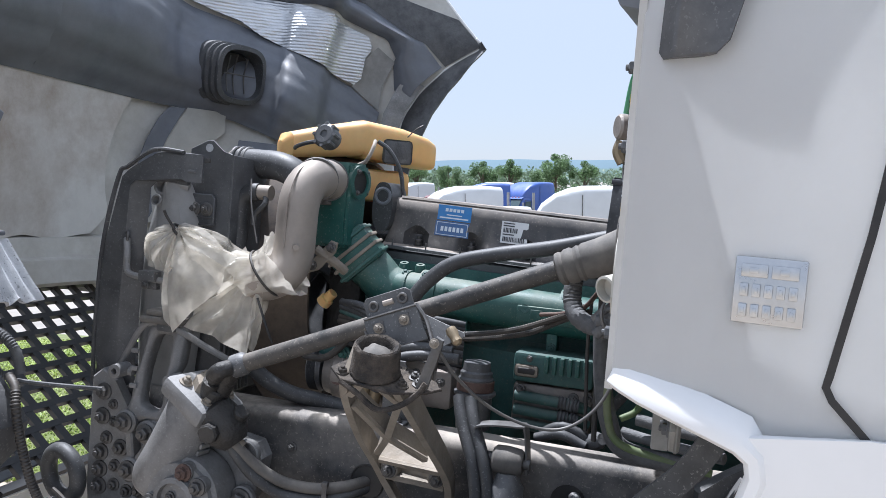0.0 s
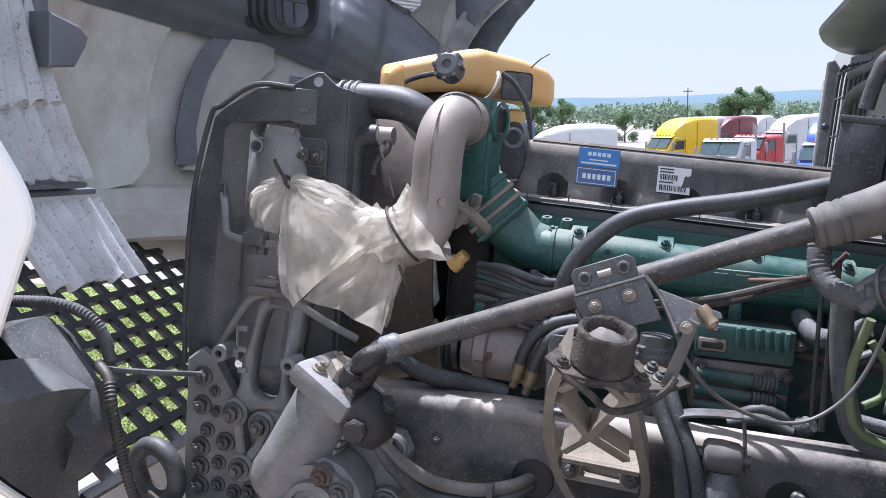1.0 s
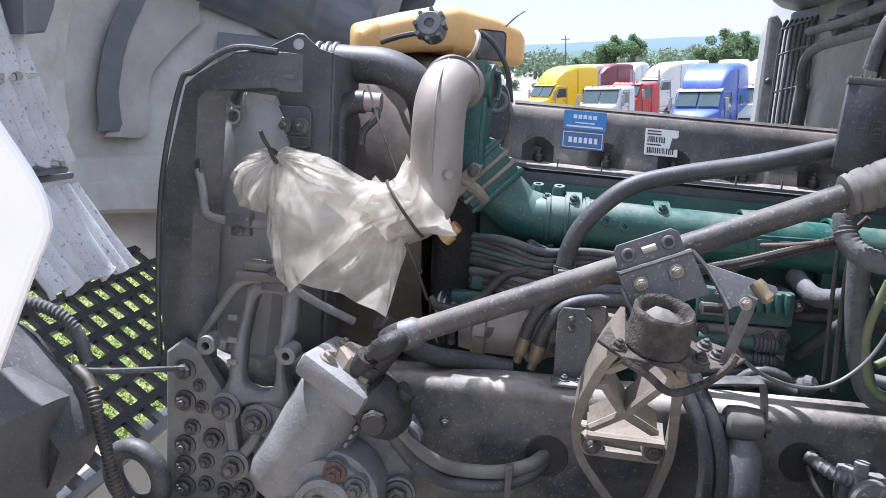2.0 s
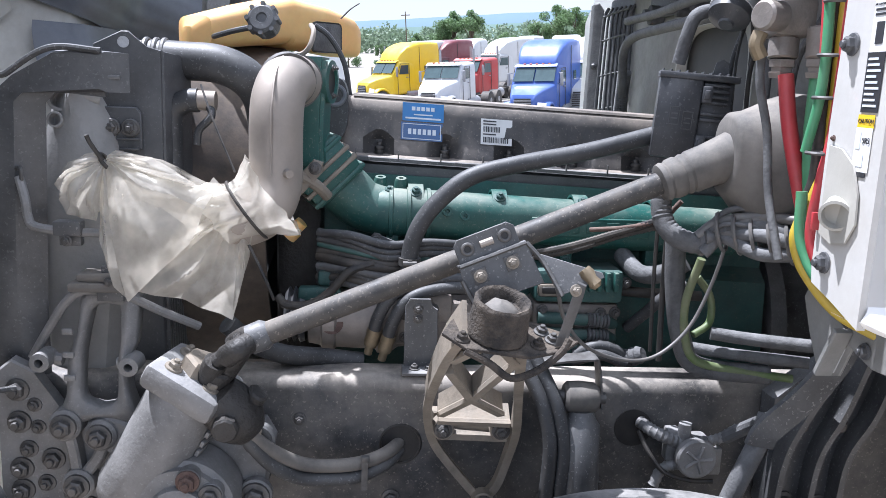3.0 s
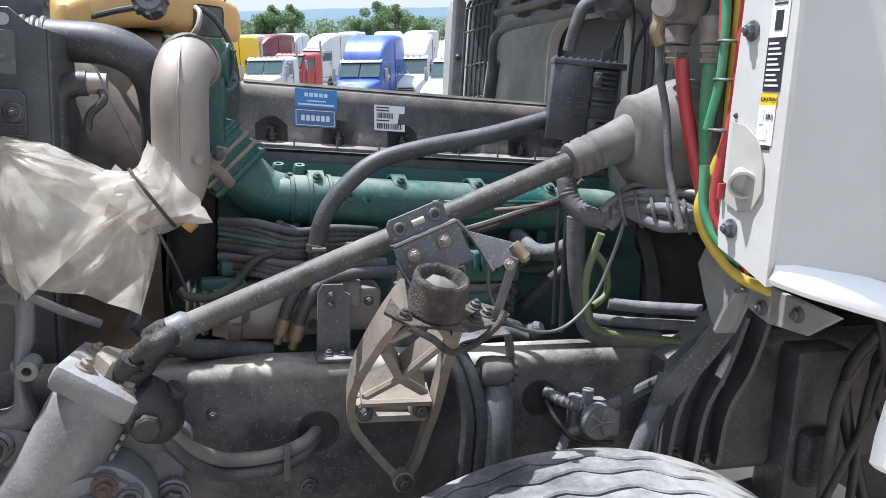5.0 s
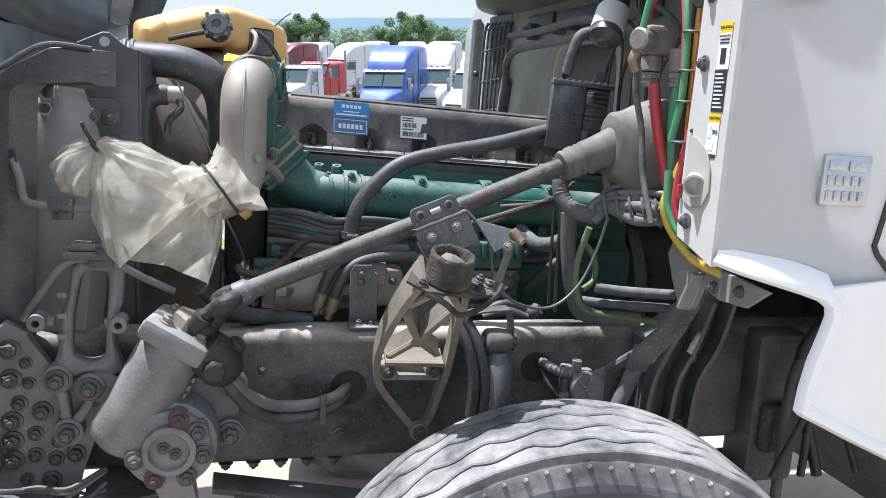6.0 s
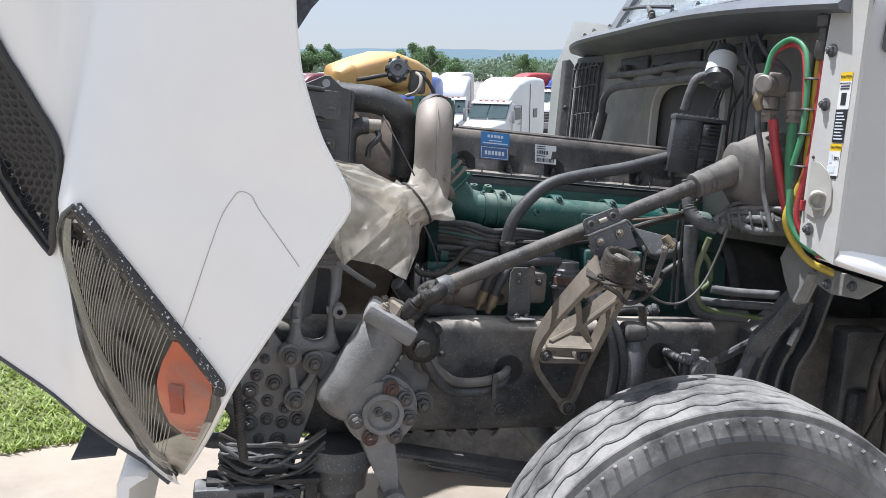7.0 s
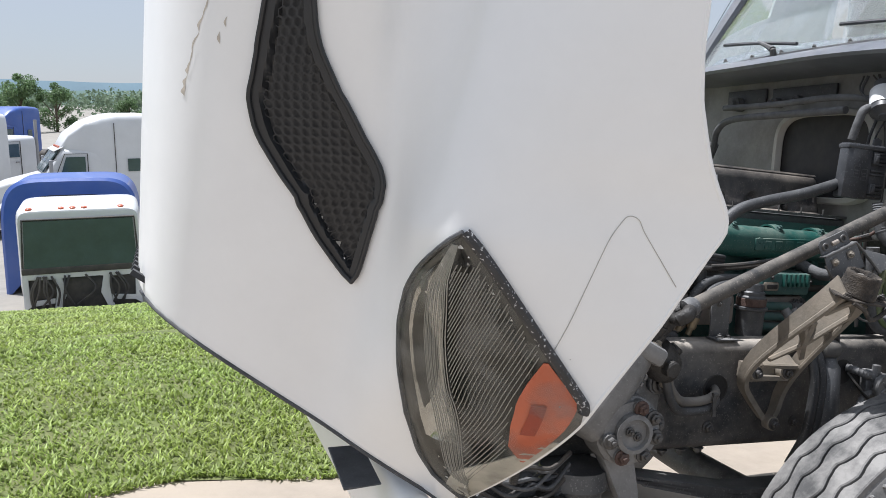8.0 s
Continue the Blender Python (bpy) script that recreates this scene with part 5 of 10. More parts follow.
# ---- radiator stack ----
M_TANK = material("dusty_cast_alloy", (0.24, 0.24, 0.238), 0.5, 0.2, 0.2, 10, dust=0.55, dust_colour=(0.30, 0.295, 0.285), dust_up=0.5, bump=0.3, bump_scale=140)
rad = thing("radiator", "dusty black radiator and charge-air cooler stack", "radiator", (-1.05, 0, 1.0))
bm = bmesh.new()
box(bm, (-1.08, -0.44, 1.02), (-0.93, 0.5, 1.66), 0.012)
part("core", bm, M_BLACK, rad)
for i in range(8):
    bm = bmesh.new()
    box(bm, (-0.93, -0.43 + i * 0.018, 1.03), (-0.922, -0.421 + i * 0.018, 1.64), 0.002)
    part("side_channel", bm, M_CHASSIS, rad)
bm = bmesh.new()
grid_faces(bm, [[V(x, y, z) for x, y in ((x0, -0.455), (x0 + 0.006, -0.485), (x0 + 0.03, -0.508), ((x0 + x1) / 2, -0.522), (x1 - 0.03, -0.515), (x1 - 0.006, -0.49), (x1, -0.455))] for z, x0, x1 in ((1.05, -1.158, -1.0), (1.2, -1.166, -0.985), (1.337, -1.17, -0.985), (1.47, -1.15, -0.99), (1.55, -1.13, -1.01), (1.588, -1.118, -1.03), (1.605, -1.10, -1.04))])
tank = part("cooler_tank", bm, M_TANK, rad, "dusty cast end tank of the charge-air cooler")
for q, r in (((-1.095, -0.50, 1.583), 0.017), ((-1.10, -0.512, 1.545), 0.011)):
    bm = bmesh.new()
    lathe(bm, q, Vector(q) + V(0, -1, 0.1), [(-0.03, r * 1.5), (0.012, r * 1.35), (0.012, r), (-0.01, r * 0.9)], 20)
    part("socket", bm, M_TANK, tank)
for z in (1.585, 1.535):
    bm = bmesh.new()
    tube(bm, [(-1.085, -0.5, z + 0.01), (-1.03, -0.48, z)], (0.02, 0.014), 14)
    part("runner", bm, M_TANK, tank)
# black air-guide cheek ahead of the cooler
bm = bmesh.new()
out = [(-1.235, 1.03), (-1.24, 1.2), (-1.228, 1.42), (-1.19, 1.605), (-1.165, 1.628), (-1.09, 1.672), (-1.06, 1.676), (-1.0, 1.672), (-1.0, 1.60), (-1.145, 1.60), (-1.165, 1.58), (-1.175, 1.2), (-1.17, 1.03)]
slab(bm, xz(out, -0.555), (0.05, 0.02, 0), 0.006)
cheek = part("air_guide", bm, M_BLACK, rad, "scuffed black rubber-edged air guide")
bm = bmesh.new()
tube(bm, xz([(-1.24, 1.05), (-1.243, 1.2), (-1.232, 1.42), (-1.195, 1.60), (-1.165, 1.63), (-1.09, 1.676), (-1.0, 1.674)], -0.556), 0.006, 8)
part("edge_bead", bm, M_RUBBER, cheek)
bm = bmesh.new()
tube(bm, xz([(-1.178, 1.10), (-1.18, 1.3), (-1.17, 1.52), (-1.15, 1.592), (-1.10, 1.606), (-1.0, 1.60)], -0.53), 0.01, 8)
part("inner_fold", bm, M_BLACK, cheek)
for q in ((-1.0, 1.63), (-1.02, 1.62)):
    bm = bmesh.new()
    box(bm, (q[0] - 0.03, -0.55, q[1] - 0.006), (q[0] + 0.03, -0.53, q[1] + 0.002), 0.002)
    part("latch", bm, M_CHASSIS, cheek)
# bracket plate with the tall lifting ear
plate = thing("lifting_bracket", "black steel bracket plate with a pierced ear", "bracket", (-0.98, -0.45, 1.4))
bm = bmesh.new()
slab(bm, xz([(-1.045, 1.40), (-1.045, 1.69), (-0.992, 1.716), (-0.978, 1.716), (-0.945, 1.686), (-0.918, 1.682), (-0.918, 1.40)], -0.462), (0, 0.006, 0), 0.0015)
part("plate", bm, M_BLACK, plate)
bm = bmesh.new()
slab(bm, [V(-0.918, -0.462, 1.40), V(-0.918, -0.462, 1.68), V(-0.905, -0.40, 1.675), V(-0.895, -0.34, 1.66), V(-0.895, -0.34, 1.40)], (0.005, 0, 0), 0.001)
part("side_wing", bm, M_BLACK, plate)
bm = bmesh.new()
cyl(bm, (-0.988, -0.4635, 1.695), (-0.988, -0.4555, 1.695), 0.011, seg=20)
part("ear_hole", bm, M_LINER, plate)
bm = bmesh.new()
box(bm, (-1.0, -0.4645, 1.655), (-0.983, -0.458, 1.667), 0.001)
part("slot", bm, M_STEEL, plate)
bm = bmesh.new()
slab(bm, xz([(-1.072, 1.50), (-1.04, 1.572), (-0.965, 1.572), (-0.956, 1.56), (-0.956, 1.49), (-1.06, 1.49)], -0.474), (0, 0.01, 0), 0.002)
sub = part("doubler_plate", bm, M_BLACK, plate)
for q in ((-1.012, 1.532), (-0.975, 1.532)):
    bm = bmesh.new()
    cyl(bm, (q[0], -0.474, q[1]), (q[0], -0.482, q[1]), 0.018, seg=20, chamfer=0.002)
    part("washer", bm, M_STEEL, sub)
    bolt(sub, (q[0], -0.481, q[1]), (0, -1, 0), 0.0095)
for q in ((-1.033, 1.556), (-1.05, 1.525)):
    bolt(sub, (q[0], -0.474, q[1]), (0, -1, 0), 0.007)
for i in range(3):
    bm = bmesh.new()
    box(bm, (-1.04, -0.478, 1.508 - i * 0.02), (-0.96, -0.47, 1.513 - i * 0.02), 0.002)
    part("pressed_rib", bm, M_BLACK, sub)
# elbow stub beside the plate
elb = thing("coolant_elbow", "black rubber elbow on a grey metal spigot", "hose", (-0.9, -0.36, 1.4))
bm = bmesh.new()
tube(bm, [(-0.915, -0.41, 1.40), (-0.915, -0.41, 1.52), (-0.91, -0.41, 1.565), (-0.885, -0.41, 1.585), (-0.86, -0.41, 1.588)], 0.024, 16)
part("elbow", bm, M_RUBBER, elb)
bm = bmesh.new()
tube(bm, [(-0.862, -0.41, 1.588), (-0.825, -0.41, 1.588)], 0.02, 16)
part("spigot", bm, M_PIPE, elb)
bm = bmesh.new()
tube(bm, [(-0.845, -0.41, 1.59), (-0.83, -0.43, 1.56), (-0.855, -0.43, 1.53), (-0.86, -0.43, 1.50)], 0.008, 10)
part("bleed_hose", bm, M_RUBBER, elb)
# fan shroud and fan
fan = thing("fan_shroud", "brown-dusted black fan shroud behind the radiator", "fan shroud", (-0.86, 0.05, 1.0))
bm = bmesh.new()
lathe(bm, (-0.93, 0.06, 1.33), (-0.74, 0.06, 1.33), [(0, 0.43), (0.06, 0.41), (0.12, 0.39), (0.19, 0.385), (0.19, 0.375), (0.1, 0.38)], 48, False)
part("shroud", bm, material("brown_dusted_plastic", (0.06, 0.05, 0.045), 0.7, 0, 0.3, 9, dust=0.7, dust_colour=(0.22, 0.17, 0.125), dust_up=0.3), fan)
for k in range(9):
    a = 2 * math.pi * k / 9
    bm = bmesh.new()
    ca, sa_ = math.cos(a), math.sin(a)
    rows = []
    for r, tw in ((0.08, 0.05), (0.2, 0.045), (0.37, 0.035)):
        c = V(-0.80, 0.06 + r * ca, 1.33 + r * sa_)
        t_ = V(0, -sa_, ca)
        rows.append([c - t_ * 0.05 - V(tw, 0, 0), c + t_ * 0.05 + V(tw, 0, 0), c + t_ * 0.05 + V(tw + 0.006, 0, 0), c - t_ * 0.05 - V(tw - 0.006, 0, 0)])
    grid_faces(bm, rows)
    part("blade", bm, M_BLACK, fan)
bm = bmesh.new()
cyl(bm, (-0.86, 0.06, 1.33), (-0.66, 0.06, 1.33), 0.09, seg=28, chamfer=0.01)
part("hub", bm, M_CAST, fan)

# small grey steel lines on the cooler
for nm, P in (("fuel_line", [(-1.155, -0.56, 1.44), (-1.14, -0.575, 1.40), (-1.135, -0.58, 1.37), (-1.12, -0.585, 1.352), (-1.06, -0.585, 1.345), (-0.98, -0.575, 1.34)]), ("fuel_line", [(-1.14, -0.585, 1.10), (-1.11, -0.59, 1.15), (-1.07, -0.6, 1.21), (-1.04, -0.605, 1.235), (-1.0, -0.605, 1.238), (-0.95, -0.60, 1.225), (-0.9, -0.57, 1.19), (-0.84, -0.53, 1.15)])):
    t = thing(nm, "dusty grey steel line clipped to the cooler", "pipe", P[0], "cooler lines")
    bm = bmesh.new()
    tube(bm, P, 0.0085, 10)
    part("line", bm, M_CAST, t)
    c = Vector(P[3])
    for dx in (0.035,):
        bm = bmesh.new()
        box(bm, c + V(dx, -0.016, -0.014), c + V(dx + 0.05, 0.014, 0.014), 0.004)
        part("clip", bm, M_CHASSIS, t)
        bolt(t, c + V(dx + 0.025, -0.016, -0.022 if P[0][2] > 1.3 else 0.024), (0, -1, 0), 0.007)
    bm = bmesh.new()
    box(bm, c + V(0.04, 0.0, -0.035 if P[0][2] > 1.3 else 0.0), c + V(0.08, 0.02, 0.0 if P[0][2] > 1.3 else 0.05), 0.003)
    part("tab", bm, M_CHASSIS, t)
bm = bmesh.new()
tube(bm, [(-1.165, -0.55, 1.455), (-1.15, -0.565, 1.455), (-1.15, -0.565, 1.425), (-1.165, -0.55, 1.425)], 0.004, 6)
solo("wire_latch", bm, M_STEEL, "bare steel wire latch on the air guide", "latch", at=(-1.155, -0.56, 1.42))

# ---- clear bag tied over the open pipe ends ----
def crumple(p, s, seed):
    return noise.noise_vector((p.x * s + seed, p.y * s, p.z * s))


def bag():
    t = thing("plastic_bag", "clouded clear plastic bag tied over open pipe ends", "plastic bag", (-0.85, -0.6, 1.2))
    seg = 72

    def gathered(knot, rim, pleats, amp, out, seed, name, label_=""):
        """A sheet gathered at a knot: sharp pleats run from there to its rim."""
        bm = bmesh.new()
        K, P = Vector(knot), []
        rim = [Vector(p) for p in rim]
        for a, b in zip(rim, rim[1:]):
            P += [a.lerp(b, i / 16) for i in range(16)]
        P.append(rim[-1])
        rows = []
        for i in range(29):
            u = (i / 28) ** 1.25
            row = []
            for j, r in enumerate(P):
                v = j / (len(P) - 1)
                q = v * pleats + 0.8 * noise.noise((v * 5, seed, 0.0)) + 0.5 * noise.noise((v * 3, u * 2.5, seed))
                tri = abs(q % 1 - 0.5) * 2
                p = K.lerp(r, u)
                facet = abs(noise.noise(p * 6 + V(seed, 0, 0))) + 0.3 * abs(noise.noise(p * 13 + V(0, seed, 0)))
                row.append(bm.verts.new(p + V(0, -1, 0.15) * (amp * u * (1.15 - u * 0.5) * (tri - 0.5) + out * math.sin(math.pi * min(1, u * 0.9)) * math.sin(math.pi * (0.08 + 0.84 * v)) + 0.028 * u * (0.22 - facet))))
            rows.append(row)
        for a, b in zip(rows[1:], rows[2:]):
            for j in range(len(P) - 1):
                bm.faces.new((a[j], a[j + 1], b[j + 1], b[j]))
        return part(name, bm, M_BAG, t, label_, 32)

    K1, K2 = (-0.994, -0.572, 1.478), (-0.742, -0.565, 1.40)
    gathered(K1, [(-1.01, -0.56, 1.495), (-1.06, -0.575, 1.472), (-1.083, -0.58, 1.43), (-1.06, -0.59, 1.378), (-1.01, -0.585, 1.366), (-0.995, -0.575, 1.40)], 6, 0.03, 0.05, 1.0, "tuft", "gathered film round the pipe")
    gathered(K1, [(-0.975, -0.56, 1.495), (-0.90, -0.595, 1.487), (-0.85, -0.61, 1.46), (-0.788, -0.615, 1.428), (-0.83, -0.63, 1.335), (-0.94, -0.635, 1.226), (-0.975, -0.62, 1.27), (-1.0, -0.59, 1.33), (-1.0, -0.575, 1.43)], 7, 0.035, 0.045, 4.0, "sail", "crumpled translucent film")
    gathered(K1, [(-0.975, -0.55, 1.492), (-0.90, -0.55, 1.48), (-0.80, -0.545, 1.43), (-0.85, -0.54, 1.30), (-0.93, -0.55, 1.24), (-1.0, -0.55, 1.33)], 5, 0.03, -0.03, 7.0, "sail")
    gathered(K2, [(-0.80, -0.57, 1.452), (-0.835, -0.585, 1.40), (-0.90, -0.59, 1.30), (-0.93, -0.60, 1.238), (-0.846, -0.605, 1.224), (-0.763, -0.60, 1.183), (-0.738, -0.60, 1.27), (-0.722, -0.585, 1.357)], 6, 0.032, 0.03, 11.0, "sail")
    gathered(K2, [(-0.81, -0.55, 1.44), (-0.90, -0.545, 1.29), (-0.85, -0.545, 1.225), (-0.765, -0.56, 1.19), (-0.73, -0.555, 1.35)], 5, 0.025, -0.03, 15.0, "sail")
    # neck round the charge pipe
    bm = bmesh.new()
    rings = []
    C = [(-0.80, -0.57, 1.375, 0.066), (-0.775, -0.565, 1.385, 0.064), (-0.745, -0.56, 1.388, 0.058), (-0.725, -0.553, 1.395, 0.060), (-0.705, -0.548, 1.405, 0.074), (-0.69, -0.55, 1.42, 0.088)]
    for k, (x, y, z, r) in enumerate(C):
        rp = []
        for j in range(seg):
            q = 2 * math.pi * j / seg
            f = 1 + 0.09 * math.sin(q * 9 + k) + 0.05 * math.sin(q * 4 + 2 * k)
            ax = V(0.75, 0.1, 0.55).normalized()
            u, w, _ = frame_of(ax)
            p = V(x, y, z) + (u * math.cos(q) + w * math.sin(q)) * r * f
            rp.append(p + crumple(p, 30, 9) * 0.008)
        rings.append(rp)
    grid_faces(bm, rings, True, False)
    part("neck", bm, M_BAG, t, "gathered film round the pipe", 70)
    bm = bmesh.new()
    u, w, d = frame_of((0.75, 0.1, 0.55))
    P = [V(-0.74, -0.558, 1.39) + (u * math.cos(q) + w * math.sin(q)) * 0.064 for q in (2 * math.pi * k / 20 for k in range(21))]
    tube(bm, P, 0.0035, 6, 2)
    part("cable_tie", bm, M_CABLE, t, "black cable tie")
    bm = bmesh.new()
    tube(bm, [(-0.727, -0.62, 1.335), (-0.70, -0.625, 1.28), (-0.682, -0.615, 1.23)], 0.003, 6)
    part("tie_tail", bm, M_CABLE, t)
    bm = bmesh.new()
    tube(bm, [(-0.756, -0.59, 1.465), (-0.80, -0.55, 1.55), (-0.835, -0.50, 1.62)], 0.0022, 6)
    part("tie_tail", bm, M_CABLE, t)
    bm = bmesh.new()
    ring(bm, (-0.995, -0.567, 1.474), (0.8, 0, 0.6), 0.018, 0.004, 20, 8)
    tube(bm, [(-0.995, -0.585, 1.478), (-1.01, -0.60, 1.51), (-1.015, -0.605, 1.525)], 0.004, 6)
    part("cable_tie", bm, M_CABLE, t)


bag()

# ---- coolant reservoir ----
res = thing("coolant_reservoir", "yellowed translucent coolant reservoir on the radiator", "reservoir", (-0.72, 0.0, 1.68))
bm = bmesh.new()
RB = Matrix.Translation((-0.93, -0.19, 1.70)) @ pose(0, 0, 0, 0, -1.0, 49)
secs = [(0.0, 0.02, 0.035, 0.045), (0.02, 0.06, 0.02, 0.07), (0.15, 0.075, 0.0, 0.105), (0.24, 0.08, -0.01, 0.125), (0.25, 0.085, -0.03, 0.128), (0.38, 0.085, -0.03, 0.115), (0.47, 0.08, -0.02, 0.095), (0.505, 0.06, 0.0, 0.08)]
rings = []
for x, hy, z0, z1 in secs:
    z0 = z0 * 0.4 + z1 * 0.6 - 0.055
    cz, hz = (z0 + z1) / 2, (z1 - z0) / 2
    rings.append([RB @ V(x, hy * math.copysign(abs(math.cos(q)) ** 0.45, math.cos(q)), cz + hz * math.copysign(abs(math.sin(q)) ** 0.5, math.sin(q))) for q in (2 * math.pi * k / 32 for k in range(32))])
grid_faces(bm, rings)
part("tank", bm, M_AMBER_TANK, res, "yellow-brown plastic tank", 30)
bm = bmesh.new()
c = V(-0.752, -0.235, 1.757)
nrm = V(-0.1, -0.75, 0.25).normalized()
lathe(bm, c - nrm * 0.02, c + nrm * 0.03, [(0, 0.03), (0.02, 0.031), (0.022, 0.034), (0.045, 0.033), (0.05, 0.026), (0.05, 0.012), (0.046, 0.01)], 24)
lobes = []
for k in range(8):
    u, w, _ = frame_of(nrm)
    q = 2 * math.pi * k / 8
    p = c + (u * math.cos(q) + w * math.sin(q)) * 0.033 + nrm * 0.013
    lobes.append((p - nrm * 0.012, p + nrm * 0.016))
cap = part("cap", bm, M_BLACK, res, "black lobed filler cap")
for p, q in lobes:
    bm = bmesh.new()
    cyl(bm, p, q, 0.0055, seg=8)
    part("lobe", bm, M_BLACK, cap)
bm = bmesh.new()
tube(bm, [c + V(-0.02, -0.01, -0.01), c + V(-0.06, -0.02, -0.02), c + V(-0.10, -0.0, -0.03), c + V(-0.13, 0.05, -0.035)], 0.006, 8)
part("overflow_tube", bm, M_RUBBER, res)
bm = bmesh.new()
tube(bm, [V(-0.664, -0.10, 1.765), V(-0.655, -0.13, 1.75), V(-0.66, -0.145, 1.72), V(-0.675, -0.14, 1.70), V(-0.70, -0.13, 1.69)], 0.006, 8)
part("bleed_tube", bm, M_PIPE, res)
bm = bmesh.new()
tube(bm, [V(-0.655, -0.10, 1.765), V(-0.62, -0.09, 1.74), V(-0.585, -0.08, 1.68), V(-0.57, -0.08, 1.60)], 0.0065, 8)
part("vent_tube", bm, M_RUBBER, res)
bm = bmesh.new()
box(bm, (0.30, -0.094, 0.0), (0.40, -0.08, 0.075), 0.012, RB)
part("sight_recess", bm, M_GREY_LOOM, res)
bm = bmesh.new()
tube(bm, [V(-0.60, 0.0, 1.79), V(-0.575, 0.0, 1.815), V(-0.555, 0.01, 1.83)], 0.002, 5)
part("wire", bm, M_CABLE, res)
bm = bmesh.new()
box(bm, (0.22, -0.06, -0.12), (0.42, 0.07, -0.02), 0.02, RB)
part("lower_tank", bm, M_AMBER_TANK, res)

# ---- the hood, tipped forward on its nose ----
EDGE = ((1.066, -1.225, 1.175), (1.25, -1.125, 1.235), (1.454, -1.017, 1.278), (1.50, -1.045, 1.28), (1.569, -1.086, 1.29), (1.67, -1.122, 1.30), (1.77, -1.138, 1.31), (1.87, -1.14, 1.32), (2.0, -1.11, 1.335), (2.12, -1.04, 1.35), (2.24, -0.92, 1.365), (2.34, -0.76, 1.38), (2.46, -0.87, 1.365), (2.6, -0.99, 1.35))


def lerp_table(t, table, k):
    for a, b in zip(table, table[1:]):
        if t <= b[0]:
            f = (t - a[0]) / (b[0] - a[0])
            f = max(0.0, f)
            return a[k] + (b[k] - a[k]) * f
    return table[-1][k]


def spline(pts, n):
    P = [np.array(p, float) for p in pts]
    P = [2 * P[0] - P[1]] + P + [2 * P[-1] - P[-2]]
    out = []
    for i in range(1, len(P) - 2):
        for k in range(n):
            t = k / n
            a, b, c, d = P[i - 1], P[i], P[i + 1], P[i + 2]
            out.append(0.5 * ((2 * b) + (c - a) * t + (2 * a - 5 * b + 4 * c - d) * t * t + (3 * b - a - 3 * c + d) * t ** 3))
    out.append(P[-2])
    return np.array(out)


@functools.lru_cache(maxsize=None)
def hood_section(w, cut=True):
    """Half outline of the tipped hood at height w, from the wheel-arch edge to the middle: (x, half width)."""
    f = max(0.0, (1.41 - w) / 0.69)
    up = max(0.0, w - 1.41)
    if w >= 1.066:
        e = (lerp_table(w, EDGE, 1), lerp_table(w, EDGE, 2))
    else:
        g = (1.066 - w) / 0.346
        e = (-1.225 - 0.10 * g, 1.175 - 0.42 * g ** 1.25)
    crown = (-1.53 + 0.155 * f ** 1.4 + 0.16 * up, 1.09 - 0.33 * f ** 1.5 + 0.05 * up)
    wide = 0.27 * (w - 1.257)
    K = [e, (e[0] + (crown[0] - e[0]) * 0.5 + 0.0, e[1] + (crown[1] - e[1]) * 0.32), (crown[0] + 0.05, crown[1] + 0.055), crown, (crown[0] - 0.022, crown[1] - 0.09 * (1 - 0.6 * f))]
    K += [(-1.562, 0.84 - 0.05 * f + 0.35 * max(0, wide) + 0.2 * max(0, w - 2.0)), (-1.63, 0.735 + wide), (-1.77, 0.655 + wide), (-1.93, 0.545 + wide * 0.9), (-2.03, 0.40 + wide * 0.6), (-2.075, 0.2), (-2.085, 0.0)]
    if w < 1.24:  # the valley fades out towards the nose
        g = min(1.0, (1.24 - w) / 0.42)
        g = g * g * (3 - 2 * g)
        a, b = K[4], K[6]
        K[5] = (K[5][0] * (1 - g) + (a[0] * 0.5 + b[0] * 0.5) * g, K[5][1] * (1 - g) + (a[1] * 0.5 + b[1] * 0.5) * g)
    S = spline(K, 10)
    if cut and w < 1.16:
        xb = -1.345 - (w - 0.715) / 0.6
        for i in range(9, len(S)):
            if S[i][0] < xb:
                f = (xb - S[i - 1][0]) / (S[i][0] - S[i - 1][0])
                S = np.vstack([S[:i], [S[i - 1] + (S[i] - S[i - 1]) * min(1, max(0, f))]])
                break
    L = np.concatenate([[0], np.cumsum(np.hypot(*(S[1:] - S[:-1]).T))])
    return S, L


def hood_point(w, s, side=-1, off=0.0):
    """A point of the shell: s metres along the section from the edge; off metres outwards."""
    S, L = hood_section(w)
    s = min(max(s, 0), L[-1])
    x = np.interp(s, L, S[:, 0])
    y = np.interp(s, L, S[:, 1])
    if off:
        a, b = min(max(s - 0.02, 0), L[-1]), min(s + 0.02, L[-1])
        tx, ty = np.interp(b, L, S[:, 0]) - np.interp(a, L, S[:, 0]), np.interp(b, L, S[:, 1]) - np.interp(a, L, S[:, 1])
        n = math.hypot(tx, ty) or 1
        x, y = x + off * ty / n, y - off * tx / n
    return (float(x), side * float(y), w)


hood = thing("truck_hood", "white truck hood tipped forward, headlamp and vent showing", "truck hood", (-1.6, 0, 0.75))


def hood_grid(side, off=0.0, w0=0.722, w1=2.58, rows=72, cols=72, lo=None, hi=None):
    """A patch of the shell between the distances lo(w) and hi(w) along the section."""
    P = []
    for i in range(rows + 1):
        w = w0 + (w1 - w0) * i / rows
        S, L = hood_section(w)
        a = lo(w) if lo else 0.0
        b = hi(w) if hi else hood_section(w, False)[1][-1]
        P.append([hood_point(w, a + (b - a) * j / cols, side, off) for j in range(cols + 1)])
    return P


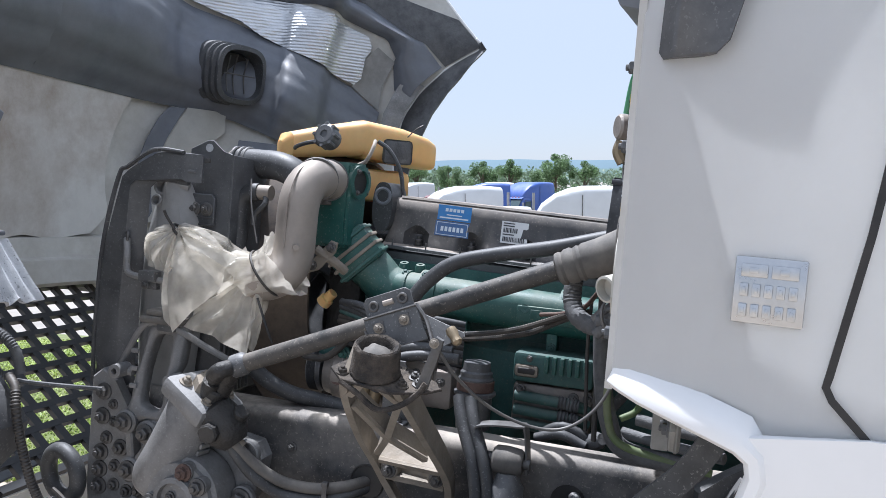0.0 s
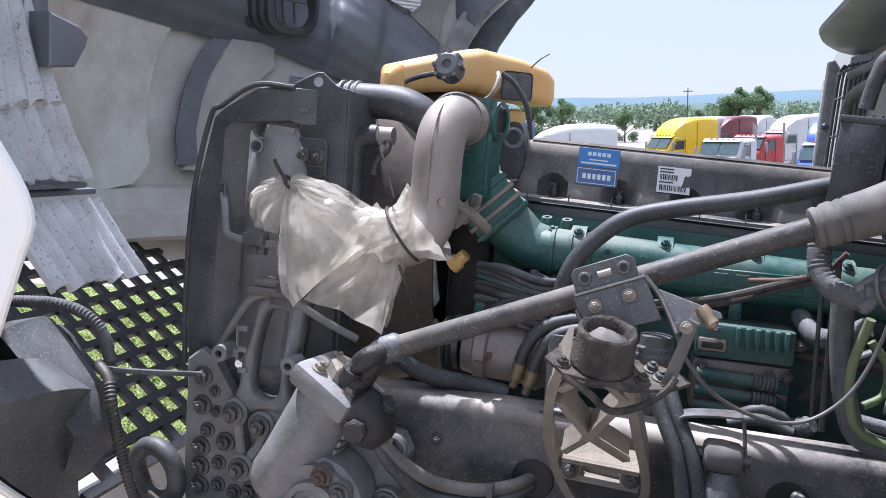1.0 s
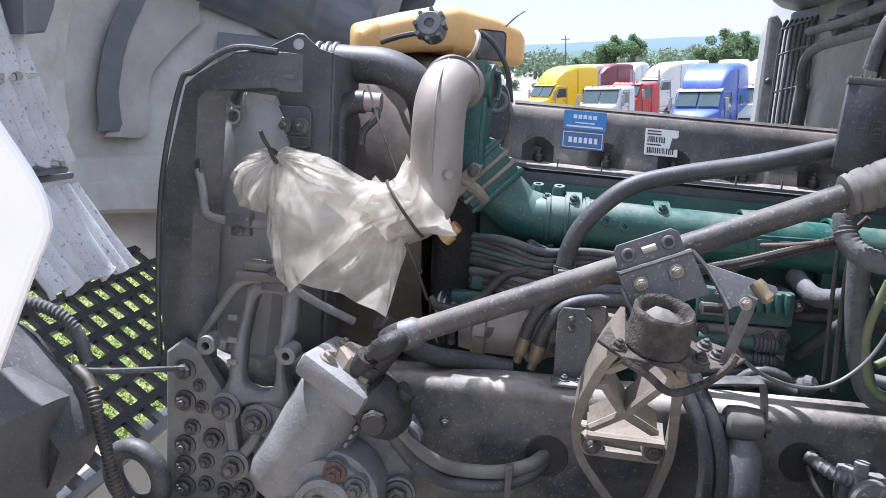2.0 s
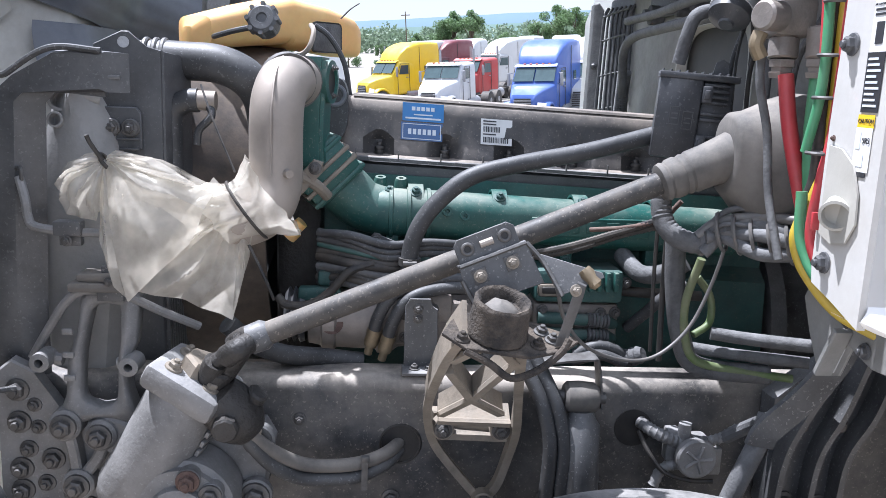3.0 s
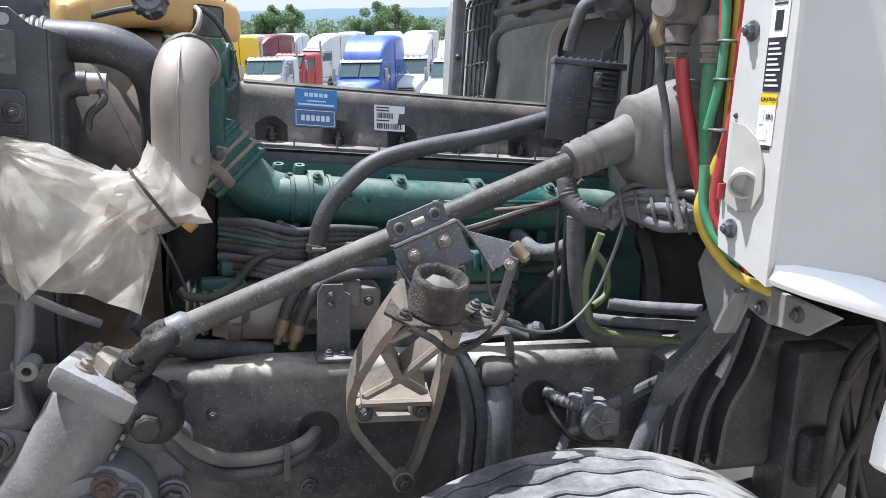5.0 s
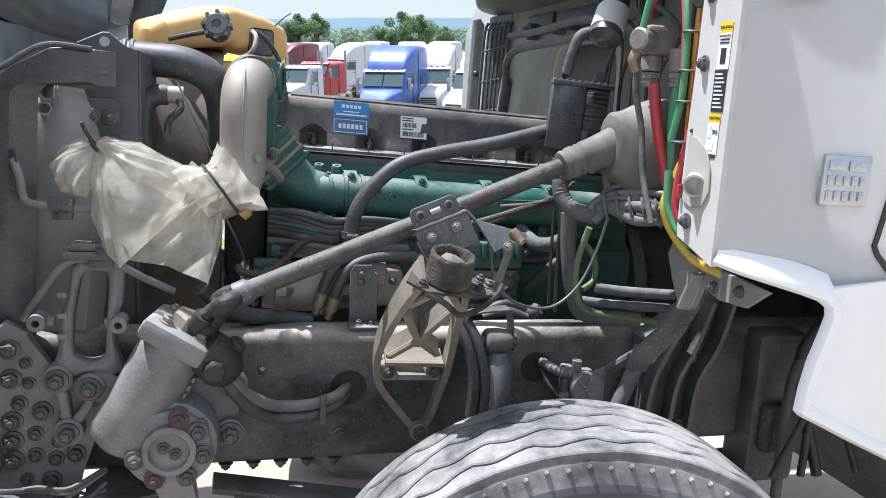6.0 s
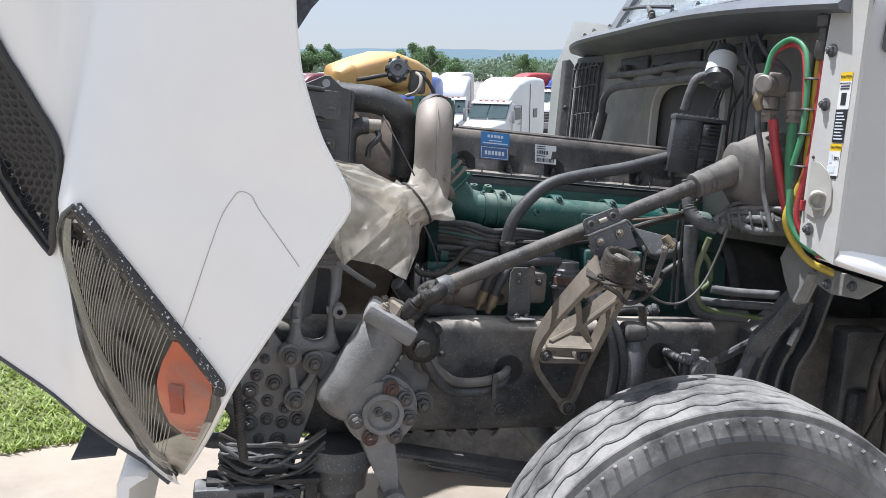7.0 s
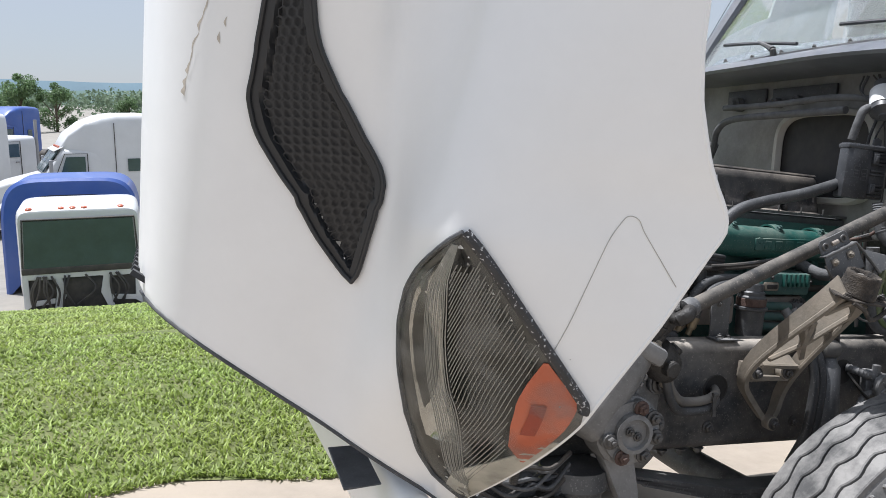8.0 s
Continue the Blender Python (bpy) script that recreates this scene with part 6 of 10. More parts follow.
def patch_mesh(P, thick=0.0):
    bm = bmesh.new()
    vs = [[bm.verts.new(p) for p in r] for r in P]
    for a, b in zip(vs, vs[1:]):
        for i in range(len(a) - 1):
            bm.faces.new((a[i], a[i + 1], b[i + 1], b[i]))
    bmesh.ops.remove_doubles(bm, verts=bm.verts, dist=1e-5)
    if thick:
        bmesh.ops.recalc_face_normals(bm, faces=bm.faces)
        bmesh.ops.solidify(bm, geom=list(bm.faces), thickness=thick)
    return bm


# outlines of the headlamp and the side vent on the shell: height, distance from the wheel-arch edge on either side
LAMP = ((0.735, 0.0, 0.045), (0.80, 0.0, 0.128), (0.88, 0.0, 0.25), (0.98, 0.0, 0.366), (1.04, 0.0, 0.42), (1.08, 0.017, 0.449), (1.12, 0.072, 0.479), (1.20, 0.182, 0.54), (1.24, 0.237, 0.558), (1.28, 0.291, 0.566), (1.32, 0.344, 0.55), (1.36, 0.398, 0.519), (1.39, 0.44, 0.498), (1.412, 0.474, 0.478))
VENT = ((1.258, 0.763, 0.767), (1.28, 0.762, 0.813), (1.32, 0.78, 0.876), (1.36, 0.797, 0.934), (1.4, 0.81, 0.981), (1.43, 0.814, 1.01), (1.46, 0.806, 1.028), (1.49, 0.778, 1.028), (1.52, 0.77, 1.026), (1.56, 0.768, 1.024), (1.6, 0.771, 1.021), (1.65, 0.778, 1.009), (1.7, 0.792, 0.984), (1.75, 0.807, 0.964), (1.8, 0.817, 0.951), (1.85, 0.822, 0.941), (1.95, 0.835, 0.925), (1.99, 0.85, 0.90))


def opened(w, s):
    """Whether the shell is cut away here for the lamp or the vent."""
    return (0.80 < w < 1.395 and lerp_table(w, LAMP, 1) + 0.004 < s < lerp_table(w, LAMP, 2) - 0.004) or (1.275 < w < 1.98 and lerp_table(w, VENT, 1) + 0.004 < s < lerp_table(w, VENT, 2) - 0.004)


def skin(off, w0, w1, rows, cols, flip):
    bm = bmesh.new()
    for s in (-1, 1):
        P = hood_grid(s, off, w0, w1, rows, cols)
        vs = [[bm.verts.new(p) for p in r] for r in P]
        for i in range(rows):
            wa, wb = [w0 + (w1 - w0) * k / rows for k in (i, i + 1)]
            la, lb = [hood_section(w, False)[1][-1] / cols for w in (wa, wb)]
            for j in range(cols):
                if s < 0 and all((opened(wa, la * j), opened(wa, la * (j + 1)), opened(wb, lb * j), opened(wb, lb * (j + 1)))):
                    continue
                q = (vs[i][j], vs[i][j + 1], vs[i + 1][j + 1], vs[i + 1][j])
                bm.faces.new(q[::-1] if flip and s > 0 else q)
    bmesh.ops.remove_doubles(bm, verts=bm.verts, dist=2e-4)
    bmesh.ops.delete(bm, geom=[v for v in bm.verts if not v.link_faces], context="VERTS")
    return bm


# white outer skin in two mirrored halves of one moulding, dirty inner skin behind it
shell = part("shell", skin(0.0, 0.722, 2.58, 110, 116, True), M_WHITE, hood, "glossy white fibreglass hood skin", 60)
part("inner_skin", skin(-0.012, 0.735, 2.575, 66, 100, False), M_WHITE_DIRTY, hood, "stained off-white inside of the hood", 60)
# wheel-arch edge, rolled
for s in (-1, 1):
    bm = bmesh.new()
    tube(bm, [V(*hood_point(w, 0.0, s, -0.006)) for w in span(0.735, 2.575, 48)], 0.0075, 8, 2)
    part("rolled_edge", bm, M_WHITE, hood)
bm = bmesh.new()
rows = []
for i in range(41):
    f = i / 40
    x = -1.345 - 0.72 * f
    w = 0.715 + 0.6 * (-1.345 - x)
    S, L = hood_section(min(w + 0.004, 2.3))
    rows.append(V(S[-1][0], -S[-1][1], w))
tube(bm, rows, 0.005, 8, 1)
part("edge_seal", bm, M_RUBBER, hood, "thin black rubber edge strip")



def recess(table, w0, w1, rows, cols, margin, ramp, depth, lift=0.003):
    """A panel that sits flush round its edge and sinks below the shell inside it."""
    P = []
    for i in range(rows + 1):
        w = w0 + (w1 - w0) * i / rows
        lo, hi = lerp_table(w, table, 1), lerp_table(w, table, 2)
        row = []
        for j in range(cols + 1):
            s = lo + (hi - lo) * j / cols
            k = min(1.0, max(0.0, (min(s - lo, hi - s, w - w0 + 0.01, w1 - w + 0.01) - margin) / ramp))
            row.append(hood_point(w, s, -1, lift - depth * k * k * (3 - 2 * k)))
        P.append(row)
    return patch_mesh(P)


TURN = ((0.80, 0.05), (0.845, 0.086), (0.913, 0.153), (1.06, 0.286), (1.193, 0.374), (1.313, 0.445), (1.395, 0.474))
lamp = part("headlamp", recess(LAMP, 0.735, 1.412, 60, 40, 0.022, 0.07, 0.06), M_LAMP_BACK, hood, "clouded wrap-around headlamp")
# chromed bowl behind the rounded corner of the lens
rows = []
for i in range(33):
    w = 0.93 + 0.42 * i / 32
    a = lerp_table(w, TURN, 1) + 0.012
    b = lerp_table(w, LAMP, 2) - 0.035
    rows.append([hood_point(w, a + (b - a) * j / 14, -1, 0.001 - 0.05 * math.sin(math.pi * i / 32) ** 0.7 * math.sin(math.pi * j / 14) ** 0.7) for j in range(15)])
part("reflector", patch_mesh(rows), M_REFLECTOR, lamp, "dulled chrome reflector bowl")


def lamp_edge(k, off, lo=0.735, hi=1.412, n=40):
    return [V(*hood_point(w, lerp_table(w, LAMP, k), -1, off)) for w in span(lo, hi, n)]


bm = bmesh.new()
tube(bm, lamp_edge(2, 0.005), 0.006, 8, 1)
part("rubber_seal", bm, M_RUBBER, lamp)
bm = bmesh.new()
tube(bm, lamp_edge(1, 0.005, 1.066), 0.011, 8, 1)
part("rubber_seal", bm, M_SEAL, lamp, "scuffed black rubber strip")
# flutes along the turn of the lens and slanting flutes over the flat of it
for k in range(12):
    bm = bmesh.new()
    g = 0.022 * k + 0.004 * (k % 2)
    tube(bm, [V(*hood_point(w, lerp_table(w, TURN, 1) + (lerp_table(w, LAMP, 2) - lerp_table(w, TURN, 1)) * g * 1.5, -1, 0.006)) for w in span(0.79 + 0.004 * k, 1.388, 34)], 0.0013, 5, 1)
    part("flute", bm, M_LAMP_RIB, lamp)
AMBER = ((0.915, 0.015, 0.022), (0.96, 0.015, 0.085), (1.02, 0.018, 0.125), (1.08, 0.03, 0.15), (1.12, 0.085, 0.158), (1.165, 0.15, 0.16))
for k in range(44):
    w0 = 0.825 + 0.0128 * k
    pts = []
    for j in range(16):
        w = w0 + 0.025 * j
        s = lerp_table(w0, TURN, 1) - 0.004 + 0.14 * (w - w0)
        hid = lerp_table(w, AMBER, 2) if 0.915 < w < 1.165 else 0.0
        if w > 1.36 or s < lerp_table(w, LAMP, 1) + 0.014 or s < hid + 0.006:
            break
        pts.append(V(*hood_point(w, s, -1, 0.005)))
    if len(pts) > 1:
        bm = bmesh.new()
        tube(bm, pts, 0.0012, 5, 2)
        part("flute", bm, M_LAMP_RIB, lamp)
amber = part("amber_marker", patch_mesh(hood_grid(-1, 0.006, 0.915, 1.165, 16, 10, lambda w: lerp_table(w, AMBER, 1), lambda w: lerp_table(w, AMBER, 2)), 0.003), M_ORANGE, lamp, "orange side-marker lens")
# the bulb's shadow in the lens, painted as a darker patch over it
part("marker_bulb_shadow", patch_mesh(hood_grid(-1, 0.0105, 1.0, 1.075, 5, 3, lambda w: 0.062 + (w - 1.0) * 0.35, lambda w: 0.092 + (w - 1.0) * 0.35), 0.001), material("shadowed_lens_orange", (0.30, 0.055, 0.03), 0.4, 0, 0.15, 20), amber, "bulb shadow painted as a darker patch over the lens")
TRIM = ((0.735, 0.04), (0.80, 0.125), (0.86, 0.11), (0.92, 0.06), (0.985, 0.012))
part("lower_trim", patch_mesh(hood_grid(-1, 0.006, 0.74, 0.985, 12, 4, lambda w: 0.0, lambda w: lerp_table(w, TRIM, 1)), 0.003), M_CREAM_TRIM, lamp, "cream moulded lamp corner")
lens = part("lens", patch_mesh(hood_grid(-1, 0.011, 0.745, 1.408, 40, 20, lambda w: lerp_table(w, LAMP, 1) + 0.004, lambda w: lerp_table(w, LAMP, 2) - 0.004)), M_LENS, lamp, "yellowed clear lens")
lens.visible_shadow = False
# side vent: recessed dark grille with a moulded rim and honeycomb
vent = part("side_vent", recess(VENT, 1.258, 1.99, 90, 34, 0.030, 0.006, 0.02, 0.006), M_VENT, hood, "black honeycomb side vent")
bm = bmesh.new()
loop = [V(*hood_point(w, lerp_table(w, VENT, 1) + 0.004, -1, 0.008)) for w in span(1.258, 1.99, 40)]
loop += [V(*hood_point(w, lerp_table(w, VENT, 2) - 0.004, -1, 0.008)) for w in span(1.99, 1.258, 40)]
tube(bm, loop, 0.006, 8, 1)
part("rim", bm, M_VENT, vent)
bm = bmesh.new()
cell = 0.0125
row = 0
w = 1.305
while w < 1.985:
    a, b = lerp_table(w, VENT, 1) + 0.038, lerp_table(w, VENT, 2) - 0.038
    s = a + (cell * 0.866 if row % 2 else 0)
    while s < b:
        hexa = []
        for r in (cell * 0.98, cell * 0.76):
            hexa.append([bm.verts.new(hood_point(w + r * math.cos(radians(60 * q)), s + r * math.sin(radians(60 * q)), -1, -0.003)) for q in range(6)])
        for q in range(6):
            bm.faces.new((hexa[0][q], hexa[0][(q + 1) % 6], hexa[1][(q + 1) % 6], hexa[1][q]))
        s += cell * 1.732
    w += cell * 1.5
    row += 1
tagged(part("honeycomb", bm, M_VENT, vent), kind="stuff")
# old scuffs where lettering was peeled off the crown of the hood
M_SCUFF = material("beige_scuff", (0.50, 0.45, 0.38), 0.6, 0, 0.3, 40, bump=0.1)


def scuff(w0, w1, s0, slope, width, seed):
    lo = lambda w: s0 + slope * (w - w0) + 0.012 * noise.noise((w * 40, seed, 0.0))
    hi = lambda w: lo(w) + width * max(0.05, 0.5 + noise.noise((w * 55, seed, 3.0))) * min(1.0, (w - w0) / 0.01 + 0.1, (w1 - w) / 0.01 + 0.1)
    part("scuff", patch_mesh(hood_grid(-1, 0.0012, w0, w1, 22, 3, lo, hi)), M_SCUFF, hood, "beige scuff in the white paint")


scuff(1.655, 1.72, 1.195, -0.5, 0.022, 1.0)
scuff(1.71, 1.86, 1.165, -0.55, 0.010, 2.0)
scuff(1.765, 1.79, 1.055, -0.3, 0.012, 3.0)
scuff(1.80, 1.82, 1.035, -0.3, 0.014, 4.0)
# fine pressed line on the fender
bm = bmesh.new()
tube(bm, [V(*hood_point(w, s, -1, 0.0005)) for w, s in ((1.175, 0.155), (1.25, 0.172), (1.33, 0.19), (1.41, 0.207), (1.445, 0.207), (1.46, 0.195), (1.455, 0.178), (1.43, 0.15), (1.38, 0.085), (1.33, 0.02))], 0.0008, 6, 6)
part("pressed_line", bm, M_CREAM, hood)


# ---- inside the hood ----
def lining(w, s, side=1, off=0.0):
    """A point off metres in from the shell, towards the middle of the bay."""
    p = Vector(hood_point(w, s, side))
    return p + V(-0.75 - p.x, -p.y * 0.9, 0).normalized() * (off + 0.016)


def along(line, f):
    """The point a fraction f along a line of (height, distance) pairs."""
    k = min(int(f * (len(line) - 1)), len(line) - 2)
    g = f * (len(line) - 1) - k
    return [a + (b - a) * g for a, b in zip(line[k], line[k + 1])]


def lining_panel(name, mat_, upper, lower, offs, label_, side=1, nu=36, nv=10, thick=0.006, ripple=None, smooth=50):
    """A lining panel between two lines on the shell; offs: how far its section stands in from the shell, from upper to lower line."""
    middle = upper[0][1] > 2.0  # such a panel reaches the middle of the hood
    upper, lower = [[(w, min(s, float(hood_section(w)[1][-1]))) for w, s in line] for line in (upper, lower)]
    rows = []
    for i in range(nu + 1):
        f = i / nu
        a, b = along(upper, f), along(lower, f)
        row = []
        for j in range(nv + 1):
            g = j / nv
            k = min(int(g * (len(offs) - 1)), len(offs) - 2)
            h = g * (len(offs) - 1) - k
            h = h * h * (3 - 2 * h)
            o = offs[k] + (offs[k + 1] - offs[k]) * h
            w, s = a[0] + (b[0] - a[0]) * g, a[1] + (b[1] - a[1]) * g
            if middle:
                s += (float(hood_section(w)[1][-1]) - upper[0][1] - (lower[0][1] - upper[0][1]) * g) * (1 - f) ** 2
            row.append(lining(w, s, side, o + (ripple(f, g) if ripple else 0)))
        rows.append(row)
    return part(name, patch_mesh(rows, thick), mat_, hood, label_, smooth)


def bulge(f, g):
    """The fat plenum narrows through one soft fold, with a few dents beyond it."""
    fold = 0.045 / (1 + math.exp((f - 0.29 - 0.07 * g) * 60)) * math.sin(math.pi * g)
    bead = 0.014 * math.exp(-((f - 0.31 - 0.07 * g) / 0.02) ** 2) * math.sin(math.pi * g)
    return fold + bead + 0.012 * noise.noise((f * 7, g * 2.5, 1.0)) * math.sin(math.pi * g)


# wide black air-duct moulding across the top of the opening
duct = lining_panel("air_duct", M_DUCT, [(2.57, 2.1), (2.50, 1.62), (2.37, 1.36), (2.23, 0.73), (2.105, 0.34), (2.0, 0.12)], [(1.95, 2.1), (1.94, 1.5), (1.92, 1.1), (1.885, 0.84), (1.78, 0.5), (1.72, 0.1)], (0.006, 0.035, 0.075, 0.10, 0.105, 0.095, 0.06, 0.02), "wide black moulded air duct under the hood", nu=72, nv=28, ripple=bulge, smooth=70)
lining_panel("air_duct", M_DUCT, [(2.57, 2.1), (2.5, 1.5), (2.36, 0.9), (2.3, 0.6)], [(1.95, 2.1), (1.95, 1.45), (1.95, 1.0), (1.95, 0.7)], (0.0, 0.06, 0.13, 0.15, 0.145, 0.10, 0.02), "wide black moulded air duct under the hood", side=-1, nu=40, nv=20, smooth=70)
lining_panel("inner_fender", M_DUCT, [(1.80, 0.80), (1.79, 0.5), (1.74, 0.08)], [(1.42, 0.86), (1.40, 0.5), (1.45, 0.08)], (0.03, 0.05, 0.03), "black moulded inner fender", nu=24, nv=14, ripple=lambda f, g: 0.03 * max(0.0, math.sin(f * 9)) * math.sin(math.pi * g))
c0 = lining(2.08, 0.97, 1, 0.12)
ax = V(0.86, -0.50, -0.10).normalized()


def stadium(c, ax, a, b, n=40, p=0.62):
    u = ax.cross(V(0, 0, 1)).normalized()
    v = u.cross(ax).normalized()
    return [c + u * a * math.copysign(abs(math.cos(q)) ** p, math.cos(q)) + v * b * math.copysign(abs(math.sin(q)) ** p, math.sin(q)) for q in (2 * math.pi * k / n for k in range(n))]


bm = bmesh.new()
rings = []
for dd, k in ((-0.14, 1.3), (-0.06, 1.28), (-0.05, 1.16), (-0.03, 1.16), (-0.022, 1.24), (-0.008, 1.24), (0.0, 1.12), (0.018, 1.12), (0.026, 1.19), (0.04, 1.19), (0.047, 1.07), (0.064, 1.07), (0.07, 1.13), (0.084, 1.13), (0.088, 0.96), (0.064, 0.92), (-0.03, 0.9)):
    rings.append(stadium(c0 + ax * dd, ax, 0.1 * k, 0.108 * k))
grid_faces(bm, rings, True, False)
collar = part("duct_collar", bm, M_RUBBER, duct, "ribbed black rubber duct collar")
# black sheet across the collar, coloured as the shade down the duct
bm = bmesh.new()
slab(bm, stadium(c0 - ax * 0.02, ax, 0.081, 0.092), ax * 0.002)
part("duct_mouth_shade", bm, M_HAT, collar)
u = ax.cross(V(0, 0, 1)).normalized()
v = u.cross(ax).normalized()
for a, b, e in ((u * 0.072, v * 0, 0.0), (v * 0.086, u * 0.005, 0.02), (v * 0.076, u * 0.042, 0.015), (v * 0.076, -u * 0.040, 0.015)):
    bm = bmesh.new()
    tube(bm, [c0 + ax * (0.06 - e) - a + b, c0 + ax * (0.062 - e * 2.5) + b, c0 + ax * (0.06 - e) + a + b], 0.0035, 6)
    part("duct_bar", bm, M_STEEL, collar)


lining_panel("foil_shield", M_FOIL, [(2.56, 1.5), (2.50, 1.25), (2.446, 0.842), (2.37, 0.60), (2.297, 0.455), (2.275, 0.425)], [(2.46, 1.6), (2.385, 1.36), (2.285, 1.03), (2.19, 0.63), (2.115, 0.32), (2.145, 0.315)], (0.02, 0.034, 0.036, 0.03), "creased silver foil heat shield with fine ribs", nu=60, nv=12, ripple=lambda f, g: 0.012 * abs(noise.noise((f * 22, g * 3, 2.0))) * (1.5 if f < 0.55 else 0.3))
lining_panel("rear_panel", M_FIREWALL, [(2.30, 0.43), (2.24, 0.25)], [(2.11, 0.33), (2.01, 0.13)], (0.006, 0.008), "brownish grey inner panel", nu=10, nv=6)
lining_panel("hood_beam", M_DUCT, [(2.55, 1.2), (2.54, 0.62), (2.49, 0.43), (2.353, 0.31), (2.235, 0.02)], [(2.455, 1.2), (2.45, 0.75), (2.40, 0.58), (2.26, 0.28), (2.02, 0.02)], (0.004, 0.045, 0.06, 0.05, 0.006), "black box-section rib under the hood edge", nu=40, nv=10)
lining_panel("edge_lining", M_GREY_LOOM, [(2.57, 0.75), (2.57, 0.30), (2.46, 0.01), (2.36, 0.005)], [(2.52, 0.62), (2.48, 0.42), (2.35, 0.30), (2.24, 0.01)], (0.0, 0.004, 0.0), "grey dusty lining along the hood edge", nu=24, nv=8)
lining_panel("liner_pad", M_SPECKLE, [(2.15, 0.115), (2.165, 0.09), (2.14, 0.0)], [(1.84, 0.08), (1.83, 0.05), (1.84, 0.0)], (0.035, 0.05, 0.05, 0.035), "speckled grey liner pad", nu=16, nv=12, ripple=lambda f, g: 0.006 * math.sin(g * 26))
lining_panel("rubber_strap", M_DUCT, [(1.915, 1.13), (1.86, 1.16), (1.65, 1.25), (1.44, 1.37)], [(1.915, 1.06), (1.86, 1.075), (1.65, 1.17), (1.44, 1.29)], (0.03, 0.034), "black rubber sealing strap", nu=24, nv=4)
lining_panel("quilted_pad", M_CREAM, [(1.92, 1.05), (1.86, 1.07), (1.62, 1.20), (1.42, 1.33)], [(1.915, 0.88), (1.83, 0.86), (1.64, 1.06), (1.42, 1.2)], (0.025, 0.04, 0.025), "beige quilted heat pad", nu=24, nv=8)
lining_panel("stained_panel", M_STAINED, [(1.96, 2.1), (1.95, 1.6), (1.94, 1.3)], [(1.365, 2.1), (1.345, 1.66), (1.37, 1.50)], (0.014, 0.032, 0.022), "brown-stained off-white panel", nu=20, nv=16)
lining_panel("stained_panel", M_STAINED, [(1.96, 2.1), (1.95, 1.6), (1.94, 1.2)], [(1.365, 2.1), (1.345, 1.66), (1.37, 1.3)], (0.014, 0.032, 0.022), "brown-stained off-white panel", side=-1, nu=20, nv=16)
# far wheel-arch lip, seen against the sky
bm = bmesh.new()
rows = []
for w in span(1.55, 2.36, 24):
    e = V(*hood_point(w, 0.0, 1))
    k = 0.15 * math.sin(math.pi * min(1, (w - 1.5) / 0.55) / 2) * (1 - max(0, (w - 2.1) / 0.28) ** 2)
    rows.append([e + V(-0.02, -0.008, 0), e + V(k * 0.5, 0.0, 0), e + V(k, -0.03, 0), e + V(k, -0.045, 0), e + V(k * 0.5, -0.014, 0)])
grid_faces(bm, rows)
part("arch_lip", bm, M_GREY_LOOM, hood, "grey splash lip of the far wheel arch")
# light ledge above the grille
bm = bmesh.new()
rows = []
for side, s0, s1 in ((1, 0.95, 1.75), (-1, 1.75, 1.1)):
    for i in range(20):
        s = s0 + (s1 - s0) * i / 19
        rows.append([V(*hood_point(w, s, side, -o)) for w, o in ((1.36, 0.015), (1.352, 0.05), (1.28, 0.06), (1.272, 0.10), (1.19, 0.115), (1.175, 0.10), (1.2, 0.02))])
grid_faces(bm, rows)
part("grille_ledge", bm, M_WHITE_DIRTY, hood, "pale grey ledge above the grille")
# grille: a mesh of square holes, now lying almost flat below
grille = part("grille", bmesh.new(), M_DUCT, hood, "black grille mesh with square holes")
bm = bmesh.new()


def on_grille(x, y):
    return V(x, y, 0.755 + 0.6 * (-1.345 - x))


def nose_half(x):
    return float(hood_section(0.719 + 0.6 * (-1.345 - x))[0][-1][1])


for k in range(11):
    x = -1.37 - k * 0.066
    hw = max(0.05, nose_half(x) - 0.05)
    strip(bm, [on_grille(x, y) for y in span(-hw, hw, 3)], 0.024, 0.016, (1, 0, -0.56))
for k in range(11):
    x = -1.37 - k * 0.066
    for j in range(15):
        y = -0.63 + j * 0.09 + (0.045 if k % 2 else 0)
        if abs(y) > nose_half(x) - 0.075:
            continue
        strip(bm, [on_grille(x, y), on_grille(x - 0.066, y + 0.012)], 0.03, 0.015, (0, 1, 0))
bm.transform(Matrix.Translation(-ORIGIN[hood]))
grille.data = mesh_of("grille", bm, M_VENT, 30)

# corrugated splash liner along the near wheel arch
def corrugated(tl, tr, br, bl, ribs, amp=0.0065, wear=1.0):
    """A ribbed sheet between four corners, its ribs running down; the lower edge is worn uneven and folds under."""
    tl, tr, br, bl = [Vector(p) for p in (tl, tr, br, bl)]
    n = ((tr - tl).cross(bl - tl)).normalized()
    if n.x < 0:
        n = -n
    rows = []
    for i in range(17):
        f = i / 16
        row = []
        for j in range(ribs * 10 + 1):
            g = j / (ribs * 10)
            edge = 0.010 * wear * noise.noise((g * 9, f, tl.z)) if i == 16 else 0.0
            p = tl.lerp(tr, g).lerp(bl.lerp(br, g), f)
            wave = math.cos(g * ribs * 2 * math.pi)
            row.append(p + n * amp * (wave if wave > 0 else wave * 0.6) + n * 0.004 * noise.noise(p * 14) + V(0, 0, edge))
        rows.append(row)
    return patch_mesh(rows, 0.007)


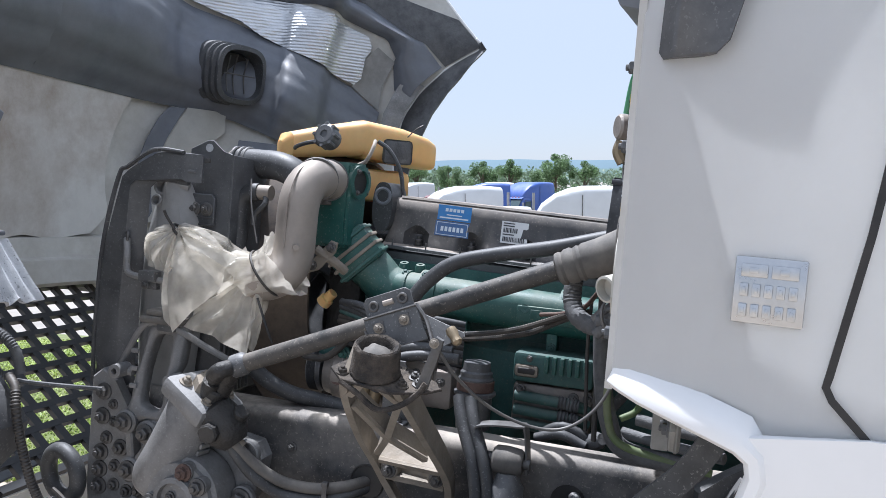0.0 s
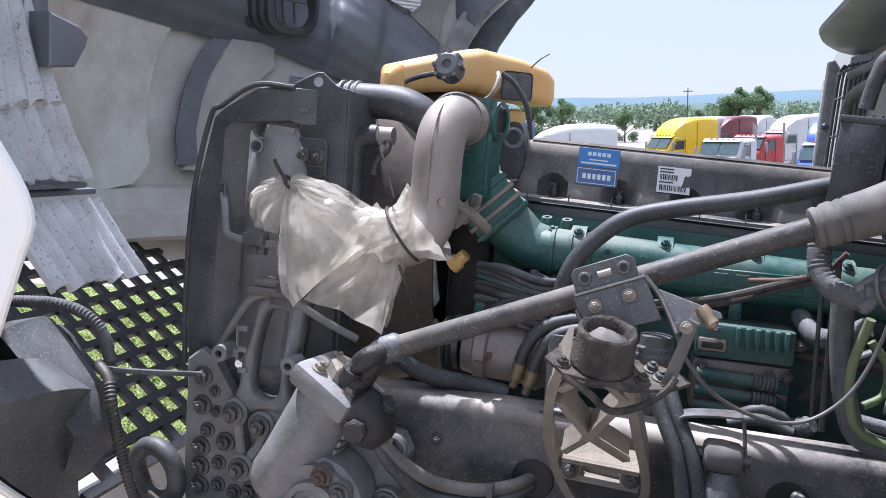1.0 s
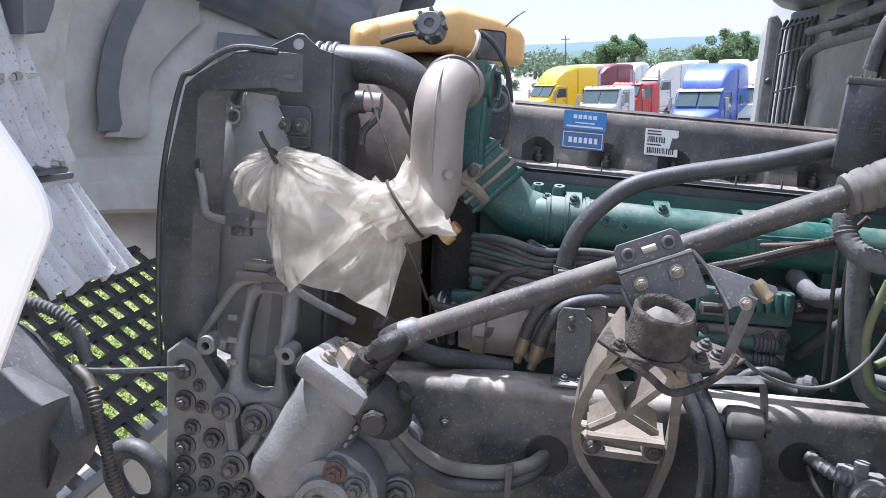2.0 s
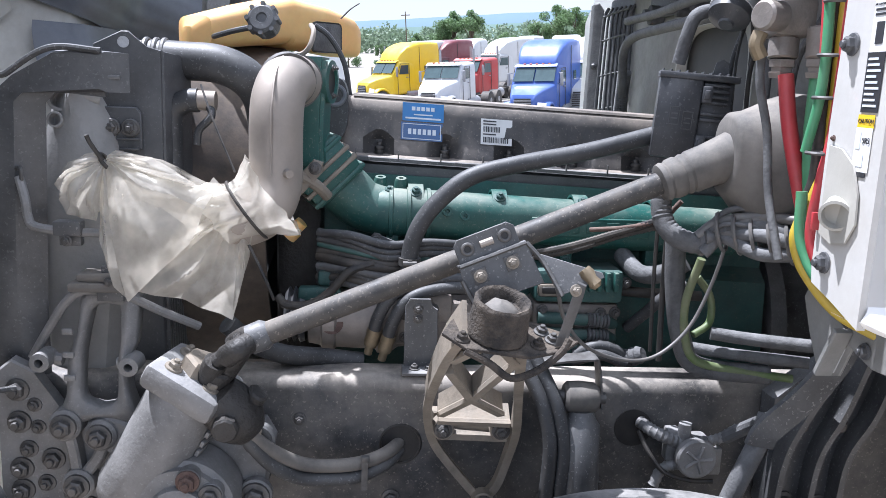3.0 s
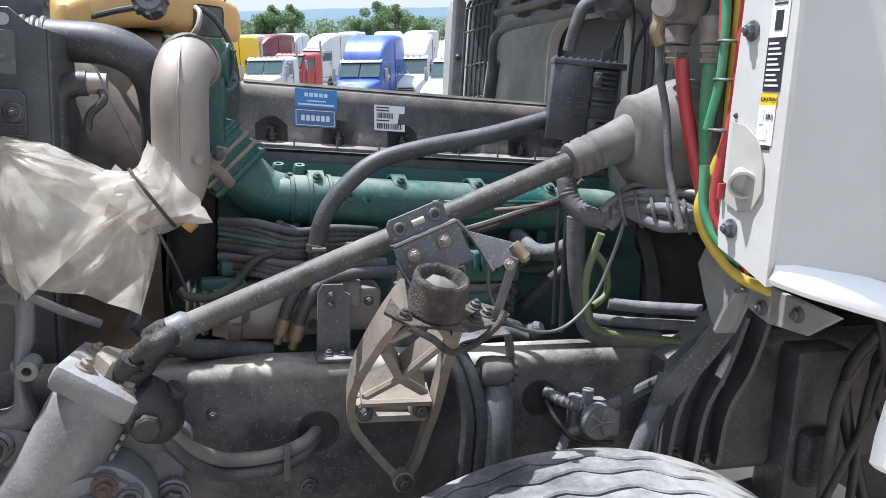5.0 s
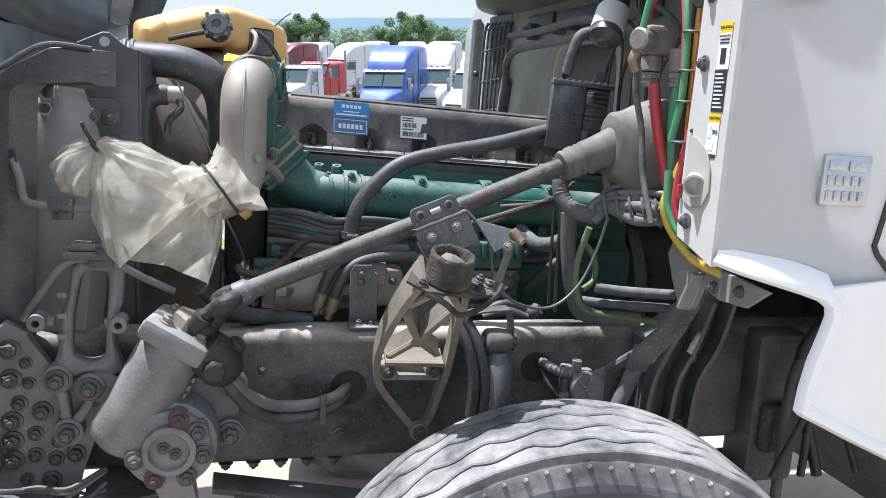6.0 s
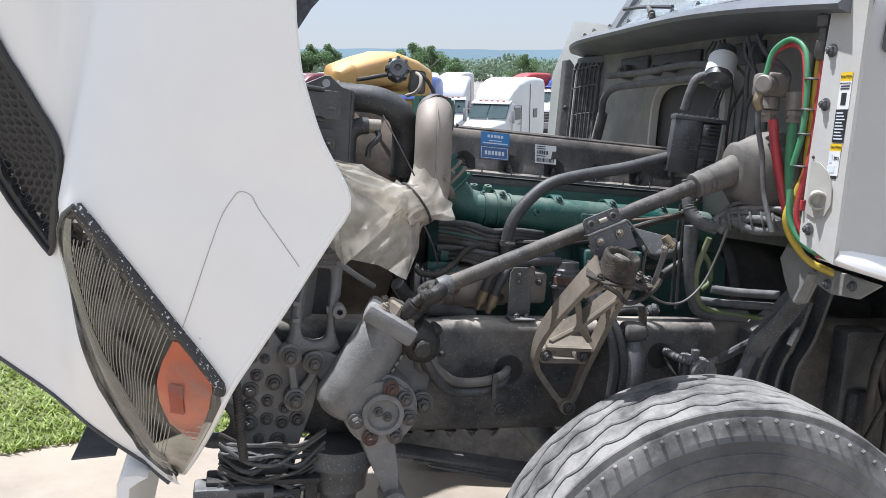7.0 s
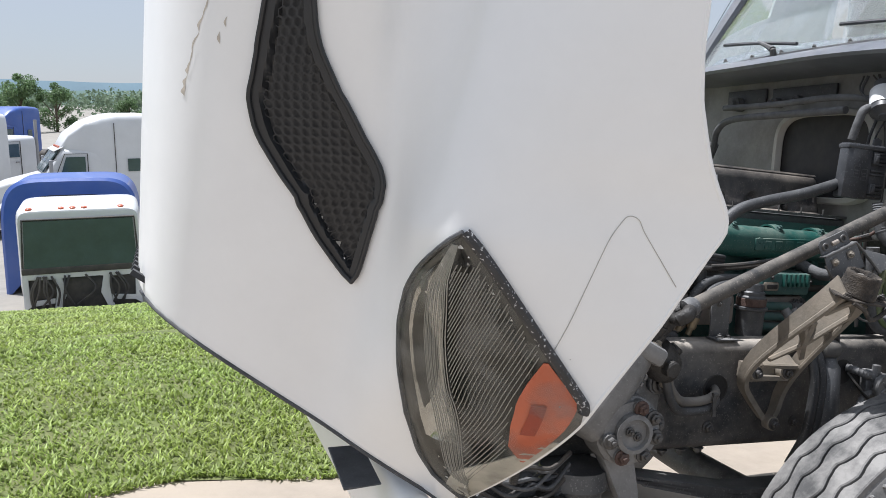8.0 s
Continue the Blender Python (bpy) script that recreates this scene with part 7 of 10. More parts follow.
part("splash_liner", corrugated((-1.19, -1.16, 1.435), (-1.215, -0.90, 1.437), (-1.135, -0.868, 1.302), (-1.11, -1.14, 1.318), 7), M_LINER, hood, "corrugated speckled grey splash liner")
part("splash_liner", corrugated((-1.215, -1.17, 1.577), (-1.22, -0.985, 1.598), (-1.19, -0.948, 1.474), (-1.17, -1.15, 1.478), 5), M_LINER, hood, "corrugated speckled grey splash liner")
part("splash_liner", corrugated((-1.27, -1.14, 1.86), (-1.26, -1.03, 1.80), (-1.215, -1.0, 1.60), (-1.195, -1.18, 1.585), 4), M_LINER, hood, "corrugated speckled grey splash liner")
for lo, hi in (((-1.30, -1.16, 1.447), (-1.21, -0.90, 1.458)), ((-1.30, -1.16, 1.462), (-1.185, -0.955, 1.472)), ((-1.30, -1.15, 1.602), (-1.215, -1.0, 1.612))):
    bm = bmesh.new()
    box(bm, lo, hi, 0.004)
    part("liner_step", bm, M_DUCT, hood)
bm = bmesh.new()
slab(bm, [V(-1.19, -1.04, 1.655), V(-1.225, -0.94, 1.665), V(-1.235, -0.905, 1.70), V(-1.235, -0.895, 1.722), V(-1.22, -0.935, 1.735), V(-1.19, -1.04, 1.742)], (-0.05, 0.006, 0), 0.004)
slab(bm, [V(-1.24, -1.05, 1.74), V(-1.27, -0.95, 1.735), V(-1.28, -0.955, 1.90), V(-1.25, -1.05, 1.90)], (-0.012, 0.006, 0), 0.003)
part("rubber_flap", bm, M_DUCT, hood, "black rubber flap")
# back of the headlamp: a black moulded housing with a dark mouth and a bellied lower half
bm = bmesh.new()
body = ((-1.48, 1.165), (-1.40, 1.185), (-1.35, 1.14), (-1.30, 1.09), (-1.258, 1.045), (-1.238, 0.99), (-1.265, 0.92), (-1.32, 0.855), (-1.38, 0.845), (-1.47, 0.93))
cx_, cz_ = -1.36, 1.01
rings = []
def shell_half(x, z):
    """Half width of the shell at this place."""
    S, L = hood_section(z)
    return float(np.interp(-x, -S[:, 0], S[:, 1]))


for y, k in ((-0.93, 0.95), (-0.86, 1.0), (-0.81, 1.0), (-0.79, 0.95), (-0.78, 0.8), (-0.775, 0.4)):
    rings.append([V(cx_ + (x - cx_) * k, max(y, 0.05 - shell_half(cx_ + (x - cx_) * k, cz_ + (z - cz_) * k)) + 0.03 * (1 if z < 1.0 else 0) * (1 - abs(z - 0.92) * 4 if abs(z - 0.92) < 0.25 else 0), cz_ + (z - cz_) * k) for x, z in body])
grid_faces(bm, rings)
bucket = part("lamp_bucket", bm, M_BUCKET, hood, "dusty black back of the headlamp", 30)
# black sheet on the housing; the mouth's shade is in its colour
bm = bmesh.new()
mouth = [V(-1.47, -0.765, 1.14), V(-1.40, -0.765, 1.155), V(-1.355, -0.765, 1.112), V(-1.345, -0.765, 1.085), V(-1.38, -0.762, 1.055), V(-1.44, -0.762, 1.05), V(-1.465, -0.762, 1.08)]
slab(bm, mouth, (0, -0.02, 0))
part("bucket_mouth_shade", bm, M_HAT, bucket)
bm = bmesh.new()
tube(bm, [*mouth, mouth[0]], 0.006, 8, 2)
part("mouth_rim", bm, M_BUCKET, bucket)
bm = bmesh.new()
rows = []
for i in range(13):
    f = i / 12
    edge, fold = Vector(hood_point(0.775 + 0.36 * f, 0.01, -1, -0.022)), V(-1.35, -0.775, 0.80).lerp(V(-1.295, -0.785, 1.04), f)
    rows.append([edge.lerp(fold, g) + V(0.03, 0, 0.02) * math.sin(math.pi * g) * (0.4 + 0.6 * f) for g in span(0, 1, 10)])
last_row = rows[-1]
for f in (0.35, 0.7, 1.0):  # the shelf that runs back from the fold to the mouth
    rows.append([p + V(-0.085, 0.0, 0.045) * f for p in last_row])
bm = patch_mesh(rows, 0.005)
part("splash_panel", bm, M_BUCKET, bucket, "dark bellied panel with pale specks", 30)
for z0 in (0.965, 0.957, 0.95, 0.942, 0.935):
    bm = bmesh.new()
    tube(bm, [V(-1.46, -0.752, z0), V(-1.42, -0.728, z0 + 0.018), V(-1.41, -0.73, z0 - 0.02)], 0.004, 6)
    part("wire", bm, M_WIRE, bucket)
bm = bmesh.new()
tube(bm, [V(-1.50, -0.79, 1.20), V(-1.40, -0.78, 1.205), V(-1.33, -0.775, 1.19), V(-1.29, -0.77, 1.15), V(-1.275, -0.77, 1.10)], 0.013, 12, 8, 0.002)
part("conduit", bm, M_GREY_LOOM, bucket, "grey corrugated cable sleeve")
bm = bmesh.new()
tube(bm, [(-1.28, -0.80, 1.10), (-1.24, -0.82, 1.08), (-1.215, -0.84, 1.03), (-1.20, -0.83, 0.94), (-1.19, -0.80, 0.84), (-1.18, -0.76, 0.76)], 0.012, 10, 8, 0.002)
solo("lamp_harness", bm, M_CABLE, "black corrugated cable looped from the headlamp", "cable", at=(-1.2, -0.8, 0.75))
bm = bmesh.new()
ring(bm, (-1.255, -0.63, 0.815), (0.25, 1, 0.1), 0.062, 0.021, 32, 12)
solo("looped_hose", bm, M_RUBBER, "black rubber hose looped below the headlamp", "hose", at=(-1.25, -0.63, 0.75))
bm = bmesh.new()
tube(bm, [(-1.30, -0.78, 1.085), (-1.24, -0.72, 1.07), (-1.16, -0.62, 1.05)], 0.006, 8)
solo("gas_strut", bm, M_CHASSIS, "thin black hood strut", "strut", at=(-1.3, -0.78, 1.07))

# ---- bumper remains and front clutter ----
bump = thing("front_bumper", "white front bumper shell below the tipped hood", "bumper", (-1.5, 0, 0.5))
bm = bmesh.new()
rows = []
for i in range(31):
    y = -0.80 + 1.6 * i / 30
    rows.append([V(-1.40, y, 0.735), V(-1.42, y, 0.742), V(-1.45, y, 0.74), V(-1.468, y, 0.72), V(-1.468, y, 0.62), V(-1.44, y, 0.48), V(-1.42, y, 0.48), V(-1.44, y, 0.62), V(-1.44, y, 0.71), V(-1.42, y, 0.725)])
grid_faces(bm, rows)
part("shell", bm, M_WHITE, bump, "white painted bumper", 45)
bm = bmesh.new()
slab(bm, [V(-1.583, -0.43, 0.75), V(-1.487, -0.423, 0.75), V(-1.49, -0.65, 0.73), V(-1.59, -0.67, 0.73)], (0, 0, 0.006), 0.002)
foot = part("bumper_step", bm, M_BLACK, bump, "black ribbed step plate")
bm = bmesh.new()
box(bm, (-1.24, -0.66, 0.44), (-1.06, -0.58, 0.72), 0.01)
box(bm, (-1.30, -0.72, 0.60), (-1.10, -0.64, 0.66), 0.01)
solo("front_towing_bracket", bm, M_CHASSIS, "dusty black towing bracket at the frame end", "bracket", at=(-1.15, -0.6, 0.44))
rnd = random.Random(11)
for k in range(14):
    bm = bmesh.new()
    z = 0.76 - 0.009 * k
    j = lambda d: rnd.uniform(-d, d)
    tube(bm, [(-1.24, -0.68 + j(0.02), z + 0.03 + j(0.02)), (-1.17, -0.70 + j(0.02), z + j(0.02)), (-1.10, -0.69 + j(0.03), z + j(0.03)), (-1.04, -0.68 + j(0.02), z + j(0.02)), (-0.97, -0.66, z + 0.02 + j(0.03))], 0.003 + 0.004 * rnd.random(), 8)
    solo("wiring_loom", bm, rnd.choice((M_CABLE, M_RUBBER, M_GREY_LOOM)), "dusty black wiring tied along the frame front", "cable", "front wiring", at=(-1.1, -0.69, z))
stepb = thing("step_bracket", "dark bolted step bracket below the frame end", "bracket", (-1.1, -0.66, 0.5))
for lo, hi in (((-1.27, -0.70, 0.655), (-0.98, -0.62, 0.672)), ((-1.27, -0.70, 0.45), (-1.24, -0.66, 0.66)), ((-1.02, -0.68, 0.42), (-0.985, -0.64, 0.66)), ((-1.15, -0.69, 0.40), (-1.03, -0.675, 0.64)), ((-1.20, -0.72, 0.60), (-1.12, -0.66, 0.655))):
    bm = bmesh.new()
    box(bm, lo, hi, 0.006)
    part("plate", bm, M_OILY, stepb)
for q in ((-1.12, -0.69, 0.61), (-1.06, -0.69, 0.61), (-1.12, -0.69, 0.55), (-1.06, -0.69, 0.52), (-1.255, -0.70, 0.60)):
    bolt(stepb, q, (0, -1, 0), 0.011)

# ---- steering gear, shaft and brackets ----
gear = thing("steering_gear", "dusty cast-iron steering gear on the frame rail", "steering gear", (-0.85, -0.65, 0.75))
A0, A1 = V(-0.805, -0.69, 1.115), V(-0.945, -0.66, 0.845)
bm = bmesh.new()
lathe(bm, A0, A1, [(0.03, 0.06), (0.045, 0.068), (0.2, 0.07), (0.27, 0.074), (0.295, 0.068), (0.312, 0.045), (0.318, 0.02)], 36)
part("cylinder", bm, M_CAST, gear, "dusty grey cast cylinder", 40)
bm = bmesh.new()
tube(bm, [A0.lerp(A1, 0.6), A0.lerp(A1, 0.72) + V(0.03, 0.0, 0), V(-0.835, -0.64, 0.86)], (0.055, 0.088), 28, 6)
part("sector_shoulder", bm, M_CAST, gear, "", 60)
GD = (A1 - A0).normalized()
GM = Matrix.Translation(A0) @ GD.to_track_quat("Z", "Y").to_matrix().to_4x4()
bm = bmesh.new()
box(bm, (-0.071, -0.073, 0.0), (0.071, 0.073, 0.05), 0.014, GM)
part("valve_cap", bm, M_CAST, gear)
bm = bmesh.new()
lathe(bm, A0 - GD * 0.028, A0, [(0, 0.03), (0.006, 0.036), (0.03, 0.038)], 6)
part("top_nut", bm, M_ALU, gear)
for a in (40, 130, 220, 310):
    q = GM @ V(0.05 * math.cos(radians(a)), 0.053 * math.sin(radians(a)), 0.0)
    bolt(gear, q, -GD, 0.011, M_ALU)
bm = bmesh.new()
lathe(bm, (-0.775, -0.715, 1.085), (-0.705, -0.70, 0.995), [(0, 0.03), (0.006, 0.043), (0.03, 0.05), (0.075, 0.05), (0.09, 0.042), (0.105, 0.03)], 28)
cyl(bm, (-0.75, -0.73, 1.04), (-0.745, -0.775, 1.035), 0.024, seg=8, chamfer=0.004)
cyl(bm, (-0.72, -0.70, 1.05), (-0.695, -0.71, 1.085), 0.02, seg=12, chamfer=0.004)
part("valve_block", bm, M_OILY, gear, "oily black valve block")
# mounting ears
bm = bmesh.new()
slab(bm, xz([(-0.80, 1.0), (-0.70, 0.985), (-0.68, 0.95), (-0.69, 0.87), (-0.72, 0.82), (-0.78, 0.80), (-0.9, 0.80), (-0.93, 0.86), (-0.88, 0.95)], -0.64), (0, 0.07, 0), 0.008)
part("mounting_ear", bm, M_CAST, gear)
bm = bmesh.new()
slab(bm, xz([(-1.03, 0.985), (-0.99, 1.0), (-0.91, 0.965), (-0.87, 0.93), (-0.93, 0.86), (-1.0, 0.93)], -0.63), (0, 0.05, 0), 0.006)
part("mounting_ear", bm, M_CAST, gear)
for q, r in (((-0.707, -0.64, 0.968), 0.019), ((-0.712, -0.64, 0.855), 0.019)):
    bm = bmesh.new()
    cyl(bm, q, Vector(q) + V(0, -0.022, 0), 0.032, seg=24, chamfer=0.004)
    part("boss", bm, M_CAST, gear)
    bolt(gear, Vector(q) + V(0, -0.022, 0), (0, -1, 0), r)
# sector shaft cover with its ring of bolts
SC = V(-0.835, -0.735, 0.86)
bm = bmesh.new()
lathe(bm, SC + V(0, 0.09, 0), SC + V(0, -0.04, 0), [(0, 0.10), (0.04, 0.10), (0.075, 0.096), (0.08, 0.085), (0.092, 0.083), (0.095, 0.056), (0.11, 0.054), (0.113, 0.042), (0.10, 0.04), (0.1, 0.02)], 40)
cov = part("sector_cover", bm, M_CAST, gear, "round bolted cover")
for k, a in enumerate((75, 35, -10, -60, -115, -165)):
    q = SC + V(0.07 * math.cos(radians(a)), -0.003, 0.07 * math.sin(radians(a)))
    bm = bmesh.new()
    cyl(bm, q + V(0, 0.03, 0), q + V(0, -0.008, 0), 0.022, seg=20, chamfer=0.003)
    part("bolt_pad", bm, M_CAST, cov)
    bolt(cov, q + V(0, -0.008, 0), (0, -1, 0), 0.0145, M_RUSTY if k in (0, 4) else M_STEEL)
for dx, dz in ((-0.012, 0.006), (0.012, -0.008)):
    bolt(cov, SC + V(dx, -0.014, dz), (0, -1, 0), 0.0085)
bm = bmesh.new()
slab(bm, [V(-0.90, -0.67, 0.80), V(-0.83, -0.69, 0.84), V(-0.79, -0.69, 0.80), V(-0.775, -0.7, 0.68), V(-0.765, -0.71, 0.60), V(-0.80, -0.71, 0.585), V(-0.83, -0.7, 0.66)], (0, 0.04, 0), 0.008)
part("pitman_arm", bm, M_CAST, gear)
bm = bmesh.new()
cyl(bm, (-0.785, -0.64, 0.60), (-0.785, -0.74, 0.60), 0.036, seg=24, chamfer=0.006)
part("ball_joint", bm, M_CAST, gear)
bm = bmesh.new()
for k in range(4):
    q = GM @ V(0, 0, 0.095 + k * 0.022)
    box(bm, (-0.02, -0.0755, 0.085 + k * 0.021), (0.02, -0.068, 0.098 + k * 0.021), 0.002, GM)
part("cast_marks", bm, M_CAST, gear)
bm = bmesh.new()
lathe(bm, (-0.925, -0.6, 0.73), (-0.925, -0.6, 0.5), [(0, 0.095), (0.05, 0.10), (0.07, 0.085), (0.12, 0.08), (0.125, 0.06), (0.2, 0.05)], 28)
solo("oil_sump", bm, M_CHASSIS, "dirty dark sump below the frame", "sump", at=(-0.92, -0.6, 0.5))

# hydraulic hoses from the gear into the rail
for k, (dz, r) in enumerate(((0.0, 0.0135), (-0.028, 0.0135))):
    t = thing("hydraulic_hose", "dusty black hydraulic hose from the steering gear", "hose", (-0.72, -0.66, 1.0), "steering hoses")
    bm = bmesh.new()
    P = [(-0.735, -0.70, 1.03 + dz * 0.5), (-0.715, -0.70, 1.0 + dz * 0.6), (-0.68, -0.675, 0.955 + dz), (-0.63, -0.645, 0.915 + dz * 1.1), (-0.58, -0.63, 0.902 + dz), (-0.52, -0.625, 0.905 + dz), (-0.47, -0.60, 0.912 + dz * 0.8), (-0.44, -0.555, 0.915 + dz * 0.6), (-0.42, -0.5, 0.915 + dz * 0.5)]
    tube(bm, P, r, 14)
    part("hose", bm, M_RUBBER if k else M_BOOT, t)
    bm = bmesh.new()
    lathe(bm, P[0], P[2], [(-0.005, 0.012), (0.0, 0.017), (0.02, 0.017), (0.022, 0.0155), (0.05, 0.0155)], 12)
    part("ferrule", bm, M_ALU, t)
bm = bmesh.new()
strip(bm, [V(-0.505, -0.643, 0.925), V(-0.505, -0.646, 0.86)], 0.012, 0.004, (1, 0, 0))
box(bm, (-0.512, -0.65, 0.918), (-0.496, -0.638, 0.93), 0.002)
solo("cable_tie", bm, M_STEEL, "metal tie holding the two hydraulic hoses", "tie", at=(-0.5, -0.64, 0.86))

# steering shaft with universal joint, sliding collar and boot
shaft = thing("steering_shaft", "black telescopic steering shaft with a universal joint", "steering shaft", (-0.35, -0.74, 1.2))
S0, S1 = V(-0.705, -0.742, 1.192), V(0.012, -0.712, 1.486)
bm = bmesh.new()
cyl(bm, S0, S1, 0.0205, seg=28)
part("tube", bm, M_SHAFT, shaft, "scuffed black tube")
SD = (S1 - S0).normalized()
bm = bmesh.new()
lathe(bm, S0 - SD * 0.005, S1, [(0, 0.016), (0.004, 0.026), (0.03, 0.027), (0.04, 0.021)], 24)
part("collar", bm, M_CHASSIS, shaft)
J = V(-0.742, -0.73, 1.168)
for s in (-1, 1):
    bm = bmesh.new()
    n_ = SD.cross(V(0, 1, 0)).normalized()
    tube(bm, [S0 + V(0, s * 0.018, 0) - SD * 0.0, S0 + V(0, s * 0.034, 0) - SD * 0.018, J + V(0, s * 0.034, 0)], (0.019, 0.02), 12)
    part("yoke", bm, M_OILY, shaft)
G = V(-0.775, -0.70, 1.10)
for s in (-1, 1):
    bm = bmesh.new()
    d = V(0.6, 0, 0.5).normalized()
    tube(bm, [G + d * s * 0.014, J + (J - G).normalized() * -0.03 + d * s * 0.032, J + d * s * 0.032], (0.022, 0.021), 12)
    part("yoke", bm, M_OILY, shaft, "yoke caked with oily dirt")
bm = bmesh.new()
cyl(bm, J - V(0, 0.042, 0), J + V(0, 0.042, 0), 0.014, seg=16)
cyl(bm, J - V(0.026, 0, 0.022), J + V(0.026, 0, 0.022), 0.014, seg=16)
part("cross", bm, M_OILY, shaft)
bm = bmesh.new()
cyl(bm, G - V(0.02, 0, 0.04), G + V(0.012, -0.012, 0.03), 0.028, seg=20, chamfer=0.005)
part("clamp_yoke", bm, M_OILY, shaft)

boot = thing("steering_boot", "grey dusty rubber steering-column boot", "rubber boot", (0.12, -0.71, 1.5))
bm = bmesh.new()
lathe(bm, S1 - SD * 0.012, S1 + SD, [(0, 0.024), (0.004, 0.033), (0.012, 0.035), (0.018, 0.032), (0.024, 0.036), (0.036, 0.037), (0.042, 0.034), (0.05, 0.037), (0.056, 0.035), (0.062, 0.038), (0.09, 0.0385), (0.125, 0.042), (0.14, 0.044)], 32)
part("sleeve", bm, M_BOOT, boot)
bm = bmesh.new()
B0 = S1 + SD * 0.112
rings = []
for d, hy, zt, zb, dx in ((0.0, 0.042, 0.045, -0.042, 0), (0.0, 0.05, 0.082, -0.05, 0), (0.008, 0.056, 0.092, -0.058, 0), (0.03, 0.066, 0.096, -0.082, 0), (0.05, 0.085, 0.104, -0.102, 0), (0.075, 0.10, 0.118, -0.112, 0.005), (0.1, 0.108, 0.128, -0.116, 0.012), (0.13, 0.108, 0.128, -0.11, 0.02)):
    rr = []
    for k in range(36):
        q = 2 * math.pi * k / 36
        cz, hz = (zt + zb) / 2, (zt - zb) / 2
        rr.append(B0 + V(d + dx, hy * math.copysign(abs(math.cos(q)) ** 0.75, math.cos(q)), cz - 0.01 + hz * math.copysign(abs(math.sin(q)) ** 0.75, math.sin(q))))
    rings.append(rr)
grid_faces(bm, rings)
part("bell", bm, M_BOOT, boot, "", 60)

# shaft bracket with its rubber mount
brk = thing("mount_bracket", "black steel bracket with an earth-caked rubber mount", "bracket", (-0.28, -0.87, 1.24))
BD = SD.copy()
BN = V(0, -1, 0.12).normalized()
BU = BN.cross(BD).normalized() * (1 if BN.cross(BD).z > 0 else -1)
BO = V(-0.335, -0.835, 1.335)


def bp_(a, b, c=0.0):
    """A point of the bracket: along the shaft, across it, outwards."""
    return BO + BD * a + BU * b + BN * c


bm = bmesh.new()
slab(bm, [bp_(-0.012, 0.022), bp_(-0.012, 0.055), bp_(-0.004, 0.064), bp_(0.082, 0.064), bp_(0.092, 0.055), bp_(0.092, 0.022)], BN * -0.004, 0.001)
part("ear_plate", bm, M_CHASSIS, brk)
bm = bmesh.new()
slab(bm, [bp_(-0.018, -0.045, 0.008), bp_(-0.016, 0.02, 0.008), bp_(0.10, 0.02, 0.008), bp_(0.105, -0.05, 0.008)], BN * 0.004, 0.001)
slab(bm, [bp_(-0.018, 0.022, -0.004), bp_(-0.016, 0.022, 0.012), bp_(0.10, 0.022, 0.012), bp_(0.10, 0.022, -0.004)], BU * 0.003)
part("body_plate", bm, M_CHASSIS, brk)
for a in (0.008, 0.072):
    bm = bmesh.new()
    ring(bm, bp_(a, 0.044, 0.001), BN, 0.0085, 0.003, 20, 8)
    part("hole_rim", bm, M_STEEL, brk)
    # black disc painted as the shade in each hole
    bm = bmesh.new()
    cyl(bm, bp_(a, 0.044, 0.0006), bp_(a, 0.044, -0.001), 0.0075, seg=16)
    part("hole", bm, M_HAT, brk)
bm = bmesh.new()
tube(bm, [bp_(0.03, 0.044, 0.001), bp_(0.052, 0.044, 0.001)], 0.006, 10, 2)
part("slot", bm, M_PIPE, brk)
for a, b in ((0.012, -0.002), (0.068, 0.0)):
    bm = bmesh.new()
    slab(bm, [bp_(a - 0.012, b - 0.012, 0.012), bp_(a + 0.012, b - 0.012, 0.012), bp_(a + 0.012, b + 0.012, 0.012), bp_(a - 0.012, b + 0.012, 0.012)], BN * 0.002, 0.0005)
    part("washer", bm, M_STEEL, brk)
    bolt(brk, bp_(a, b, 0.013), BN, 0.0075, M_ALU)
# rims of the folded plate
bm = bmesh.new()
tube(bm, [bp_(-0.018, 0.0, 0.01), bp_(-0.012, -0.05, 0.02), bp_(0.0, -0.085, 0.04), bp_(0.012, -0.10, 0.05)], 0.004, 6)
tube(bm, [bp_(0.10, 0.022, 0.01), bp_(0.112, -0.01, 0.015), bp_(0.118, -0.05, 0.03), bp_(0.12, -0.075, 0.04)], 0.004, 6)
tube(bm, [bp_(-0.014, 0.022, 0.012), bp_(0.1, 0.022, 0.012)], 0.003, 6)
part("folded_edge", bm, M_STEEL, brk)
bm = bmesh.new()
slab(bm, [bp_(0.11, 0.0, 0.004), bp_(0.19, -0.06, 0.05), bp_(0.19, -0.068, 0.055), bp_(0.12, -0.075, 0.03)], BN * 0.003, 0.0006)
part("wing_plate", bm, M_CHASSIS, brk)
# rubber mount on its tray
RC = V(-0.302, -0.905, 1.262)
RA = V(0.12, -0.28, 0.95).normalized()
bm = bmesh.new()
lathe(bm, RC, RC + RA, [(0, 0.047), (0.004, 0.05), (0.012, 0.048), (0.045, 0.045), (0.058, 0.045), (0.063, 0.041), (0.058, 0.035), (0.044, 0.032), (0.042, 0.015), (0.046, 0.012)], 36)
bmesh.ops.subdivide_edges(bm, edges=list(bm.edges), cuts=1)
for v in bm.verts:
    v.co += noise.noise_vector(v.co * 90) * 0.0018
part("rubber_mount", bm, M_MOUNT, brk, "round rubber mount caked in earth", 60)
bm = bmesh.new()
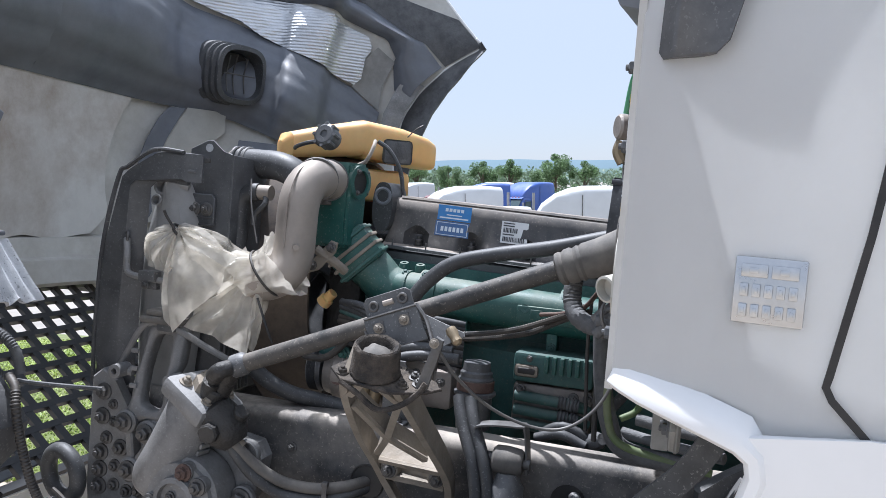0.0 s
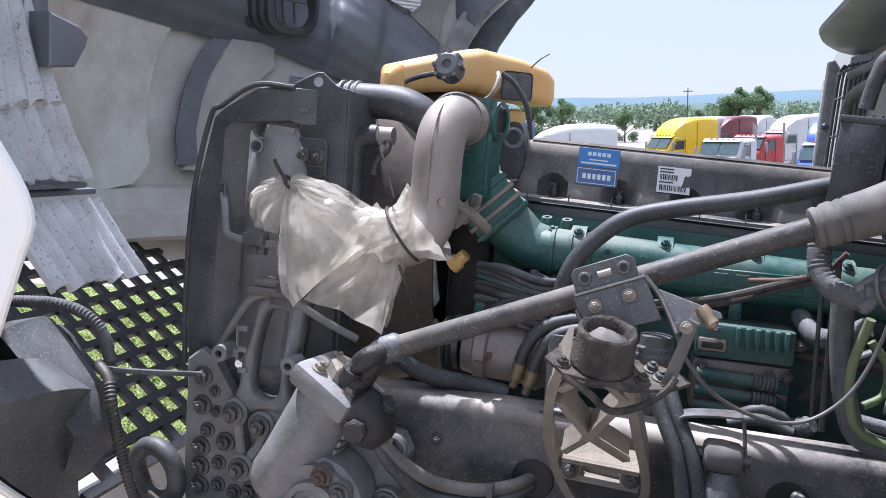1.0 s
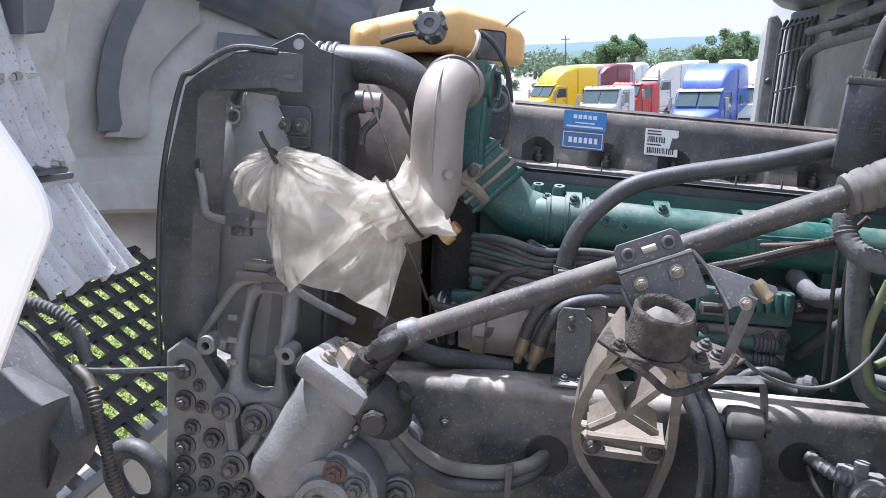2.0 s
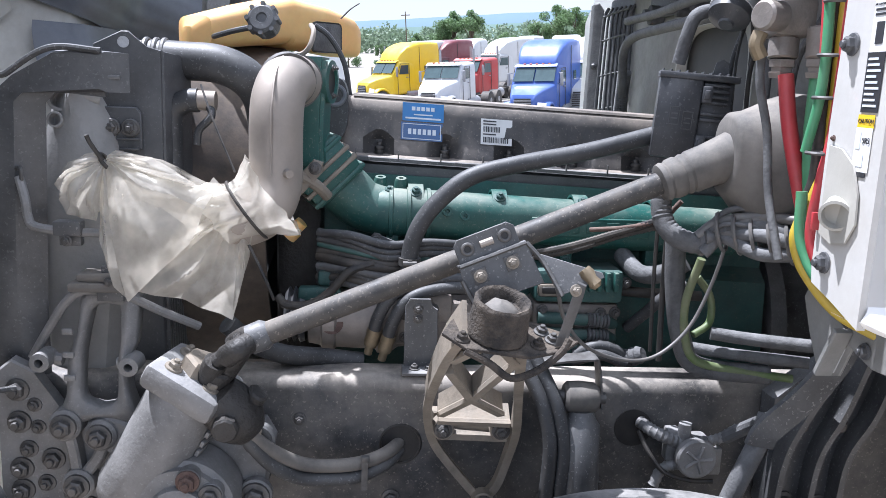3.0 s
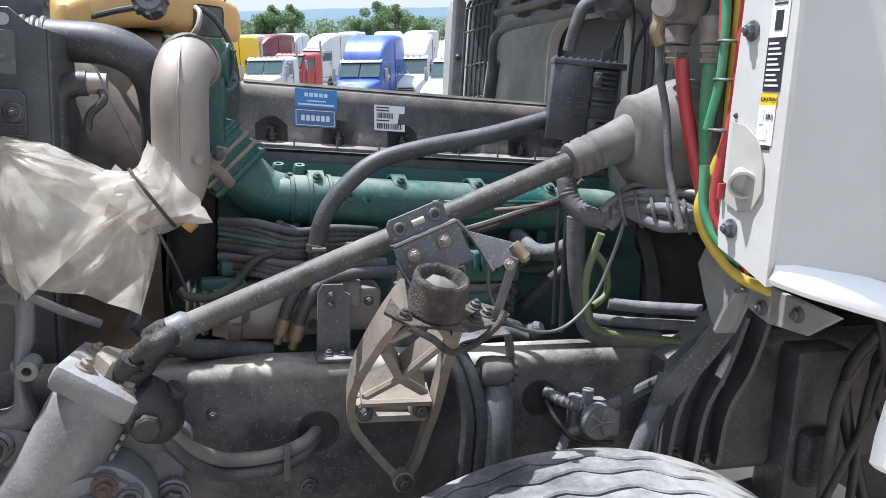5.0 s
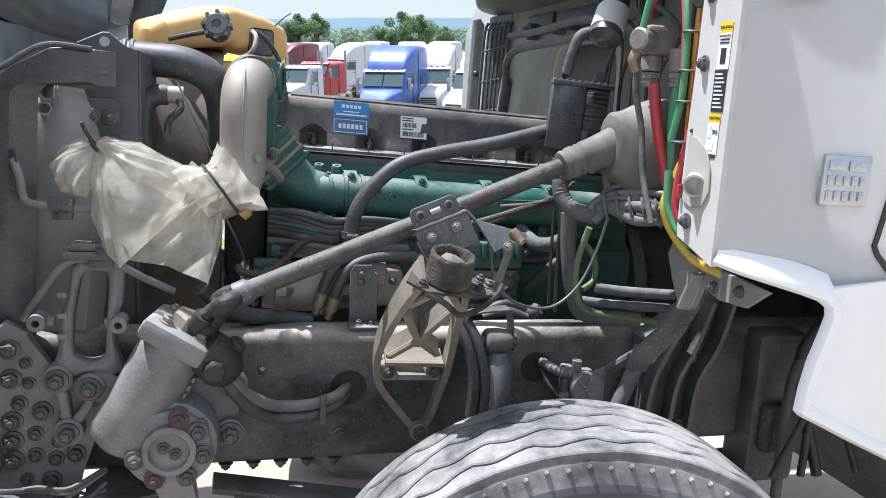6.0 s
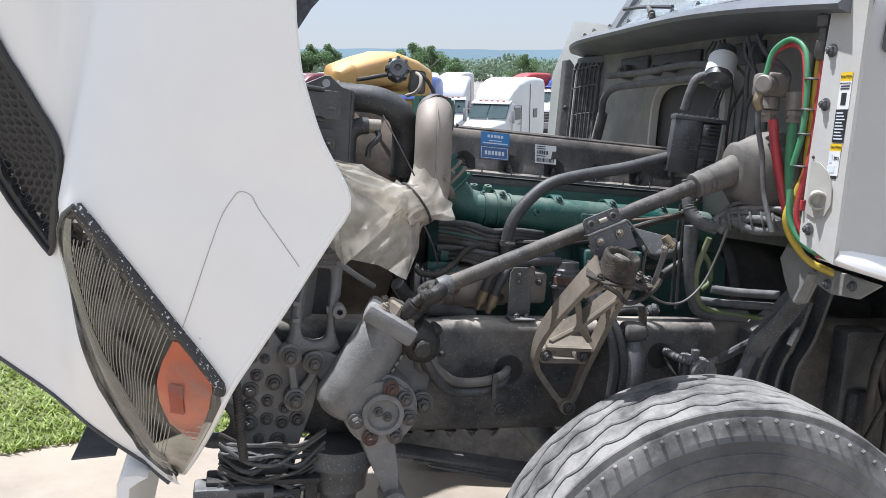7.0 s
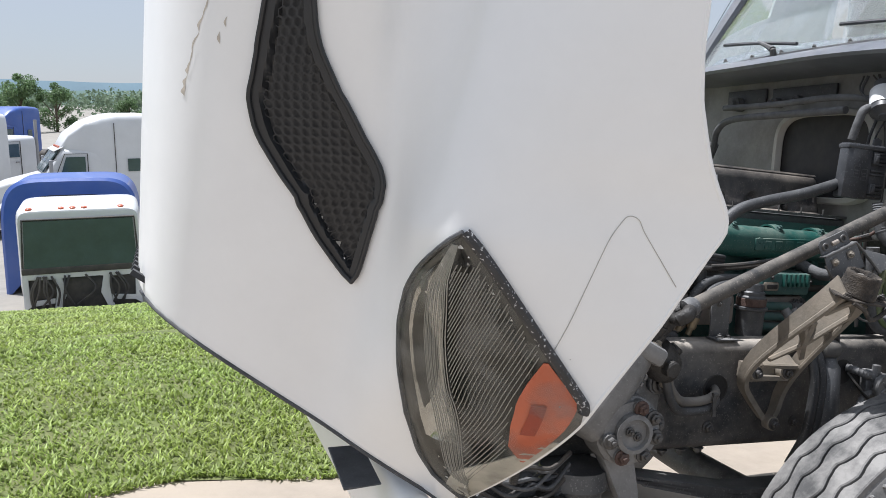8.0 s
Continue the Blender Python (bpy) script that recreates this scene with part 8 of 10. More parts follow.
lathe(bm, RC + RA * 0.04, RC + RA, [(0, 0.03), (0.006, 0.026), (0.014, 0.016), (0.018, 0.006)], 14)
for v in bm.verts:
    v.co += noise.noise_vector(v.co * 60) * 0.005
part("clay_lump", bm, M_BOOT, brk)
bm = bmesh.new()
u_ = RA.cross(V(0, 1, 0)).normalized() * -1
w_ = RA.cross(u_).normalized()
if w_.y > 0:
    w_ = -w_
tray = [RC + u_ * a + w_ * b for a, b in ((-0.085, 0.02), (-0.05, 0.052), (0.05, 0.052), (0.11, 0.02), (0.135, -0.01), (0.125, -0.025), (0.06, -0.05), (-0.05, -0.05), (-0.07, -0.02))]
slab(bm, tray, RA * -0.006, 0.001)
part("tray", bm, M_MOUNT, brk, "earth-caked tray plate")
for a, b in ((-0.055, 0.03), (0.065, 0.02), (0.09, 0.0), (0.075, -0.02)):
    bolt(brk, RC + u_ * a + w_ * b, RA, 0.0085, M_MOUNT if a < 0.07 else M_STEEL)
bm = bmesh.new()
tip = V(-0.182, -0.916, 1.338)
slab(bm, [RC + u_ * 0.09 + w_ * 0.02 + RA * 0.002, tip + V(0, 0, 0.01), tip + V(0.014, 0, 0.004), tip + V(0.01, 0, -0.016), RC + u_ * 0.11 + w_ * 0.01], V(0.002, 0.004, 0.002), 0.0005)
part("tab", bm, M_STEEL, brk)
bolt(brk, tip + V(-0.002, -0.002, -0.002), (0.2, -1, 0.2), 0.0065, M_ALU)
bm = bmesh.new()
q = bp_(0.165, -0.045, 0.05)
lathe(bm, q, q + V(0.6, -0.3, -0.7), [(0, 0.01), (0.01, 0.012), (0.02, 0.009), (0.03, 0.011), (0.036, 0.006)], 10)
part("cable_fitting", bm, M_BRASS, brk)
bm = bmesh.new()
tube(bm, [RC + u_ * -0.05 + w_ * 0.05 - RA * 0.006, RC + u_ * -0.01 + w_ * 0.055 - RA * 0.02, RC + u_ * 0.03 + w_ * 0.05 - RA * 0.045, RC + u_ * 0.07 + w_ * 0.04 - RA * 0.03, RC + u_ * 0.1 + w_ * 0.03 - RA * 0.0, RC + u_ * 0.11 + w_ * 0.02 + RA * 0.02], 0.006, 8)
part("pressed_edge", bm, M_MOUNT, brk)

# cast alloy support arm, an open lattice
arm = thing("support_arm", "open-latticed cast alloy support arm, dusty", "support arm", (-0.28, -0.63, 0.82))


def web(pts, depth, t_, label_="", n=5):
    """A cast web: its front edge runs through pts, its depth goes back from there; depth may taper."""
    P = smooth_path(pts, n) if len(pts) > 2 else [Vector(p) for p in pts]
    rings = []
    for i, p in enumerate(P):
        f = i / (len(P) - 1)
        dp = depth[0] + (depth[1] - depth[0]) * f if isinstance(depth, tuple) else depth
        along = (P[min(i + 1, len(P) - 1)] - P[max(i - 1, 0)]).normalized()
        low = min(1.0, max(0.0, (p.z - 0.95) / 0.08))
        back = (V(0, 1, 0.02) * (1 - low) + V(0, 0.62, 0.78) * low).normalized()
        side = along.cross(back).normalized() * t_ / 2
        rings.append([p + side * 1.5, p + back * 0.008 + side * 1.5, p + back * 0.012 + side * 0.8, p + back * dp + side * 0.7, p + back * dp - side * 0.7, p + back * 0.012 - side * 0.8, p + back * 0.008 - side * 1.5, p - side * 1.5])
    bm = bmesh.new()
    grid_faces(bm, rings)
    part("web", bm, M_ALU, arm, label_)


web([(-0.352, -0.93, 1.262), (-0.376, -0.875, 1.20), (-0.392, -0.745, 1.083), (-0.386, -0.655, 1.0), (-0.368, -0.61, 0.937), (-0.33, -0.603, 0.883), (-0.282, -0.603, 0.826)], (0.062, 0.03), 0.011, "deep dusty side web")
web([(-0.258, -0.90, 1.226), (-0.238, -0.78, 1.113), (-0.214, -0.65, 0.985), (-0.219, -0.605, 0.91), (-0.238, -0.603, 0.849), (-0.258, -0.603, 0.822)], (0.06, 0.03), 0.011)
web([(-0.366, -0.845, 1.172), (-0.318, -0.765, 1.092)], 0.045, 0.010)
web([(-0.318, -0.765, 1.092), (-0.262, -0.868, 1.196)], 0.045, 0.010)
web([(-0.318, -0.765, 1.092), (-0.366, -0.69, 1.031)], 0.045, 0.010)
web([(-0.318, -0.765, 1.092), (-0.252, -0.692, 1.034)], 0.045, 0.010)
web([(-0.366, -0.875, 1.2), (-0.309, -0.922, 1.242), (-0.262, -0.872, 1.198)], 0.03, 0.010)
web([(-0.368, -0.668, 1.010), (-0.228, -0.656, 1.0)], 0.05, 0.009)
web([(-0.364, -0.632, 0.966), (-0.226, -0.622, 0.957)], 0.05, 0.009)
bm = bmesh.new()
slab(bm, xz([(-0.375, 1.005), (-0.222, 1.0), (-0.218, 0.958), (-0.235, 0.945), (-0.355, 0.945), (-0.378, 0.96)], -0.6), (0, 0.03, 0), 0.003)
part("foot_plate", bm, M_ALU, arm)
for q in ((-0.355, -0.634, 0.981), (-0.241, -0.63, 0.978), (-0.268, -0.625, 0.820)):
    bm = bmesh.new()
    cyl(bm, q, Vector(q) + V(0, 0.03, 0), 0.022, seg=20, chamfer=0.002)
    part("boss", bm, M_ALU, arm)
    bolt(arm, q, (0, -1, 0), 0.012)

# upright plate and looped strap on the rail, shock absorber eye
bm = bmesh.new()
slab(bm, xz([(-0.432, 1.058), (-0.432, 1.19), (-0.422, 1.207), (-0.38, 1.207), (-0.376, 1.19), (-0.365, 1.185), (-0.362, 1.06)], -0.50), (0, 0.006, 0), 0.001)
slab(bm, [V(-0.436, -0.545, 1.057), V(-0.36, -0.545, 1.057), V(-0.36, -0.49, 1.057), V(-0.436, -0.49, 1.057)], (0, 0, 0.006), 0.001)
up = solo("upright_plate", bm, M_CHASSIS, "black steel upright plate bolted on the rail", "bracket", at=(-0.4, -0.5, 1.055))
for q, n in (((-0.41, -0.52, 1.063), (0, 0, 1)), ((-0.38, -0.52, 1.063), (0, 0, 1)), ((-0.405, -0.5, 1.185), (0, -1, 0)), ((-0.405, -0.5, 1.165), (0, -1, 0))):
    bolt(up, q, n, 0.0075)
bm = bmesh.new()
strip(bm, smooth_path([(-0.17, -0.60, 1.035), (-0.165, -0.60, 1.09), (-0.155, -0.60, 1.112), (-0.07, -0.60, 1.122), (-0.052, -0.60, 1.112), (-0.04, -0.60, 1.02)], 5), 0.045, 0.004, (0, 1, 0))
solo("strap_bracket", bm, M_STEEL, "bent steel strap over the shock absorber eye", "bracket", at=(-0.1, -0.6, 1.02))
shock = thing("shock_absorber", "dusty grey shock absorber on its upper pin", "shock absorber", (-0.07, -0.62, 0.75))
bm = bmesh.new()
cyl(bm, (-0.15, -0.615, 1.048), (-0.035, -0.615, 1.042), 0.012, seg=14)
part("pin", bm, M_STEEL, shock)
bm = bmesh.new()
lathe(bm, (-0.118, -0.615, 1.046), (-0.05, -0.615, 1.043), [(0, 0.024), (0.006, 0.03), (0.03, 0.032), (0.06, 0.03), (0.068, 0.024)], 24)
part("bush", bm, M_BOOT, shock)
bm = bmesh.new()
lathe(bm, (-0.082, -0.62, 1.02), (-0.07, -0.64, 0.66), [(0, 0.024), (0.02, 0.03), (0.03, 0.037), (0.28, 0.037), (0.3, 0.03), (0.36, 0.03)], 24)
part("body", bm, M_CHASSIS, shock)
for k in range(2):
    bm = bmesh.new()
    dx = k * 0.028
    tube(bm, [(-0.22 + dx, -0.57, 1.16), (-0.20 + dx, -0.60, 1.11), (-0.165 + dx, -0.63, 1.04), (-0.145 + dx, -0.64, 0.96), (-0.145 + dx, -0.64, 0.88), (-0.15 + dx, -0.63, 0.78), (-0.17 + dx, -0.6, 0.68)], 0.0145, 12)
    solo("brake_hose", bm, M_RUBBER, "black ribbed brake hose hanging over the rail", "hose", "brake hoses", at=(-0.15, -0.63, 0.7))

# levelling valve on the rail
val = thing("air_valve", "dusty alloy air valve with fittings on the rail", "valve", (0.17, -0.58, 0.9))
bm = bmesh.new()
box(bm, (0.125, -0.61, 0.885), (0.195, -0.56, 0.955), 0.01)
cyl(bm, (0.16, -0.61, 0.92), (0.16, -0.632, 0.92), 0.042, seg=24, chamfer=0.004)
box(bm, (0.105, -0.60, 0.90), (0.135, -0.57, 0.97), 0.006)
box(bm, (0.19, -0.60, 0.87), (0.225, -0.57, 0.93), 0.006)
cyl(bm, (0.14, -0.60, 0.95), (0.14, -0.60, 0.985), 0.014, seg=6)
part("body", bm, M_CAST, val)
for k in range(5):
    a = 2 * math.pi * k / 5
    bm = bmesh.new()
    tube(bm, [(0.16, -0.634, 0.92), (0.16 + 0.03 * math.cos(a), -0.632, 0.92 + 0.03 * math.sin(a))], 0.004, 6, 1)
    part("spoke", bm, M_CAST, val)
    bolt(val, (0.16 + 0.034 * math.cos(a + 0.6), -0.612, 0.92 + 0.034 * math.sin(a + 0.6)), (0, -1, 0), 0.006)
for P, r in (([(0.13, -0.6, 0.945), (0.10, -0.6, 0.955), (0.075, -0.59, 0.965), (0.06, -0.56, 0.97)], 0.014), ([(0.19, -0.6, 0.945), (0.22, -0.6, 0.955), (0.25, -0.6, 0.975)], 0.012), ([(0.13, -0.6, 0.895), (0.10, -0.6, 0.885), (0.085, -0.6, 0.85)], 0.012)):
    bm = bmesh.new()
    tube(bm, P, r, 10, 6, 0.002)
    part("fitting", bm, M_CAST, val)
bm = bmesh.new()
tube(bm, [(0.055, -0.57, 0.955), (0.07, -0.60, 0.92), (0.10, -0.615, 0.885), (0.15, -0.62, 0.87), (0.2, -0.62, 0.868)], 0.005, 8)
part("air_line", bm, M_CABLE, val)
bm = bmesh.new()
tube(bm, [(0.225, -0.60, 0.955), (0.25, -0.64, 0.995), (0.25, -0.71, 1.04), (0.232, -0.755, 1.06)], 0.014, 10)
tube(bm, [(0.232, -0.752, 1.068), (0.212, -0.765, 1.02), (0.175, -0.77, 0.93), (0.14, -0.77, 0.82)], 0.0185, 12)
solo("air_hose", bm, M_GREY_LOOM, "mud-streaked grey air hose over the rail", "hose", at=(0.28, -0.7, 0.85))

# ---- hoses, wiring and small units in the bay ----
def hose_thing(name, label_, P, r, mat_, group="", corrugated_=0.0, seg=14, category="hose"):
    bm = bmesh.new()
    tube(bm, P, r, seg, 8, corrugated_)
    return solo(name, bm, mat_, label_, category, group, at=P[0])


arc = thing("coolant_hose", "thick black coolant hose arching over the manifold", "hose", (-0.42, -0.42, 1.2))
bm = bmesh.new()
tube(bm, [(0.13, -0.40, 1.565), (0.07, -0.415, 1.548), (-0.06, -0.42, 1.512), (-0.20, -0.42, 1.482), (-0.30, -0.42, 1.452), (-0.365, -0.42, 1.40), (-0.405, -0.42, 1.345), (-0.423, -0.42, 1.285), (-0.424, -0.42, 1.20)], 0.0185, 20)
part("hose", bm, M_RUBBER, arc)
hose_clamp("clamp", (-0.4235, -0.42, 1.268), (0, 0, 1), 0.021, 0.016, M_STEEL, arc)

# fuse box
fb = thing("fuse_box", "black plastic fuse box with latches", "fuse box", (0.14, -0.38, 1.52))
FM = Matrix.Translation((0.062, -0.458, 1.511)) @ pose(0, 0, 0, 0, 0, -15) @ pose(0, 0, 0, 0, 3.5, 0) @ Matrix.Diagonal((0.69, 1.3, 0.98, 1))
bm = bmesh.new()
box(bm, (0, 0, 0), (0.125, 0.042, 0.17), 0.006, FM)
part("case", bm, M_FUSE, fb)
bm = bmesh.new()
box(bm, (-0.003, -0.003, 0.164), (0.225, 0.046, 0.178), 0.003, FM)
part("lid_rim", bm, M_FUSE, fb)
for k in range(9):
    bm = bmesh.new()
    box(bm, (0.004 + k * 0.023, -0.001, 0.176), (0.008 + k * 0.023, 0.042, 0.182), 0.001, FM)
    part("lid_rib", bm, M_FUSE, fb)
bm = bmesh.new()
box(bm, (0.122, 0.012, 0.004), (0.215, 0.042, 0.165), 0.006, FM)
part("side_case", bm, M_FUSE, fb)
for k in range(13):
    if k in (4, 5, 8):
        continue
    bm = bmesh.new()
    box(bm, (0.128, 0.002, 0.012 + k * 0.0118), (0.2, 0.02, 0.018 + k * 0.0118), 0.001, FM)
    part("side_rib", bm, M_FUSE, fb)
for z in (0.02, 0.12):
    bm = bmesh.new()
    box(bm, (0.124, -0.008, z), (0.152, 0.01, z + 0.034), 0.003, FM)
    box(bm, (0.13, -0.012, z + 0.008), (0.146, -0.006, z + 0.026), 0.002, FM)
    part("latch", bm, M_FUSE, fb)
for x, z in ((0.04, 0.07), (0.078, 0.062)):
    bm = bmesh.new()
    for a in ((x, -0.002, z, x + 0.03, 0.002, z + 0.002), (x, -0.002, z + 0.036, x + 0.03, 0.002, z + 0.038), (x, -0.002, z, x + 0.002, 0.002, z + 0.038), (x + 0.028, -0.002, z, x + 0.03, 0.002, z + 0.038), (x + 0.006, -0.002, z + 0.012, x + 0.024, 0.002, z + 0.015), (x + 0.006, -0.002, z + 0.022, x + 0.024, 0.002, z + 0.025)):
        box(bm, a[:3], a[3:], 0, FM)
    part("moulded_mark", bm, M_GREY_LOOM, fb)
bm = bmesh.new()
slab(bm, [FM @ V(0.15, 0.035, 0.17), FM @ V(0.20, 0.035, 0.17), FM @ V(0.195, 0.035, 0.205), FM @ V(0.175, 0.035, 0.212), FM @ V(0.158, 0.035, 0.205)], FM.to_3x3() @ V(0, 0.006, 0), 0.001)
part("hanger", bm, M_BLACK, fb)

# canister and cowl plumbing
can = thing("washer_pump", "white-capped black canister on the cowl", "canister", (0.22, -0.46, 1.79))
bm = bmesh.new()
lathe(bm, (0.255, -0.40, 1.90), (0.19, -0.47, 1.775), [(0, 0.02), (0.01, 0.034), (0.09, 0.036), (0.095, 0.042), (0.135, 0.042), (0.142, 0.03), (0.15, 0.016), (0.155, 0.014)], 28)
part("body", bm, M_BLACK, can)
bm = bmesh.new()
lathe(bm, (0.255, -0.40, 1.90), (0.19, -0.47, 1.775), [(0.045, 0.0345), (0.046, 0.0445), (0.115, 0.0445), (0.116, 0.036)], 28)
part("collar", bm, M_PAPER, can, "scuffed white collar")
for nm, P, r in (("cowl_pipe", [(0.30, 0.62, 1.56), (0.27, 0.50, 1.66), (0.25, 0.45, 1.755), (0.25, 0.36, 1.80), (0.25, 0.1, 1.81), (0.25, -0.25, 1.815)], 0.014), ("cowl_pipe", [(0.24, 0.40, 1.85), (0.24, 0.1, 1.85), (0.24, -0.2, 1.86), (0.25, -0.42, 1.84)], 0.012), ("cowl_pipe", [(0.12, -0.42, 1.70), (0.13, -0.43, 1.76), (0.15, -0.43, 1.80), (0.22, -0.42, 1.815)], 0.014)):
    hose_thing(nm, "dusty grey pipe across the cowl", P, r, M_GREY_LOOM, "cowl pipes", category="pipe")
hose_thing("ribbed_conduit", "grey ribbed conduit rising to the cowl", [(0.30, 0.63, 1.50), (0.285, 0.56, 1.60), (0.27, 0.49, 1.70)], 0.022, M_GREY_LOOM, "", 0.003)
rnd = random.Random(5)
for k in range(9):
    y = -0.62 + 0.3 * rnd.random()
    P = [(0.27, y + 0.1 * rnd.random(), 1.93), (0.22 + 0.05 * rnd.random(), y - 0.03 + 0.06 * rnd.random(), 1.87), (0.23 + 0.05 * rnd.random(), y - 0.08 * rnd.random(), 1.80), (0.26, y - 0.02, 1.70), (0.27, y, 1.55 - 0.1 * rnd.random())]
    hose_thing("wiring", "loose dark wiring hanging from the cowl", P, 0.003 + 0.004 * rnd.random(), rnd.choice((M_CABLE, M_RUBBER, M_GREY_LOOM)), "cowl wiring", category="wire")

# brake foot valve with coloured air lines
fv = thing("foot_valve", "dusty cast brake valve with brass fittings", "valve", (0.16, -0.77, 1.68))
bm = bmesh.new()
box(bm, (0.14, -0.80, 1.735), (0.21, -0.72, 1.80), 0.012)
cyl(bm, (0.145, -0.80, 1.765), (0.105, -0.82, 1.765), 0.024, seg=24, chamfer=0.004)
cyl(bm, (0.17, -0.77, 1.735), (0.168, -0.775, 1.70), 0.024, seg=20, chamfer=0.003)
cyl(bm, (0.2, -0.83, 1.75), (0.2, -0.835, 1.70), 0.022, seg=20, chamfer=0.003)
part("body", bm, M_COMP, fv)
for q in ((0.168, -0.776, 1.70), (0.2, -0.836, 1.70)):
    bm = bmesh.new()
    lathe(bm, q, Vector(q) + V(0, 0, -1), [(0, 0.022), (0.012, 0.022), (0.013, 0.018), (0.02, 0.018), (0.021, 0.022), (0.03, 0.02)], 6)
    part("hex_fitting", bm, M_COMP, fv)
bm = bmesh.new()
tube(bm, [(0.115, -0.80, 1.74), (0.11, -0.80, 1.72), (0.12, -0.80, 1.70)], 0.012, 10)
part("elbow", bm, M_BRASS, fv)
for nm, mm, P, r in (
        ("red", M_RED, [(0.165, -0.80, 1.675), (0.172, -0.815, 1.60), (0.188, -0.835, 1.51), (0.206, -0.85, 1.44), (0.225, -0.89, 1.38), (0.25, -0.95, 1.335)], 0.0125),
        ("green", M_GREEN_HOSE, [(0.2, -0.836, 1.675), (0.196, -0.845, 1.59), (0.198, -0.855, 1.517), (0.205, -0.865, 1.462), (0.22, -0.90, 1.39), (0.245, -0.96, 1.33)], 0.0125),
        ("yellow", M_YELLOW, [(0.172, -0.94, 1.83), (0.174, -0.94, 1.72), (0.178, -0.935, 1.62), (0.182, -0.925, 1.55), (0.172, -0.92, 1.49), (0.156, -0.92, 1.452), (0.153, -0.92, 1.42), (0.172, -0.925, 1.375), (0.215, -0.95, 1.32), (0.26, -1.0, 1.295)], 0.0095),
        ("black", M_CABLE, [(0.158, -0.935, 1.84), (0.16, -0.93, 1.70), (0.166, -0.925, 1.58), (0.172, -0.915, 1.52), (0.165, -0.905, 1.45), (0.18, -0.925, 1.37), (0.235, -0.96, 1.30)], 0.0085),
        ("red", M_RED, [(0.13, -0.80, 1.80), (0.14, -0.81, 1.85), (0.155, -0.85, 1.868), (0.155, -0.90, 1.85), (0.152, -0.925, 1.80), (0.152, -0.94, 1.70)], 0.0085),
        ("green", M_GREEN_HOSE, [(0.12, -0.81, 1.79), (0.128, -0.82, 1.85), (0.145, -0.86, 1.878), (0.15, -0.91, 1.855), (0.15, -0.935, 1.79), (0.15, -0.945, 1.66), (0.145, -0.93, 1.56)], 0.0075),
        ("red", M_RED, [(0.165, -0.968, 1.84), (0.163, -0.968, 1.60), (0.158, -0.96, 1.52), (0.16, -0.955, 1.42), (0.2, -1.01, 1.335)], 0.008),
        ("green", M_GREEN_HOSE, [(0.15, -0.925, 1.50), (0.155, -0.935, 1.42), (0.18, -0.98, 1.36), (0.24, -1.07, 1.325)], 0.0085),
        ("black", M_GREY_LOOM, [(0.125, -0.79, 1.73), (0.128, -0.79, 1.66), (0.145, -0.80, 1.58), (0.15, -0.82, 1.48), (0.16, -0.86, 1.38)], 0.007)):
    hose_thing("air_line", {"red": "red plastic air brake line", "green": "green plastic air brake line", "yellow": "yellow plastic air line down the cab flange", "black": "dark sheathed air line"}[nm], P, r, mm, "coloured air lines", category="air line")
for z in (1.775, 1.70, 1.64, 1.56):
    bm = bmesh.new()
    ring(bm, (0.155, -0.95, z), (0, 0, 1), 0.017, 0.003, 16, 6)
    solo("cable_tie", bm, M_STEEL, "grey cable tie round the air lines", "tie", "cable ties", at=(0.155, -0.95, z))
bm = bmesh.new()
lathe(bm, (0.16, -0.965, 1.95), (0.16, -0.965, 1.80), [(0, 0.016), (0.02, 0.016), (0.025, 0.022), (0.05, 0.022), (0.055, 0.014), (0.08, 0.014), (0.085, 0.02), (0.12, 0.02), (0.13, 0.012)], 6)
solo("line_connector", bm, M_STEEL, "dull steel air-line connector on the flange", "fitting", at=(0.16, -0.965, 1.8))

# taped wiring trunk under the boot
trunk = [(0.03, -0.64, 1.50), (0.03, -0.66, 1.42), (0.05, -0.68, 1.385), (0.09, -0.70, 1.375), (0.12, -0.72, 1.40), (0.17, -0.76, 1.41), (0.23, -0.82, 1.395), (0.30, -0.86, 1.38)]
hose_thing("taped_cable", "fat grey taped cable bundle under the boot", trunk, 0.02, M_GREY_LOOM, "", 0.0015, category="wiring")
rnd = random.Random(8)
for k in range(12):
    o = V(0, 0.02 * rnd.uniform(-1, 1), 0.03 * rnd.uniform(-1, 1))
    P = [Vector(p) + o + V(0.01 * rnd.uniform(-1, 1), 0.012 * rnd.uniform(-1, 1), 0.016 * rnd.uniform(-1, 1)) for p in trunk[3:]]
    hose_thing("wire", "loose grey wire beside the cable bundle", P, rnd.choice((0.004, 0.006, 0.009, 0.012)), rnd.choice((M_GREY_LOOM, M_CABLE, M_WIRE)), "bundle wires", category="wire")
for k in range(5):
    bm = bmesh.new()
    c = Vector(trunk[4]).lerp(Vector(trunk[6]), k / 5)
    ring(bm, c + V(0, 0, 0.0), (0.6, -0.4, 0.2), 0.034, 0.0035, 18, 6)
    solo("cable_tie", bm, M_WIRE, "grey cable tie round the cable bundle", "tie", "cable ties", at=c)
